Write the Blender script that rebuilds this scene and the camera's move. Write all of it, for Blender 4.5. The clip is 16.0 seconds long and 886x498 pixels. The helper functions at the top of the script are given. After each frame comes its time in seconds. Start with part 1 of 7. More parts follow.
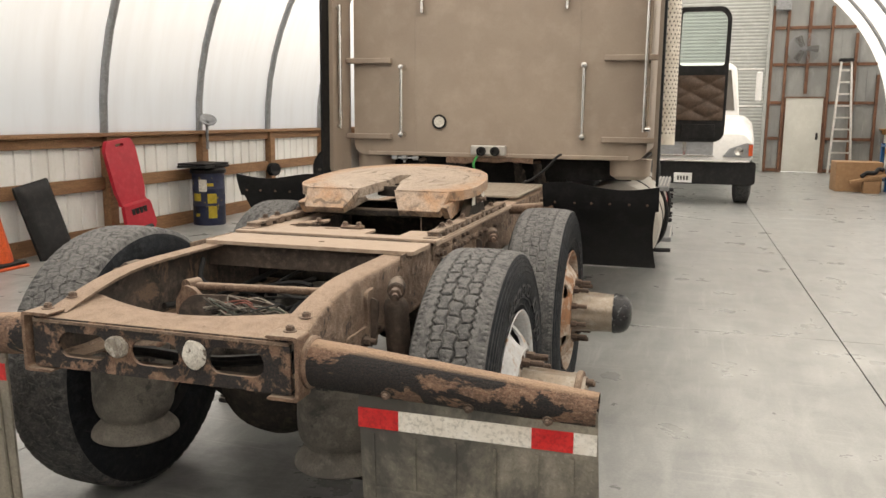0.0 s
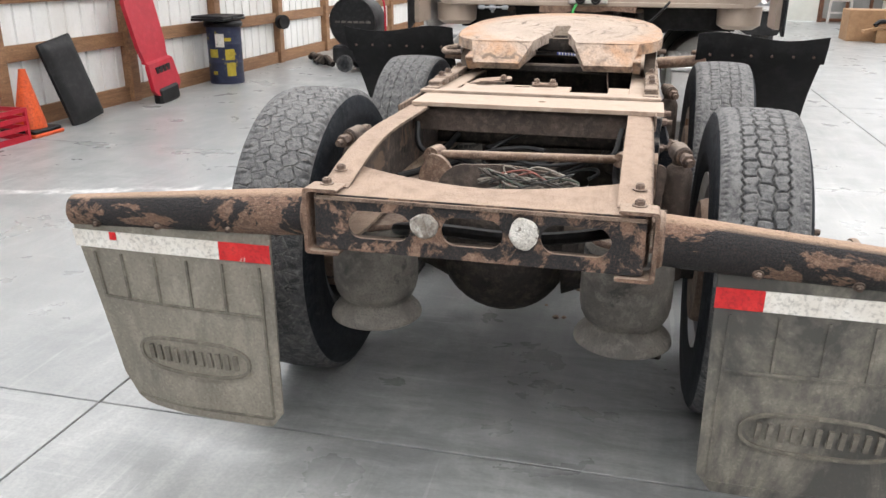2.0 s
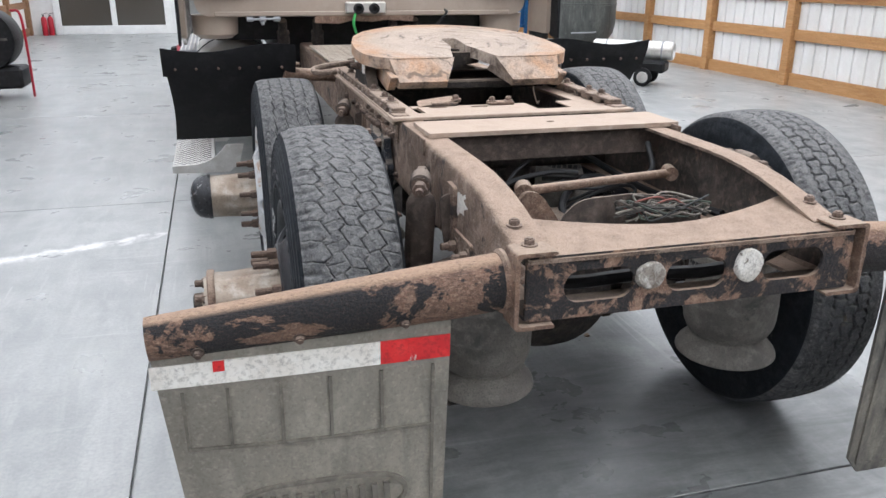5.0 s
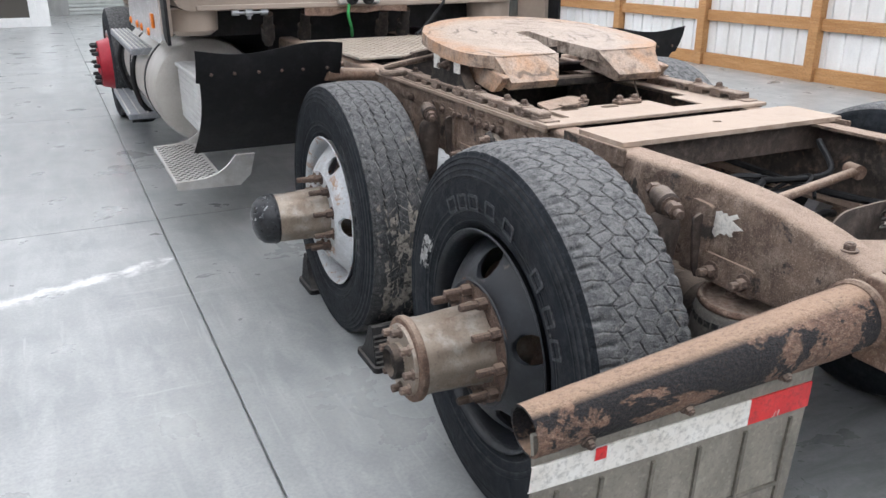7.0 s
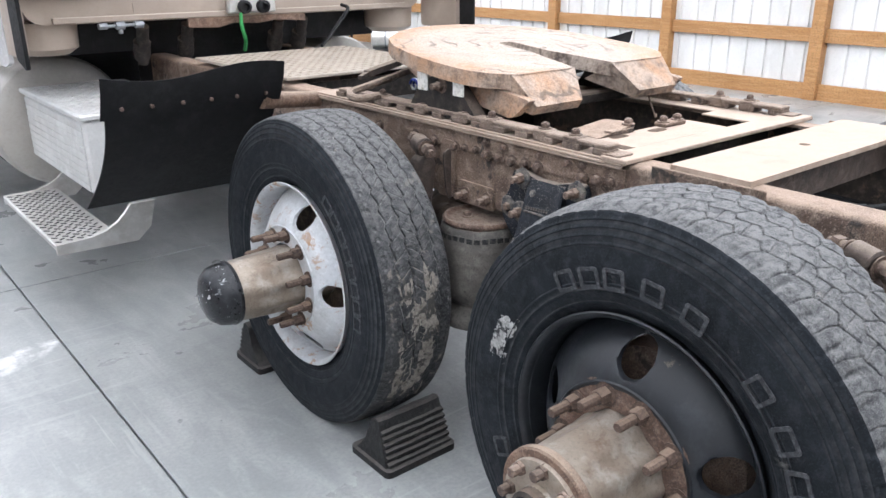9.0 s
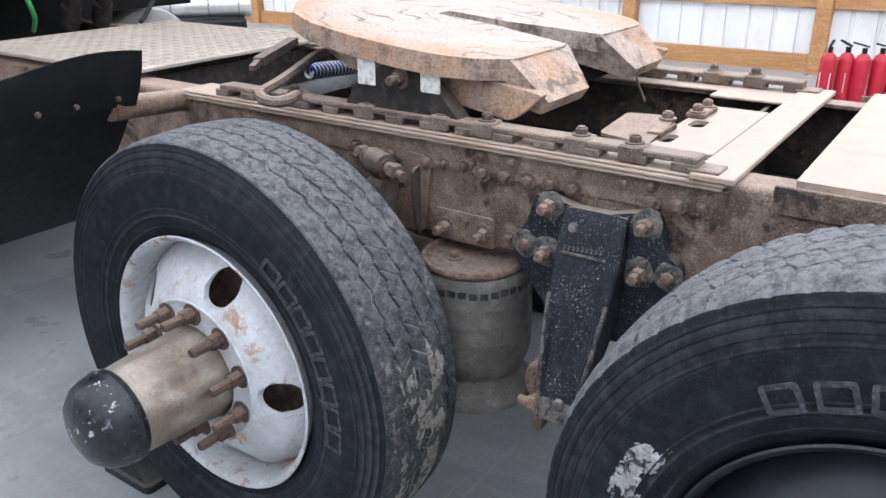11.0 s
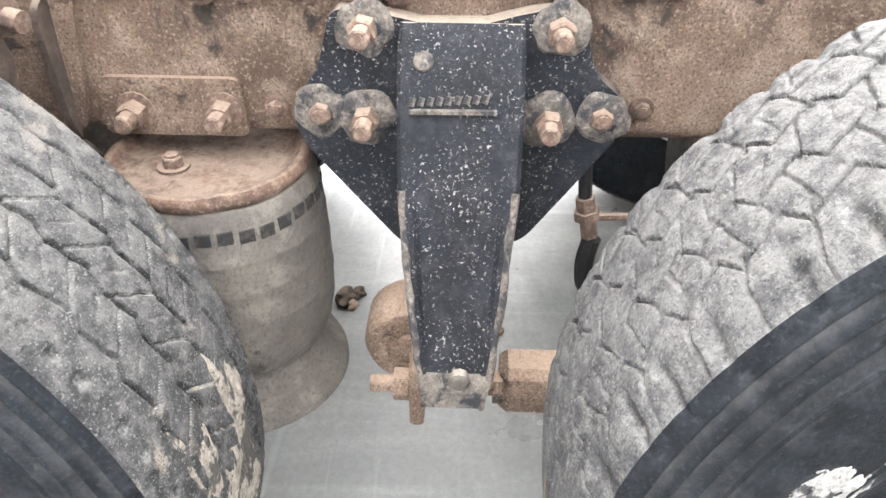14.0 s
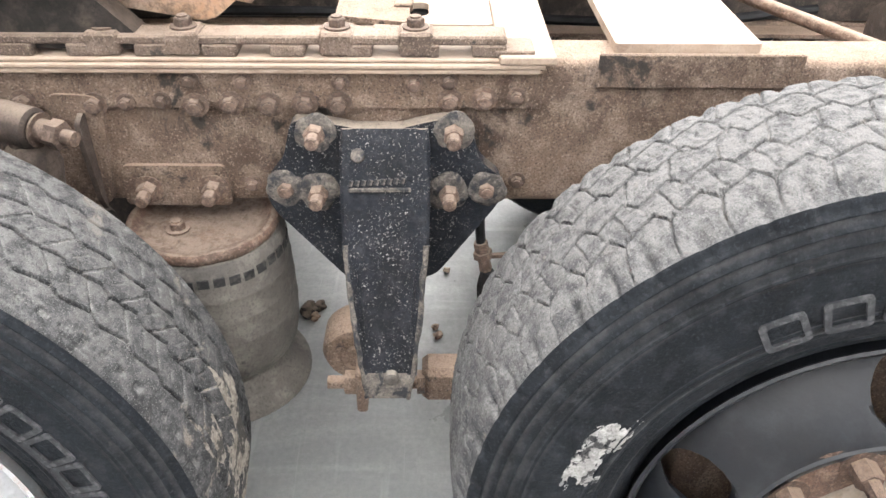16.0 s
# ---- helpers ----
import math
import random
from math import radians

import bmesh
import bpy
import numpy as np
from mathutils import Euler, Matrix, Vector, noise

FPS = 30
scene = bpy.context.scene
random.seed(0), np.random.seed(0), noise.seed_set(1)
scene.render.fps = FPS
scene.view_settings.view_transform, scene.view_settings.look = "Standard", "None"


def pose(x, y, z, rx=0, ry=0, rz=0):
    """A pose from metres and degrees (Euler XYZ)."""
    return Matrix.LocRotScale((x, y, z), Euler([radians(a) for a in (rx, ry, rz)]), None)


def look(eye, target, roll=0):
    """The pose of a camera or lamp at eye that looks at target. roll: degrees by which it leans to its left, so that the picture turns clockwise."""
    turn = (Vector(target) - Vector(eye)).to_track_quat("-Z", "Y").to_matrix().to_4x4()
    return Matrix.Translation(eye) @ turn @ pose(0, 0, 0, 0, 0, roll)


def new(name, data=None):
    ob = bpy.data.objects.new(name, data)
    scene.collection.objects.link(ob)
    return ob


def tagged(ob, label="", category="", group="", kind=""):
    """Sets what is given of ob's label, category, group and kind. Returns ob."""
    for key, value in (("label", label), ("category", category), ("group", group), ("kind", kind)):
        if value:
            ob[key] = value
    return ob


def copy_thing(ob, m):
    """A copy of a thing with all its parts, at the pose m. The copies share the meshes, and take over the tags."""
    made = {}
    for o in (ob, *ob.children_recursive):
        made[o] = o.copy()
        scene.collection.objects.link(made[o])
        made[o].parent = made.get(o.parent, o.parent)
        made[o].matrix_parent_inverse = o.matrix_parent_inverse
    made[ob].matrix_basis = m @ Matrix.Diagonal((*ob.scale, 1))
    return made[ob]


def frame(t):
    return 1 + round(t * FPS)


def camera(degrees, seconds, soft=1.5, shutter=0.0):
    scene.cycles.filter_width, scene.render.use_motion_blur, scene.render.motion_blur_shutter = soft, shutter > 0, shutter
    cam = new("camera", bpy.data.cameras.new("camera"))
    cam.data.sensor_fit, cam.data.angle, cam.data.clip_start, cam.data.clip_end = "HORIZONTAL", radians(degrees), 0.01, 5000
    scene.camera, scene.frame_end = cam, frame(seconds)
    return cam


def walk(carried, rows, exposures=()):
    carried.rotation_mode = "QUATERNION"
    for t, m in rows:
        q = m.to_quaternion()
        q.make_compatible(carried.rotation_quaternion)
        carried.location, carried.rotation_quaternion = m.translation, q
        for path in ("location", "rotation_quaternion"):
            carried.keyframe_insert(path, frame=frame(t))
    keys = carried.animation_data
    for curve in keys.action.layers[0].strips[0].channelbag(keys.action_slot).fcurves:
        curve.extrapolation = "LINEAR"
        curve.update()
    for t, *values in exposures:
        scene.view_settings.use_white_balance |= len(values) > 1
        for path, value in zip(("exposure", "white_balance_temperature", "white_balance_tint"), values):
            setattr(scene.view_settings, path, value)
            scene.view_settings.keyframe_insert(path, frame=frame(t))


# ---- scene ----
cam = camera(58.3, 16.0)
EXPOSURE = [
    (0.0, 0.75, 7650, 10), (0.5, 0.95, 7050, 10), (1.0, 1.05, 6950, 10), (2.0, 1.34, 6500, 10), (3.2, 1.2, 6200, 10), (5.5, 1.12, 6050, 10), (7.0, 1.15, 6050, 10), (8.0, 1.13, 5950, 10), (9.0, 1.55, 5950, 10),
    (11.5, 1.48, 5700, 10), (12.5, 2.10, 6150, 10), (13.2, 2.88, 6500, 10), (14.0, 3.12, 6550, 10), (15.0, 3.2, 6600, 10), (15.5, 3.02, 6750, 10), (16.0, 2.38, 6600, 10),
]
PATH = [
    (0, (1.385, -1.85, 1.472), (0.814, 0.038, 1.144), 0.5),
    (0.5, (1.199, -1.862, 1.446), (0.636, 0.005, 1.0), 0.4),
    (1, (0.943, -1.934, 1.43), (0.393, -0.095, 0.869), 0.4),
    (1.5, (0.67, -1.97, 1.444), (0.169, -0.143, 0.804), 0.5),
    (2, (0.373, -1.875, 1.442), (-0.073, -0.045, 0.768), 0.3),
    (2.5, (0.13, -1.815, 1.456), (-0.24, 0.031, 0.782), 0.2),
    (3, (-0.11, -1.795, 1.463), (-0.31, 0.079, 0.794), 0.1),
    (3.2, (-0.185, -1.772, 1.473), (-0.271, 0.111, 0.804), 0.1),
    (5.3, (-1.142, -1.42, 1.452), (-0.58, 0.38, 0.785), 0.1),
    (5.5, (-1.219, -1.351, 1.435), (-0.625, 0.436, 0.76), -0.1),
    (6, (-1.427, -1.165, 1.439), (-0.762, 0.594, 0.757), -0.2),
    (6.5, (-1.593, -1.028, 1.44), (-0.869, 0.704, 0.749), -0.2),
    (7, (-1.779, -0.889, 1.476), (-0.968, 0.802, 0.78), -0.2),
    (7.5, (-1.856, -0.667, 1.47), (-0.937, 0.965, 0.77), -0.2),
    (8, (-1.891, -0.424, 1.484), (-0.894, 1.162, 0.786), -0.4),
    (8.5, (-1.944, -0.23, 1.459), (-0.887, 1.32, 0.767), -0.3),
    (9, (-1.988, -0.049, 1.45), (-0.805, 1.41, 0.764), -0.3),
    (9.2, (-1.981, 0.032, 1.44), (-0.736, 1.439, 0.755), -0.2),
    (11.3, (-1.743, 0.913, 1.391), (-0.195, 1.877, 0.57), -0.6),
    (11.5, (-1.688, 0.979, 1.369), (-0.118, 1.872, 0.509), -0.7),
    (12, (-1.562, 1.114, 1.305), (0.046, 1.832, 0.356), -0.5),
    (12.5, (-1.464, 1.213, 1.239), (0.141, 1.769, 0.183), -0.5),
    (13, (-1.381, 1.313, 1.169), (0.248, 1.7, 0.074), -0.3),
    (13.5, (-1.304, 1.336, 1.146), (0.346, 1.558, 0.037), -0.2),
    (14, (-1.259, 1.364, 1.141), (0.399, 1.432, 0.024), 0.3),
    (14.5, (-1.246, 1.372, 1.149), (0.415, 1.375, 0.036), 0.4),
    (15, (-1.282, 1.354, 1.181), (0.384, 1.346, 0.074), 0.2),
    (15.5, (-1.375, 1.323, 1.272), (0.287, 1.302, 0.159), 0.3),
    (16, (-1.512, 1.305, 1.385), (0.141, 1.284, 0.259), 0.5),
]
walk(cam, [(t, look(eye, target, roll)) for t, eye, target, roll in PATH], EXPOSURE)

# ---------------------------------------------------------------- light
world = bpy.data.worlds.new("sky")
scene.world = world
world.use_nodes = True
_wn = world.node_tree.nodes
_bg = _wn["Background"]
_sky = _wn.new("ShaderNodeTexSky")
_sky.sky_type = "NISHITA"
_sky.sun_disc = False
_sky.sun_elevation, _sky.sun_rotation = radians(80), radians(25)
_sky.dust_density = 3.0
world.node_tree.links.new(_sky.outputs[0], _bg.inputs[0])
_bg.inputs[1].default_value = 0.08
_sun = bpy.data.lights.new("sun", "SUN")
_sun.energy, _sun.angle, _sun.color = 5.0, radians(6), (1.0, 0.96, 0.9)
sun = new("sun", _sun)
sun.matrix_world = look((1.5, 3, 22), (0, 0, 0))

# ---------------------------------------------------------------- mesh helpers


def link_mesh(name, bm, material, smooth=35):
    bmesh.ops.recalc_face_normals(bm, faces=bm.faces)
    me = bpy.data.meshes.new(name)
    bm.to_mesh(me)
    bm.free()
    me.materials.append(material)
    if smooth:
        me.polygons.foreach_set("use_smooth", [True] * len(me.polygons))
        me.set_sharp_from_angle(angle=radians(smooth))
    return me


def part(name, bm, material, parent=None, label="", smooth=35):
    ob = new(name, link_mesh(name, bm, material, smooth))
    ob.parent = parent
    if label:
        tagged(ob, label)
    return ob


def piece(name, me, parent, m):
    ob = new(name, me)
    ob.parent = parent
    ob.matrix_local = m
    return ob


def thing(name, label, category, at=(0, 0, 0), group="", kind=""):
    ob = new(name)
    ob.empty_display_size = 0.1
    ob.location = at
    return tagged(ob, label, category, group, kind)


def solo(name, bm, material, label, category, kind="", group="", smooth=35):
    ob = part(name, bm, material, None, "", smooth)
    return tagged(ob, label, category, group, kind)


def box(bm, x0, x1, y0, y1, z0, z1, bevel=0.0):
    x0, x1 = sorted((x0, x1))
    y0, y1 = sorted((y0, y1))
    z0, z1 = sorted((z0, z1))
    if bevel <= 0:
        v = [bm.verts.new(p) for p in ((x0, y0, z0), (x1, y0, z0), (x1, y1, z0), (x0, y1, z0), (x0, y0, z1), (x1, y0, z1), (x1, y1, z1), (x0, y1, z1))]
        for f in ((3, 2, 1, 0), (4, 5, 6, 7), (0, 1, 5, 4), (1, 2, 6, 5), (2, 3, 7, 6), (3, 0, 4, 7)):
            bm.faces.new([v[i] for i in f])
        return v
    tmp = bmesh.new()
    box(tmp, x0, x1, y0, y1, z0, z1)
    bmesh.ops.bevel(tmp, geom=tmp.edges[:], offset=bevel, segments=1, profile=0.6, affect="EDGES")
    return graft(bm, tmp)


def graft(bm, tmp, m=None):
    made = {}
    for v in tmp.verts:
        made[v] = bm.verts.new(m @ v.co if m else v.co)
    for f in tmp.faces:
        bm.faces.new([made[v] for v in f.verts])
    tmp.free()
    return list(made.values())


def frame_of(axis):
    a = Vector(axis).normalized()
    u = a.orthogonal().normalized()
    if abs(a.z) < 0.9:
        u = Vector((0, 0, 1)).cross(a).normalized()
    return a, u, a.cross(u)


def lathe(bm, origin, axis, profile, seg=24, close=False):
    """Turns (along, radius) pairs about an axis."""
    a, u, w = frame_of(axis)
    o = Vector(origin)
    rings = []
    for s, r in profile:
        if r < 1e-5:
            rings.append([bm.verts.new(o + a * s)])
        else:
            rings.append([bm.verts.new(o + a * s + (u * math.cos(t) + w * math.sin(t)) * r) for t in (2 * math.pi * i / seg for i in range(seg))])
    pairs = list(zip(rings, rings[1:]))
    if close:
        pairs.append((rings[-1], rings[0]))
    for r0, r1 in pairs:
        for i in range(seg):
            j = (i + 1) % seg
            if len(r0) == 1 and len(r1) == 1:
                continue
            if len(r0) == 1:
                bm.faces.new((r0[0], r1[i], r1[j]))
            elif len(r1) == 1:
                bm.faces.new((r0[i], r1[0], r0[j]))
            else:
                bm.faces.new((r0[i], r1[i], r1[j], r0[j]))


def rod(bm, p0, p1, r0, r1=None, seg=16, caps=True):
    r1 = r0 if r1 is None else r1
    d = Vector(p1) - Vector(p0)
    prof = [(0, r0), (d.length, r1)]
    if caps:
        prof = [(0, 0)] + prof + [(d.length, 0)]
    lathe(bm, p0, d, prof, seg)


def plate(bm, loops, to3d, depth):
    """A sheet with holes: 2D loops (outer first), placed by to3d(u, v, d), d running from 0 to depth."""
    sides = []
    for d in (0.0, depth):
        edges, rings = [], []
        for lp in loops:
            vs = [bm.verts.new(to3d(u, v, d)) for u, v in lp]
            rings.append(vs)
            edges += [bm.edges.new((vs[i], vs[(i + 1) % len(vs)])) for i in range(len(vs))]
        bmesh.ops.triangle_fill(bm, edges=edges, use_beauty=True)
        sides.append(rings)
    for ra, rb in zip(*sides):
        for i in range(len(ra)):
            j = (i + 1) % len(ra)
            bm.faces.new((ra[i], ra[j], rb[j], rb[i]))


def circle(cx, cy, r, n=24, a0=0.0):
    return [(cx + r * math.cos(a0 + 2 * math.pi * i / n), cy + r * math.sin(a0 + 2 * math.pi * i / n)) for i in range(n)]


def stadium(x0, x1, y0, y1, n=8):
    r = min(x1 - x0, y1 - y0) / 2
    out = []
    for cx, cy, a in ((x1 - r, y0 + r, -90), (x1 - r, y1 - r, 0), (x0 + r, y1 - r, 90), (x0 + r, y0 + r, 180)):
        out += [(cx + r * math.cos(radians(a + 90 * i / n)), cy + r * math.sin(radians(a + 90 * i / n))) for i in range(n + 1)]
    return dedupe(out)


def roundrect(x0, x1, y0, y1, r, n=5):
    out = []
    for cx, cy, a in ((x1 - r, y0 + r, -90), (x1 - r, y1 - r, 0), (x0 + r, y1 - r, 90), (x0 + r, y0 + r, 180)):
        out += [(cx + r * math.cos(radians(a + 90 * i / n)), cy + r * math.sin(radians(a + 90 * i / n))) for i in range(n + 1)]
    return dedupe(out)


def dedupe(pts):
    out = []
    for p in pts:
        if not out or (abs(p[0] - out[-1][0]) + abs(p[1] - out[-1][1])) > 1e-6:
            out.append(p)
    if abs(out[0][0] - out[-1][0]) + abs(out[0][1] - out[-1][1]) < 1e-6:
        out.pop()
    return out


def soften(pts, r, n=4):
    """Rounds the corners of a 2D outline."""
    out = []
    k = len(pts)
    for i in range(k):
        p, a, b = Vector(pts[i]), Vector(pts[i - 1]), Vector(pts[(i + 1) % k])
        ra = min(r, (a - p).length * 0.45)
        rb = min(r, (b - p).length * 0.45)
        q0, q1 = p + (a - p).normalized() * ra, p + (b - p).normalized() * rb
        for j in range(n + 1):
            t = j / n
            out.append(tuple(q0 * (1 - t) ** 2 + p * 2 * t * (1 - t) + q1 * t * t))
    return dedupe(out)


def tube_along(bm, pts, r, seg=8, smooth_steps=6):
    """A hose or cable through points."""
    pts = [Vector(p) for p in pts]
    if len(pts) > 2 and smooth_steps > 1:
        fine = []
        ext = [pts[0] * 2 - pts[1]] + pts + [pts[-1] * 2 - pts[-2]]
        for i in range(1, len(ext) - 2):
            a, b, c, d = ext[i - 1:i + 3]
            for j in range(smooth_steps):
                t = j / smooth_steps
                fine.append(0.5 * ((2 * b) + (c - a) * t + (2 * a - 5 * b + 4 * c - d) * t * t + (3 * b - a - 3 * c + d) * t ** 3))
        pts = fine + [pts[-1]]
    rings = []
    up = None
    for i, p in enumerate(pts):
        d = (pts[min(i + 1, len(pts) - 1)] - pts[max(i - 1, 0)]).normalized()
        if up is None:
            up = d.orthogonal().normalized()
        up = (up - d * up.dot(d)).normalized()
        w = d.cross(up)
        rings.append([bm.verts.new(p + (up * math.cos(t) + w * math.sin(t)) * r) for t in (2 * math.pi * k / seg for k in range(seg))])
    for r0, r1 in zip(rings, rings[1:]):
        for k in range(seg):
            bm.faces.new((r0[k], r0[(k + 1) % seg], r1[(k + 1) % seg], r1[k]))
    bm.faces.new(rings[0][::-1])
    bm.faces.new(rings[-1])


def bar(bm, p0, p1, w, h, up=(0, 0, 1)):
    """A straight bar of rectangular section; h is along up."""
    p0, p1 = Vector(p0), Vector(p1)
    d = (p1 - p0).normalized()
    s = d.cross(Vector(up)).normalized()
    v = s.cross(d)
    q = [[bm.verts.new(p + s * a * w / 2 + v * b * h / 2) for a, b in ((-1, -1), (1, -1), (1, 1), (-1, 1))] for p in (p0, p1)]
    for i in range(4):
        bm.faces.new((q[0][i], q[0][(i + 1) % 4], q[1][(i + 1) % 4], q[1][i]))
    bm.faces.new(q[0][::-1])
    bm.faces.new(q[1])


def grid_mesh(bm, rows):
    for r0, r1 in zip(rows, rows[1:]):
        for i in range(len(r0) - 1):
            bm.faces.new((r0[i], r0[i + 1], r1[i + 1], r1[i]))


# ---------------------------------------------------------------- materials


class Nodes:
    def __init__(self, name):
        self.mat = bpy.data.materials.new(name)
        self.mat.use_nodes = True
        self.t = self.mat.node_tree
        self.b = self.t.nodes["Principled BSDF"]
        self.co = self.t.nodes.new("ShaderNodeTexCoord").outputs["Object"]

    def add(self, kind, **inputs):
        n = self.t.nodes.new(kind)
        for k, v in inputs.items():
            self.put(n.inputs[k.replace("_", " ")], v)
        return n

    def put(self, socket, v):
        if isinstance(v, bpy.types.NodeSocket):
            self.t.links.new(v, socket)
        elif isinstance(v, (tuple, list)) and len(v) == 3 and socket.type == "RGBA":
            socket.default_value = (*v, 1)
        else:
            socket.default_value = v

    def noise(self, scale, detail=4, rough=0.6, stretch=None, shift=0.0, warp=0.0):
        co = self.co
        if stretch or shift:
            mp = self.add("ShaderNodeMapping", Vector=co, Scale=stretch or (1, 1, 1), Location=(shift, shift * 0.7, shift * 1.3))
            co = mp.outputs[0]
        n = self.add("ShaderNodeTexNoise", Vector=co, Scale=scale, Detail=detail, Roughness=rough, Distortion=warp)
        return n.outputs["Fac"]

    def ramp(self, fac, lo, hi, a=0.0, b=1.0):
        m = self.add("ShaderNodeMapRange", Value=fac)
        m.inputs["From Min"].default_value, m.inputs["From Max"].default_value = lo, hi
        m.inputs["To Min"].default_value, m.inputs["To Max"].default_value = a, b
        return m.outputs[0]

    def mix(self, fac, a, b):
        m = self.t.nodes.new("ShaderNodeMix")
        m.data_type = "RGBA"
        self.put(m.inputs[0], fac)
        self.put(m.inputs[6], a)
        self.put(m.inputs[7], b)
        return m.outputs[2]

    def math(self, op, a, b=0.0):
        m = self.t.nodes.new("ShaderNodeMath")
        m.operation = op
        self.put(m.inputs[0], a)
        self.put(m.inputs[1], b)
        return m.outputs[0]

    def up(self):
        g = self.t.nodes.new("ShaderNodeNewGeometry")
        s = self.t.nodes.new("ShaderNodeSeparateXYZ")
        self.t.links.new(g.outputs["Normal"], s.inputs[0])
        return s.outputs["Z"]

    def axis(self, k):
        s = self.t.nodes.new("ShaderNodeSeparateXYZ")
        self.t.links.new(self.co, s.inputs[0])
        return s.outputs[k]

    def random(self):
        return self.t.nodes.new("ShaderNodeObjectInfo").outputs["Random"]

    def bump(self, height, dist, strength=1.0, prev=None):
        n = self.add("ShaderNodeBump", Height=height, Distance=dist, Strength=strength)
        if prev:
            self.put(n.inputs["Normal"], prev)
        return n.outputs[0]

    def done(self, color, rough=0.6, metal=0.0, normal=None, spec=0.5):
        self.put(self.b.inputs["Base Color"], color)
        self.put(self.b.inputs["Roughness"], rough)
        self.put(self.b.inputs["Metallic"], metal)
        self.b.inputs["Specular IOR Level"].default_value = spec
        if normal:
            self.put(self.b.inputs["Normal"], normal)
        return self.mat


def grime(name, base, dark, light, rough=(0.6, 0.9), scale=9.0, fine=120.0, metal=0.0, bump=0.002, dust=None, dust_lo=0.3, patch=None, patch_at=(0.56, 0.62), patch_scale=7.0, spec=0.4, stretch=None, vary=0.0, speck=0.0, pits=0.7, clump=0.0, worn=None, bare=0.55):
    """Worn metal, rubber or paint: two scales of stain, grain in relief, patches and dust on upward faces; worn paints
    pale edge highlights.
    """
    n = Nodes(name)
    big = n.noise(scale, 5, 0.62, stretch, warp=0.3)
    small = n.noise(fine, 6, 0.7)
    mid = n.noise(scale * 3.7, 4, 0.65, stretch, 3.1)
    c = n.mix(n.ramp(big, 0.35, 0.65), dark, base)
    c = n.mix(n.ramp(mid, 0.48, 0.72, 0.0, 0.75), c, light)
    pm = None
    if patch:
        pm = n.ramp(n.noise(patch_scale, 6, 0.7, stretch, 11.0, 0.4), patch_at[0], patch_at[1])
        if clump:
            pm = n.math("MULTIPLY", pm, n.ramp(n.noise(clump, 5, 0.65, None, 17.0, 0.6), 0.38, 0.56, 0.0, 1.0))
        c = n.mix(pm, c, patch)
    if dust:
        dm = n.math("MULTIPLY", n.ramp(n.up(), dust_lo, 0.95), n.ramp(mid, 0.2 if bare > 0.3 else 0.38, 0.55, bare, 1.0))
        c = n.mix(dm, c, dust)
    pit = n.ramp(small, 0.32, 0.52, pits, 0.0)
    if dust:
        pit = n.math("MULTIPLY", pit, n.ramp(dm, 0, 1, 1.0, 0.45))
    c = n.mix(pit, c, tuple(v * 0.4 for v in dark))
    if speck:
        sp = n.ramp(n.noise(fine * 0.8, 3, 0.6, None, 5.0), 0.56, 0.68, 0.0, speck)
        if pm:
            sp = n.math("MULTIPLY", sp, n.ramp(pm, 0, 1, 1.0, 0.1))
        c = n.mix(sp, c, tuple(min(0.9, v * 1.35) for v in light))
    # pale highlights painted along convex edges, in the worn colour
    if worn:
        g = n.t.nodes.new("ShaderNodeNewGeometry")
        edge_highlight = n.math("MULTIPLY", n.ramp(g.outputs["Pointiness"], 0.515, 0.60), n.ramp(mid, 0.35, 0.6, 0.2, 0.9))
        c = n.mix(edge_highlight, c, worn)
    if vary:
        h = n.add("ShaderNodeHueSaturation", Color=c)
        n.put(h.inputs["Value"], n.ramp(n.random(), 0, 1, 1 - vary, 1 + vary))
        c = h.outputs[0]
    nr = n.bump(small, bump * 0.5)
    nr = n.bump(mid, bump, 1.0, nr)
    return n.done(c, n.ramp(small, 0.3, 0.7, rough[0], rough[1]), metal, nr, spec)


M_RAIL = grime("rusty_dusty_steel", (0.285, 0.20, 0.147), (0.112, 0.074, 0.055), (0.43, 0.335, 0.265), scale=6, fine=330, bump=0.012, dust=(0.45, 0.33, 0.25), dust_lo=0.45, patch=(0.05, 0.042, 0.037), patch_at=(0.575, 0.63), patch_scale=9, speck=0.45, pits=1.0)
M_RUST = grime("flaking_rust", (0.21, 0.128, 0.088), (0.10, 0.062, 0.045), (0.33, 0.235, 0.175), scale=14, fine=260, bump=0.005, dust=(0.36, 0.275, 0.21), dust_lo=0.5, speck=0.4)
M_RUSTBLACK = grime("black_paint_flaking_to_rust", (0.235, 0.14, 0.095), (0.13, 0.078, 0.055), (0.36, 0.245, 0.18), scale=14, fine=240, bump=0.005, dust=(0.36, 0.265, 0.20), dust_lo=0.5, patch=(0.015, 0.015, 0.017), patch_at=(0.43, 0.49), patch_scale=12, speck=0.35)
M_TUBE = grime("rusty_tube_with_black_paint", (0.205, 0.118, 0.078), (0.10, 0.06, 0.043), (0.34, 0.225, 0.16), scale=20, fine=220, bump=0.007, dust=(0.40, 0.27, 0.185), dust_lo=0.80, patch=(0.011, 0.011, 0.013), patch_at=(0.462, 0.485), patch_scale=3.4, stretch=(1.0, 1.6, 2.0), speck=0.35)
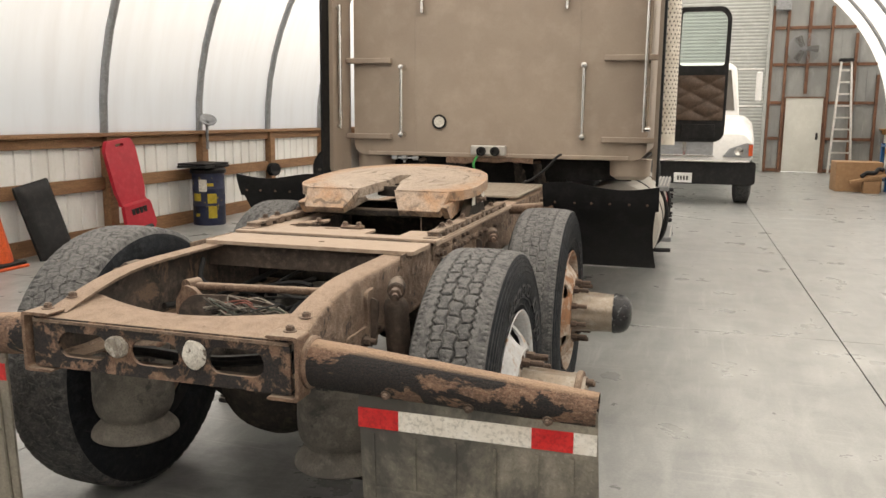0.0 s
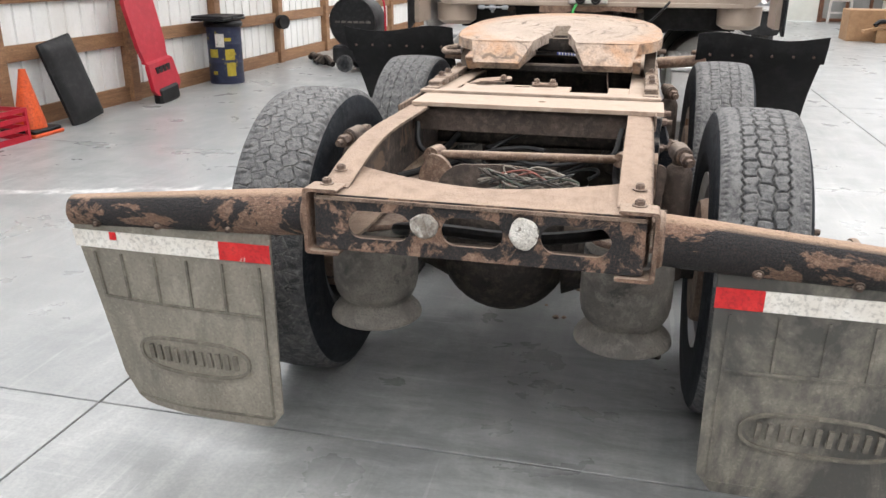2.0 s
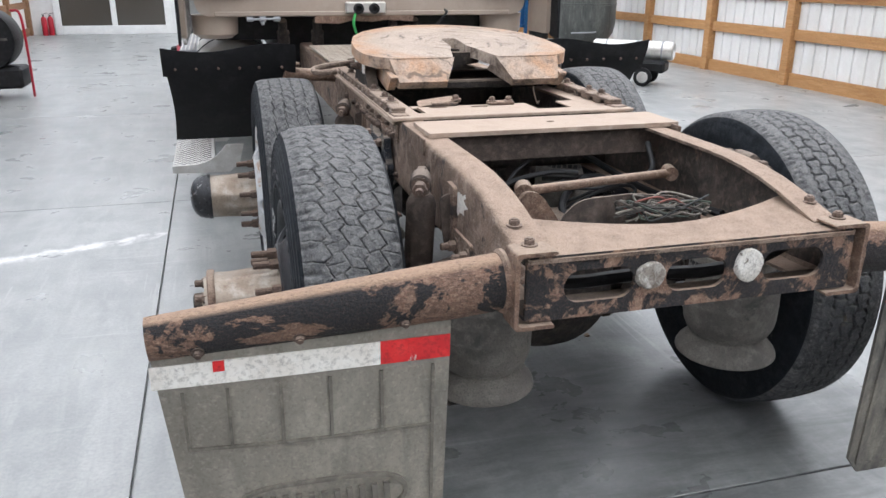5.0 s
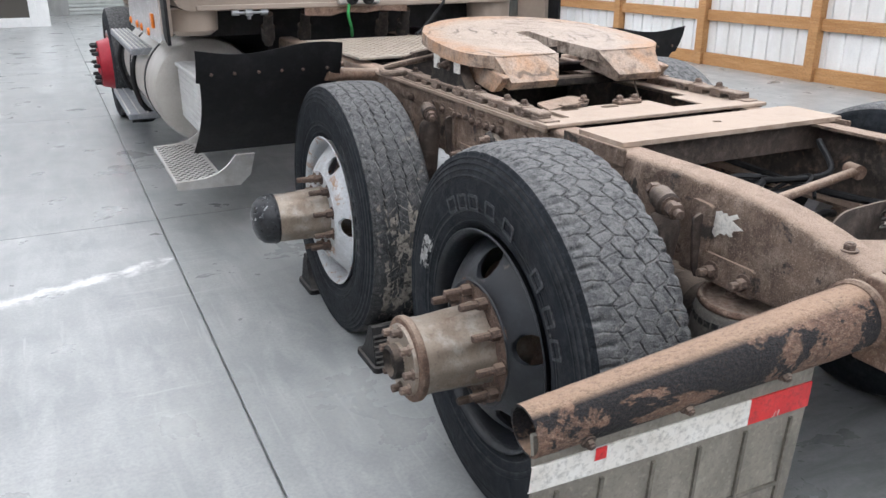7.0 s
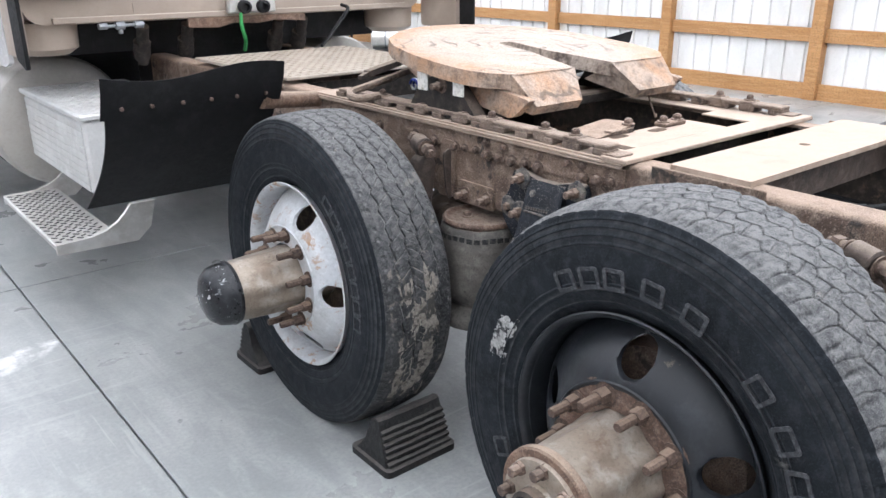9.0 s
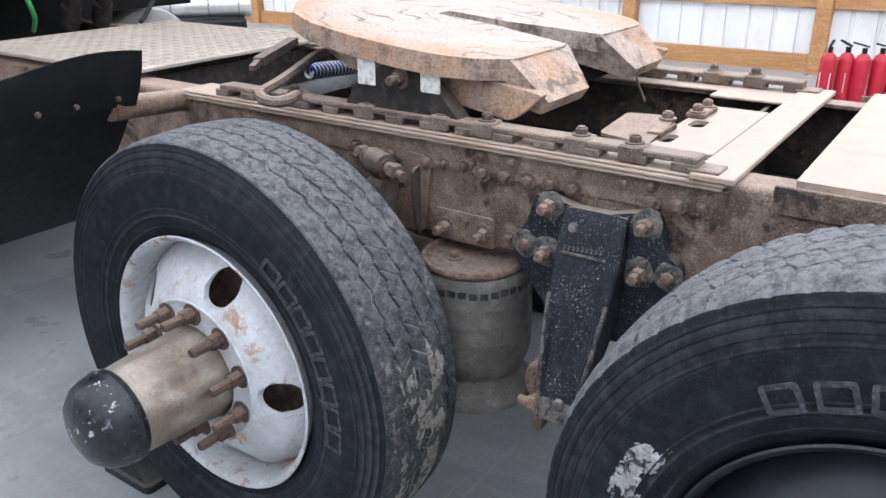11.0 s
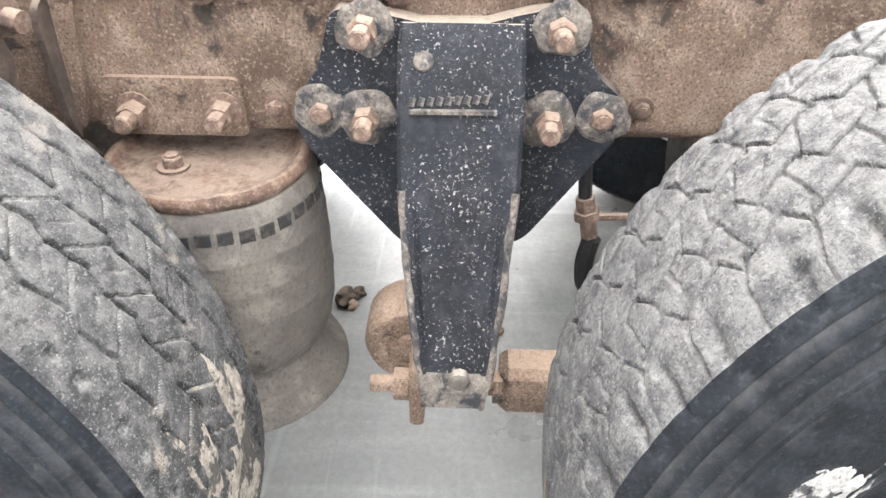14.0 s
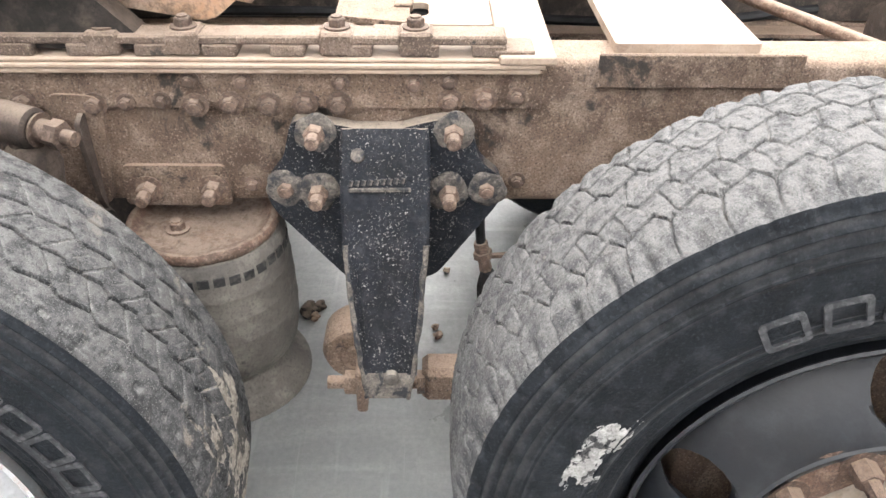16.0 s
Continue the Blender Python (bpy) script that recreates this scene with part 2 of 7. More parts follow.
M_DARK = grime("oily_dark_metal", (0.040, 0.033, 0.030), (0.014, 0.013, 0.012), (0.09, 0.072, 0.058), scale=9, fine=150, bump=0.003, dust=(0.15, 0.115, 0.09), dust_lo=0.4, spec=0.25)
M_BOLT = grime("rusty_bolt", (0.155, 0.104, 0.078), (0.072, 0.05, 0.041), (0.27, 0.20, 0.155), scale=40, fine=300, bump=0.002, rough=(0.6, 0.9), dust=(0.235, 0.178, 0.14), dust_lo=0.5, vary=0.3)
M_DECK = grime("sandy_painted_plate", (0.395, 0.305, 0.238), (0.295, 0.218, 0.165), (0.48, 0.39, 0.315), scale=5, fine=260, bump=0.003, dust=(0.43, 0.338, 0.268), patch=(0.25, 0.182, 0.138), patch_at=(0.58, 0.66), patch_scale=9, pits=0.35)


def fifth_material():
    """Bare worn steel with swirls of old black grease and a rusty rim."""
    n = Nodes("greasy_worn_casting")
    mp = n.add("ShaderNodeMapping", Vector=n.co, Location=(0.0, -1.98, -1.15))
    big = n.noise(7, 5, 0.65, warp=0.5)
    small = n.noise(150, 5, 0.7)
    w = n.add("ShaderNodeTexWave", Vector=mp.outputs[0], Scale=4.4, Distortion=10.0, Detail=4, Detail_Scale=1.6)
    w.wave_type, w.rings_direction = "RINGS", "Z"
    arc = n.math("MULTIPLY", n.ramp(w.outputs["Fac"], 0.86, 0.98), n.ramp(n.noise(5, 4, 0.6, None, 4.0), 0.49, 0.60))
    rad = n.add("ShaderNodeVectorMath", Vector=mp.outputs[0])
    rad.operation = "LENGTH"
    c = n.mix(n.ramp(big, 0.35, 0.65), (0.42, 0.335, 0.27), (0.57, 0.475, 0.395))
    c = n.mix(n.math("MULTIPLY", n.ramp(rad.outputs["Value"], 0.34, 0.43), n.ramp(big, 0.4, 0.6, 0.2, 0.9)), c, (0.50, 0.29, 0.165))
    c = n.mix(n.ramp(arc, 0, 1, 0, 0.75), c, (0.10, 0.078, 0.062))
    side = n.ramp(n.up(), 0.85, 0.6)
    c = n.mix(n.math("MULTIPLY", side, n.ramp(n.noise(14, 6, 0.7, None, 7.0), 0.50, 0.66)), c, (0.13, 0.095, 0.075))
    c = n.mix(n.ramp(small, 0.34, 0.54, 0.65, 0.0), c, (0.13, 0.098, 0.077))
    nr = n.bump(n.noise(34, 6, 0.72), 0.009, 0.8, n.bump(small, 0.004))
    return n.done(c, n.ramp(big, 0.3, 0.7, 0.45, 0.8), 0.15, nr, 0.5)


M_FIFTH = fifth_material()
M_BAG = grime("dusty_rubber_bellows", (0.13, 0.118, 0.103), (0.072, 0.066, 0.06), (0.19, 0.175, 0.153), scale=7, fine=200, bump=0.0025, dust_lo=0.7, dust=(0.26, 0.237, 0.202), patch=(0.05, 0.047, 0.044), patch_at=(0.62, 0.68), patch_scale=12)
M_TYRE = grime("weathered_tyre_rubber", (0.0145, 0.0175, 0.022), (0.007, 0.0085, 0.011), (0.036, 0.040, 0.046), scale=9, fine=300, bump=0.0026, rough=(0.55, 0.85), spec=0.15, patch=(0.10, 0.097, 0.093), patch_at=(0.65, 0.73), patch_scale=11, speck=0.35, worn=(0.15, 0.15, 0.15))
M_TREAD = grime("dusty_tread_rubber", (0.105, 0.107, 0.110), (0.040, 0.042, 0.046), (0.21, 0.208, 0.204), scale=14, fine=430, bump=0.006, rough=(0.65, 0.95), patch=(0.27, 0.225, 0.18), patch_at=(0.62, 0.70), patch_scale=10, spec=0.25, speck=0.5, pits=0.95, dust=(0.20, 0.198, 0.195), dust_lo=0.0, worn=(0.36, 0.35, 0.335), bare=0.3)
M_RIM_WHITE = grime("white_painted_wheel", (0.50, 0.512, 0.525), (0.40, 0.40, 0.395), (0.60, 0.612, 0.62), scale=4, fine=90, bump=0.0006, rough=(0.3, 0.5), patch=(0.33, 0.19, 0.10), patch_at=(0.56, 0.61), patch_scale=18, clump=4, pits=0.25, speck=0.2)
M_RIM_BLACK = grime("black_painted_wheel", (0.012, 0.014, 0.018), (0.008, 0.009, 0.011), (0.030, 0.033, 0.038), scale=5, fine=90, bump=0.0008, rough=(0.30, 0.55), patch=(0.10, 0.075, 0.06), patch_at=(0.66, 0.74), patch_scale=16, pits=0.3, spec=0.4)
M_RIM_TAN = grime("dirty_rusted_wheel", (0.50, 0.44, 0.38), (0.32, 0.20, 0.13), (0.62, 0.58, 0.52), scale=6, fine=80, bump=0.001, patch=(0.30, 0.15, 0.08), patch_at=(0.52, 0.58), patch_scale=9)
M_HUB = grime("oily_bare_hub_casting", (0.40, 0.345, 0.285), (0.25, 0.195, 0.15), (0.50, 0.455, 0.40), scale=5, fine=120, bump=0.0012, metal=0.45, rough=(0.32, 0.6), patch=(0.17, 0.105, 0.072), patch_at=(0.58, 0.70), patch_scale=8, pits=0.4)
M_CAP = grime("chipped_black_hub_cap", (0.014, 0.015, 0.018), (0.01, 0.01, 0.012), (0.03, 0.032, 0.036), scale=14, fine=90, bump=0.001, rough=(0.22, 0.45), patch=(0.50, 0.51, 0.52), patch_at=(0.60, 0.62), patch_scale=48, clump=11)
M_HANGER = grime("speckled_black_casting", (0.013, 0.016, 0.023), (0.007, 0.008, 0.011), (0.034, 0.036, 0.042), scale=10, fine=140, bump=0.003, rough=(0.4, 0.75), spec=0.25, patch=(0.33, 0.315, 0.30), patch_at=(0.585, 0.635), patch_scale=260, clump=14, dust=(0.30, 0.25, 0.205), dust_lo=0.62, speck=0.25)
M_REFL = grime("dirty_cracked_reflector", (0.76, 0.735, 0.68), (0.50, 0.465, 0.41), (0.82, 0.80, 0.76), scale=22, fine=200, bump=0.006, patch=(0.14, 0.115, 0.095), patch_at=(0.56, 0.62), patch_scale=26)
M_TANK = grime("dusty_pale_tank_paint", (0.43, 0.405, 0.365), (0.37, 0.345, 0.305), (0.49, 0.465, 0.425), scale=2, fine=60, bump=0.0005, rough=(0.28, 0.45), pits=0.15)
M_WALK = grime("sandy_tread_plate", (0.46, 0.40, 0.335), (0.37, 0.315, 0.255), (0.55, 0.50, 0.435), scale=5, fine=90, bump=0.001, metal=0.2, rough=(0.4, 0.6), pits=0.3)
M_TREAD_RIB = grime("grimy_rib_tread_rubber", (0.055, 0.057, 0.060), (0.018, 0.019, 0.021), (0.15, 0.148, 0.144), scale=14, fine=520, bump=0.006, rough=(0.65, 0.95), patch=(0.25, 0.22, 0.19), patch_at=(0.60, 0.67), patch_scale=16, spec=0.25, speck=0.8, pits=0.9, dust=(0.17, 0.169, 0.168), dust_lo=0.1, worn=(0.52, 0.51, 0.49), bare=0.3)
M_TRACK = grime("brown_caked_track", (0.28, 0.205, 0.157), (0.122, 0.087, 0.069), (0.41, 0.322, 0.258), scale=6, fine=420, bump=0.012, dust=(0.42, 0.325, 0.255), dust_lo=0.4, patch=(0.05, 0.042, 0.037), patch_at=(0.595, 0.63), patch_scale=8, speck=0.55, pits=0.85)
M_MUD = grime("dried_tan_mud", (0.33, 0.30, 0.26), (0.19, 0.17, 0.145), (0.45, 0.41, 0.36), scale=26, fine=240, bump=0.006, rough=(0.8, 0.95), spec=0.15, patch=(0.07, 0.067, 0.063), patch_at=(0.51, 0.56), patch_scale=26)
M_CHALK = grime("white_scuff", (0.42, 0.415, 0.40), (0.24, 0.237, 0.23), (0.56, 0.555, 0.54), scale=30, fine=240, bump=0.003, rough=(0.8, 0.95), spec=0.15, patch=(0.05, 0.05, 0.052), patch_at=(0.54, 0.58), patch_scale=34)
M_BEAD = grime("rusty_bead_plate", (0.185, 0.112, 0.080), (0.085, 0.055, 0.042), (0.30, 0.215, 0.165), scale=16, fine=260, bump=0.006, speck=0.3, dust=(0.245, 0.19, 0.15), dust_lo=0.85, bare=0.25)
M_DULL = grime("dull_cracked_plastic", (0.38, 0.355, 0.31), (0.15, 0.12, 0.10), (0.60, 0.58, 0.54), scale=16, fine=160, bump=0.003)
M_AMBER = grime("amber_lens", (0.80, 0.20, 0.015), (0.6, 0.14, 0.01), (0.9, 0.3, 0.03), scale=20, bump=0.0003, rough=(0.2, 0.35))
# light grey stands for the bright reflection on the taupe cab side
M_SKIRT = grime("cab_side_with_painted_sheen", (0.50, 0.49, 0.48), (0.44, 0.43, 0.42), (0.56, 0.55, 0.54), scale=3, fine=60, bump=0.0004, rough=(0.15, 0.3), pits=0.1)
M_GUSSET = grime("dark_rusty_plate", (0.085, 0.062, 0.05), (0.045, 0.034, 0.029), (0.155, 0.12, 0.097), scale=9, fine=300, bump=0.005, dust=(0.22, 0.175, 0.14), dust_lo=0.5)
M_HALO = grime("dusty_casting_boss", (0.165, 0.145, 0.125), (0.055, 0.05, 0.047), (0.27, 0.24, 0.21), scale=26, fine=260, bump=0.003, patch=(0.028, 0.030, 0.036), patch_at=(0.50, 0.58), patch_scale=30, speck=0.3)
M_SHIELD = grime("cream_heat_shield", (0.70, 0.65, 0.57), (0.60, 0.55, 0.47), (0.76, 0.72, 0.65), scale=6, fine=60, bump=0.0005, rough=(0.35, 0.5), pits=0.2)
M_FLAP = grime("dusty_rubber_mud_flap", (0.25, 0.228, 0.19), (0.17, 0.156, 0.131), (0.32, 0.295, 0.25), scale=4, fine=110, bump=0.0016, rough=(0.65, 0.9), patch=(0.085, 0.082, 0.075), patch_at=(0.54, 0.70), patch_scale=3.4, spec=0.25, pits=0.4, speck=0.25, stretch=(1.0, 1.0, 0.45))
M_FLAP_SMEARED = grime("dark_smeared_mud_flap", (0.25, 0.228, 0.19), (0.17, 0.156, 0.131), (0.32, 0.295, 0.25), scale=4, fine=110, bump=0.0016, rough=(0.65, 0.9), patch=(0.075, 0.073, 0.068), patch_at=(0.40, 0.58), patch_scale=3.4, spec=0.25, pits=0.4, speck=0.25, stretch=(1.0, 1.0, 0.45))
# ribs, badge and bars take a darker tone than the flap itself
M_FLAPRIB = grime("darker_flap_relief", (0.17, 0.156, 0.13), (0.11, 0.10, 0.085), (0.25, 0.228, 0.19), scale=8, fine=110, bump=0.0012, rough=(0.7, 0.9), spec=0.2, pits=0.3)
M_CHOCK = grime("scuffed_chock_rubber", (0.014, 0.014, 0.0145), (0.008, 0.008, 0.0085), (0.05, 0.047, 0.044), scale=16, fine=160, bump=0.004, rough=(0.45, 0.8), dust=(0.11, 0.10, 0.092), dust_lo=0.45, speck=0.25)
M_BLACKRUB = grime("black_rubber_sheet", (0.012, 0.012, 0.013), (0.008, 0.008, 0.009), (0.025, 0.025, 0.026), scale=3, fine=60, bump=0.0008, rough=(0.5, 0.75), spec=0.2)
M_CAB = grime("taupe_cab_paint", (0.36, 0.295, 0.24), (0.31, 0.25, 0.205), (0.40, 0.33, 0.27), scale=1.5, fine=60, bump=0.0004, rough=(0.35, 0.55), dust=(0.45, 0.38, 0.31), pits=0.1)
M_CHROME = grime("bright_metal", (0.75, 0.74, 0.72), (0.6, 0.58, 0.56), (0.8, 0.8, 0.8), scale=8, fine=50, bump=0.0003, metal=1.0, rough=(0.14, 0.3), pits=0.1)
M_ALU = grime("brushed_aluminium", (0.66, 0.645, 0.62), (0.5, 0.48, 0.45), (0.74, 0.73, 0.71), scale=5, fine=70, bump=0.0005, metal=0.85, rough=(0.32, 0.5), pits=0.1)
M_BOX = grime("pale_dull_aluminium", (0.60, 0.595, 0.58), (0.50, 0.49, 0.475), (0.68, 0.675, 0.66), scale=5, fine=90, bump=0.0005, metal=0.25, rough=(0.4, 0.6), pits=0.15)
M_BLACK = grime("matt_black_plastic", (0.014, 0.014, 0.015), (0.009, 0.009, 0.01), (0.03, 0.03, 0.031), scale=5, fine=70, bump=0.0005, rough=(0.4, 0.65), spec=0.25)
M_RED = grime("red_plastic", (0.44, 0.012, 0.03), (0.36, 0.010, 0.025), (0.50, 0.03, 0.05), scale=4, fine=60, bump=0.0004, rough=(0.3, 0.5), pits=0.15)
M_TAPE_RED = grime("red_reflective_tape", (0.62, 0.02, 0.02), (0.5, 0.015, 0.02), (0.68, 0.04, 0.04), scale=6, fine=90, bump=0.0003, rough=(0.3, 0.45), patch=(0.6, 0.57, 0.52), patch_at=(0.68, 0.70), patch_scale=18)
M_TAPE_WHITE = grime("white_reflective_tape", (0.74, 0.72, 0.67), (0.62, 0.58, 0.52), (0.8, 0.79, 0.76), scale=6, fine=90, bump=0.0003, rough=(0.35, 0.5), patch=(0.30, 0.26, 0.19), patch_at=(0.66, 0.70), patch_scale=14)
M_TREATED = grime("old_brown_timber", (0.30, 0.165, 0.085), (0.20, 0.105, 0.055), (0.38, 0.225, 0.125), scale=2.2, fine=60, bump=0.001, rough=(0.6, 0.8), stretch=(6, 0.6, 6))
M_PINE = grime("orange_pine_timber", (0.50, 0.27, 0.11), (0.40, 0.20, 0.075), (0.58, 0.35, 0.17), scale=2.2, fine=60, bump=0.001, rough=(0.5, 0.7), stretch=(6, 0.6, 6))
M_PANEL = grime("white_wall_sheet", (0.80, 0.80, 0.785), (0.69, 0.68, 0.655), (0.84, 0.84, 0.83), scale=1.4, fine=40, bump=0.0005, rough=(0.35, 0.55), stretch=(1, 1, 0.4), pits=0.1)
M_GALV = grime("galvanised_steel", (0.30, 0.31, 0.325), (0.23, 0.235, 0.245), (0.38, 0.39, 0.40), scale=9, fine=60, bump=0.0004, metal=0.4, rough=(0.35, 0.55), pits=0.2)
M_ORANGE = grime("orange_cone_plastic", (0.70, 0.10, 0.02), (0.5, 0.07, 0.02), (0.75, 0.14, 0.04), scale=6, fine=60, bump=0.0005, rough=(0.4, 0.6))


def concrete():
    """Power-trowelled, sealed concrete: soft clouding, fine scratches, scuffs, a white line, shade painted in under the
    tractor.
    """
    n = Nodes("sealed_concrete")
    big = n.noise(0.8, 4, 0.55, warp=0.3)
    cloud = n.noise(2.6, 7, 0.62, None, 2.0, 0.3)
    sweep = n.noise(3.4, 6, 0.6, (2.4, 0.55, 1), 5.0, 0.9)
    fine = n.noise(70, 6, 0.75)
    grit = n.noise(320, 3, 0.7, None, 6.0)
    c = n.mix(n.ramp(big, 0.3, 0.7), (0.30, 0.303, 0.296), (0.385, 0.387, 0.378))
    c = n.mix(n.ramp(cloud, 0.32, 0.68, 0.0, 0.75), c, (0.225, 0.235, 0.234))
    c = n.mix(n.ramp(sweep, 0.45, 0.80, 0.0, 0.6), c, (0.50, 0.502, 0.49))
    c = n.mix(n.ramp(fine, 0.34, 0.62, 0.5, 0.0), c, (0.18, 0.20, 0.198))
    c = n.mix(n.ramp(grit, 0.60, 0.75, 0.0, 0.22), c, (0.52, 0.52, 0.505))
    # thin scratches in two directions
    for k, st in enumerate(((22, 0.9, 1), (1.1, 17, 1))):
        line = n.noise(1.9, 3, 0.5, st, 21.0 + 9 * k, 0.35)
        keep = n.ramp(n.noise(1.2, 3, 0.5, None, 40.0 + k), 0.5, 0.66, 0.0, 0.30)
        c = n.mix(n.math("MULTIPLY", n.ramp(line, 0.60, 0.66), keep), c, (0.52, 0.52, 0.51))
    # a broken slanting white line across the west bay
    skew = n.math("SUBTRACT", n.axis("Y"), n.math("MULTIPLY", n.math("ADD", n.axis("X"), 1.40), 0.34))
    dist = n.math("ABSOLUTE", n.math("SUBTRACT", n.math("ADD", skew, n.ramp(n.noise(4.5, 5, 0.65, None, 1.0), 0.2, 0.8, -0.10, 0.10)), 3.17))
    line = n.math("MULTIPLY", n.ramp(dist, 0.075, 0.02), n.ramp(n.axis("X"), -1.365, -1.38))
    line = n.math("MULTIPLY", line, n.ramp(n.noise(4.0, 6, 0.7, None, 2.0), 0.41, 0.53))
    c = n.mix(n.math("MULTIPLY", line, 0.9), c, (0.68, 0.675, 0.66))
    # tyre smears; shade under the tractor painted dark, with some oil staining
    smear = n.noise(1.3, 7, 0.66, (0.7, 2.0, 1), 14.0, 0.5)
    c = n.mix(n.ramp(smear, 0.52, 0.80, 0.0, 0.55), c, (0.17, 0.174, 0.173))
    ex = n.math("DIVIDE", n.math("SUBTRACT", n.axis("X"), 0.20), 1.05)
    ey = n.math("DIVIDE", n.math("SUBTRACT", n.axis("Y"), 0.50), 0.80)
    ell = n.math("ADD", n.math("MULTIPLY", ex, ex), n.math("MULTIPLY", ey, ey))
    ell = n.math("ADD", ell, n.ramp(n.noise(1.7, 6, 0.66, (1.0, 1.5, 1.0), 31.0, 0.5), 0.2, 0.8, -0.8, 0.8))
    shade_and_oil = n.math("MULTIPLY", n.ramp(ell, 1.30, 0.30), n.ramp(n.noise(5, 6, 0.7, (0.5, 1.8, 1.0), 3.0, 0.5), 0.36, 0.64, 1.0, 0.5))
    c = n.mix(n.math("MULTIPLY", shade_and_oil, 0.8), c, (0.05, 0.052, 0.053))
    nr = n.bump(fine, 0.0006)
    nr = n.bump(cloud, 0.002, 0.4, nr)
    return n.done(c, n.ramp(cloud, 0.3, 0.7, 0.24, 0.42), 0, nr, 0.7)


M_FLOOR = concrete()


def fabric():
    """Woven cover that lets daylight through."""
    n = Nodes("translucent_roof_cover")
    streak = n.noise(1.2, 5, 0.6, (0.6, 3.0, 0.35))
    c = n.mix(n.ramp(streak, 0.4, 0.75, 0.0, 0.5), (0.93, 0.94, 0.95), (0.80, 0.78, 0.76))
    n.done(c, 0.6)
    tr = n.add("ShaderNodeBsdfTranslucent", Color=c)
    mx = n.t.nodes.new("ShaderNodeMixShader")
    mx.inputs[0].default_value = 0.72
    n.t.links.new(n.b.outputs[0], mx.inputs[1])
    n.t.links.new(tr.outputs[0], mx.inputs[2])
    n.t.links.new(mx.outputs[0], n.t.nodes["Material Output"].inputs["Surface"])
    return n.mat


M_FABRIC = fabric()

# ---------------------------------------------------------------- building
XL, XR, YB, YE = -5.06, 6.51, -9.0, 22.85
JX = [-5.12, -1.365, 2.46, 6.2, 9.9]
JY = [-9.0, -7.1, -3.46, 0.203, 3.90, 7.55, 11.1, 14.75, 18.4, 22.05, 26.0]
floor = thing("floor", "grey sealed concrete floor with saw-cut joints and scuffs", "floor", kind="structure")
bm = bmesh.new()
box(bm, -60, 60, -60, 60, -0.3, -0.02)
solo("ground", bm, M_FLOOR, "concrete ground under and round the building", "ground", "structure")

LEFT_POSTS = [4.05 + 1.91 * k for k in range(-6, 10)]
RIGHT_POSTS = [4.15 + 1.905 * k for k in range(-6, 10)]


def wall_side(name, x, s, posts, timber, label):
    """A low wall of posts, girts and ribbed white sheet; s points into the building."""
    w = thing(name, label, "wall", kind="structure")
    xin = x
    for y in posts:
        bm = bmesh.new()
        box(bm, xin - s * 0.11, xin + s * 0.03, y - 0.07, y + 0.07, 0, 1.21, 0.004)
        part("post", bm, timber, w)
    edges = posts + [posts[-1] + 2.0]
    for y0, y1 in zip(edges, edges[1:]):
        for z0, z1 in ((-0.01, 0.17), (0.60, 0.745), (1.10, 1.21)):
            bm = bmesh.new()
            box(bm, xin - s * 0.06, xin - s * 0.022, y0 + 0.072, y1 - 0.072, z0, z1, 0.004)
            part("girt", bm, timber, w)
    bm = bmesh.new()
    box(bm, xin - s * 0.14, xin + s * 0.06, posts[0] - 1, YE, 1.213, 1.255, 0.004)
    part("cap_board", bm, timber, w)
    # ribbed sheet
    bm = bmesh.new()
    y, rows = posts[0] - 1.0, []
    pitch = 0.229
    while y < YE:
        for dy, dx in ((0, 0), (0.19, 0), (0.197, 0.02), (0.222, 0.02)):
            rows.append((y + dy, dx))
        y += pitch
    base = xin - s * 0.075
    for side, off in ((0, 0.0), (1, -0.004)):
        grid_mesh(bm, [[bm.verts.new((base + s * off + s * dx * -1, yy, z)) for yy, dx in rows] for z in (-0.019, 1.212)])
    part("wall_sheet", bm, M_PANEL, w, smooth=0)
    return w


wall_side("wall_west", XL, 1, LEFT_POSTS, M_TREATED, "low wall of brown timber posts and white ribbed sheet")
wall_side("wall_east", XR, -1, RIGHT_POSTS, M_PINE, "low wall of orange pine posts and white ribbed sheet")

# hoop roof: steel arches and a translucent cover
CX, AX, BZ, Z0 = (XL + XR) / 2, (XR - XL) / 2 + 0.06, 5.0, 1.255


def arch(t, grow=0.0):
    return CX - (AX + grow) * math.cos(t), Z0 + (BZ + grow) * math.sin(t)


roof = thing("ceiling", "white translucent fabric roof on grey steel hoops", "ceiling", kind="structure")
bm = bmesh.new()
rows = []
for i in range(49):
    x, z = arch(math.pi * i / 48, 0.05)
    rows.append([bm.verts.new((x, y, z)) for y in np.linspace(YB, YE, 30)])
grid_mesh(bm, rows)
part("roof_cover", bm, M_FABRIC, roof)
for y in LEFT_POSTS:
    bm = bmesh.new()
    tube_along(bm, [(arch(math.pi * i / 40)[0], y, arch(math.pi * i / 40)[1]) for i in range(41)], 0.046, 8, 1)
    part("hoop", bm, M_GALV, roof)
for t in (0.28, 0.5, 0.72):
    x, z = arch(math.pi * t, -0.04)
    bm = bmesh.new()
    rod(bm, (x, YB, z), (x, YE, z), 0.022, seg=8)
    part("purlin", bm, M_GALV, roof)

M_ENDWALL = grime("grey_white_end_sheet", (0.29, 0.295, 0.285), (0.23, 0.232, 0.225), (0.34, 0.345, 0.335), scale=1.4, fine=40, bump=0.0005, rough=(0.4, 0.6), stretch=(1, 1, 0.4), pits=0.08)
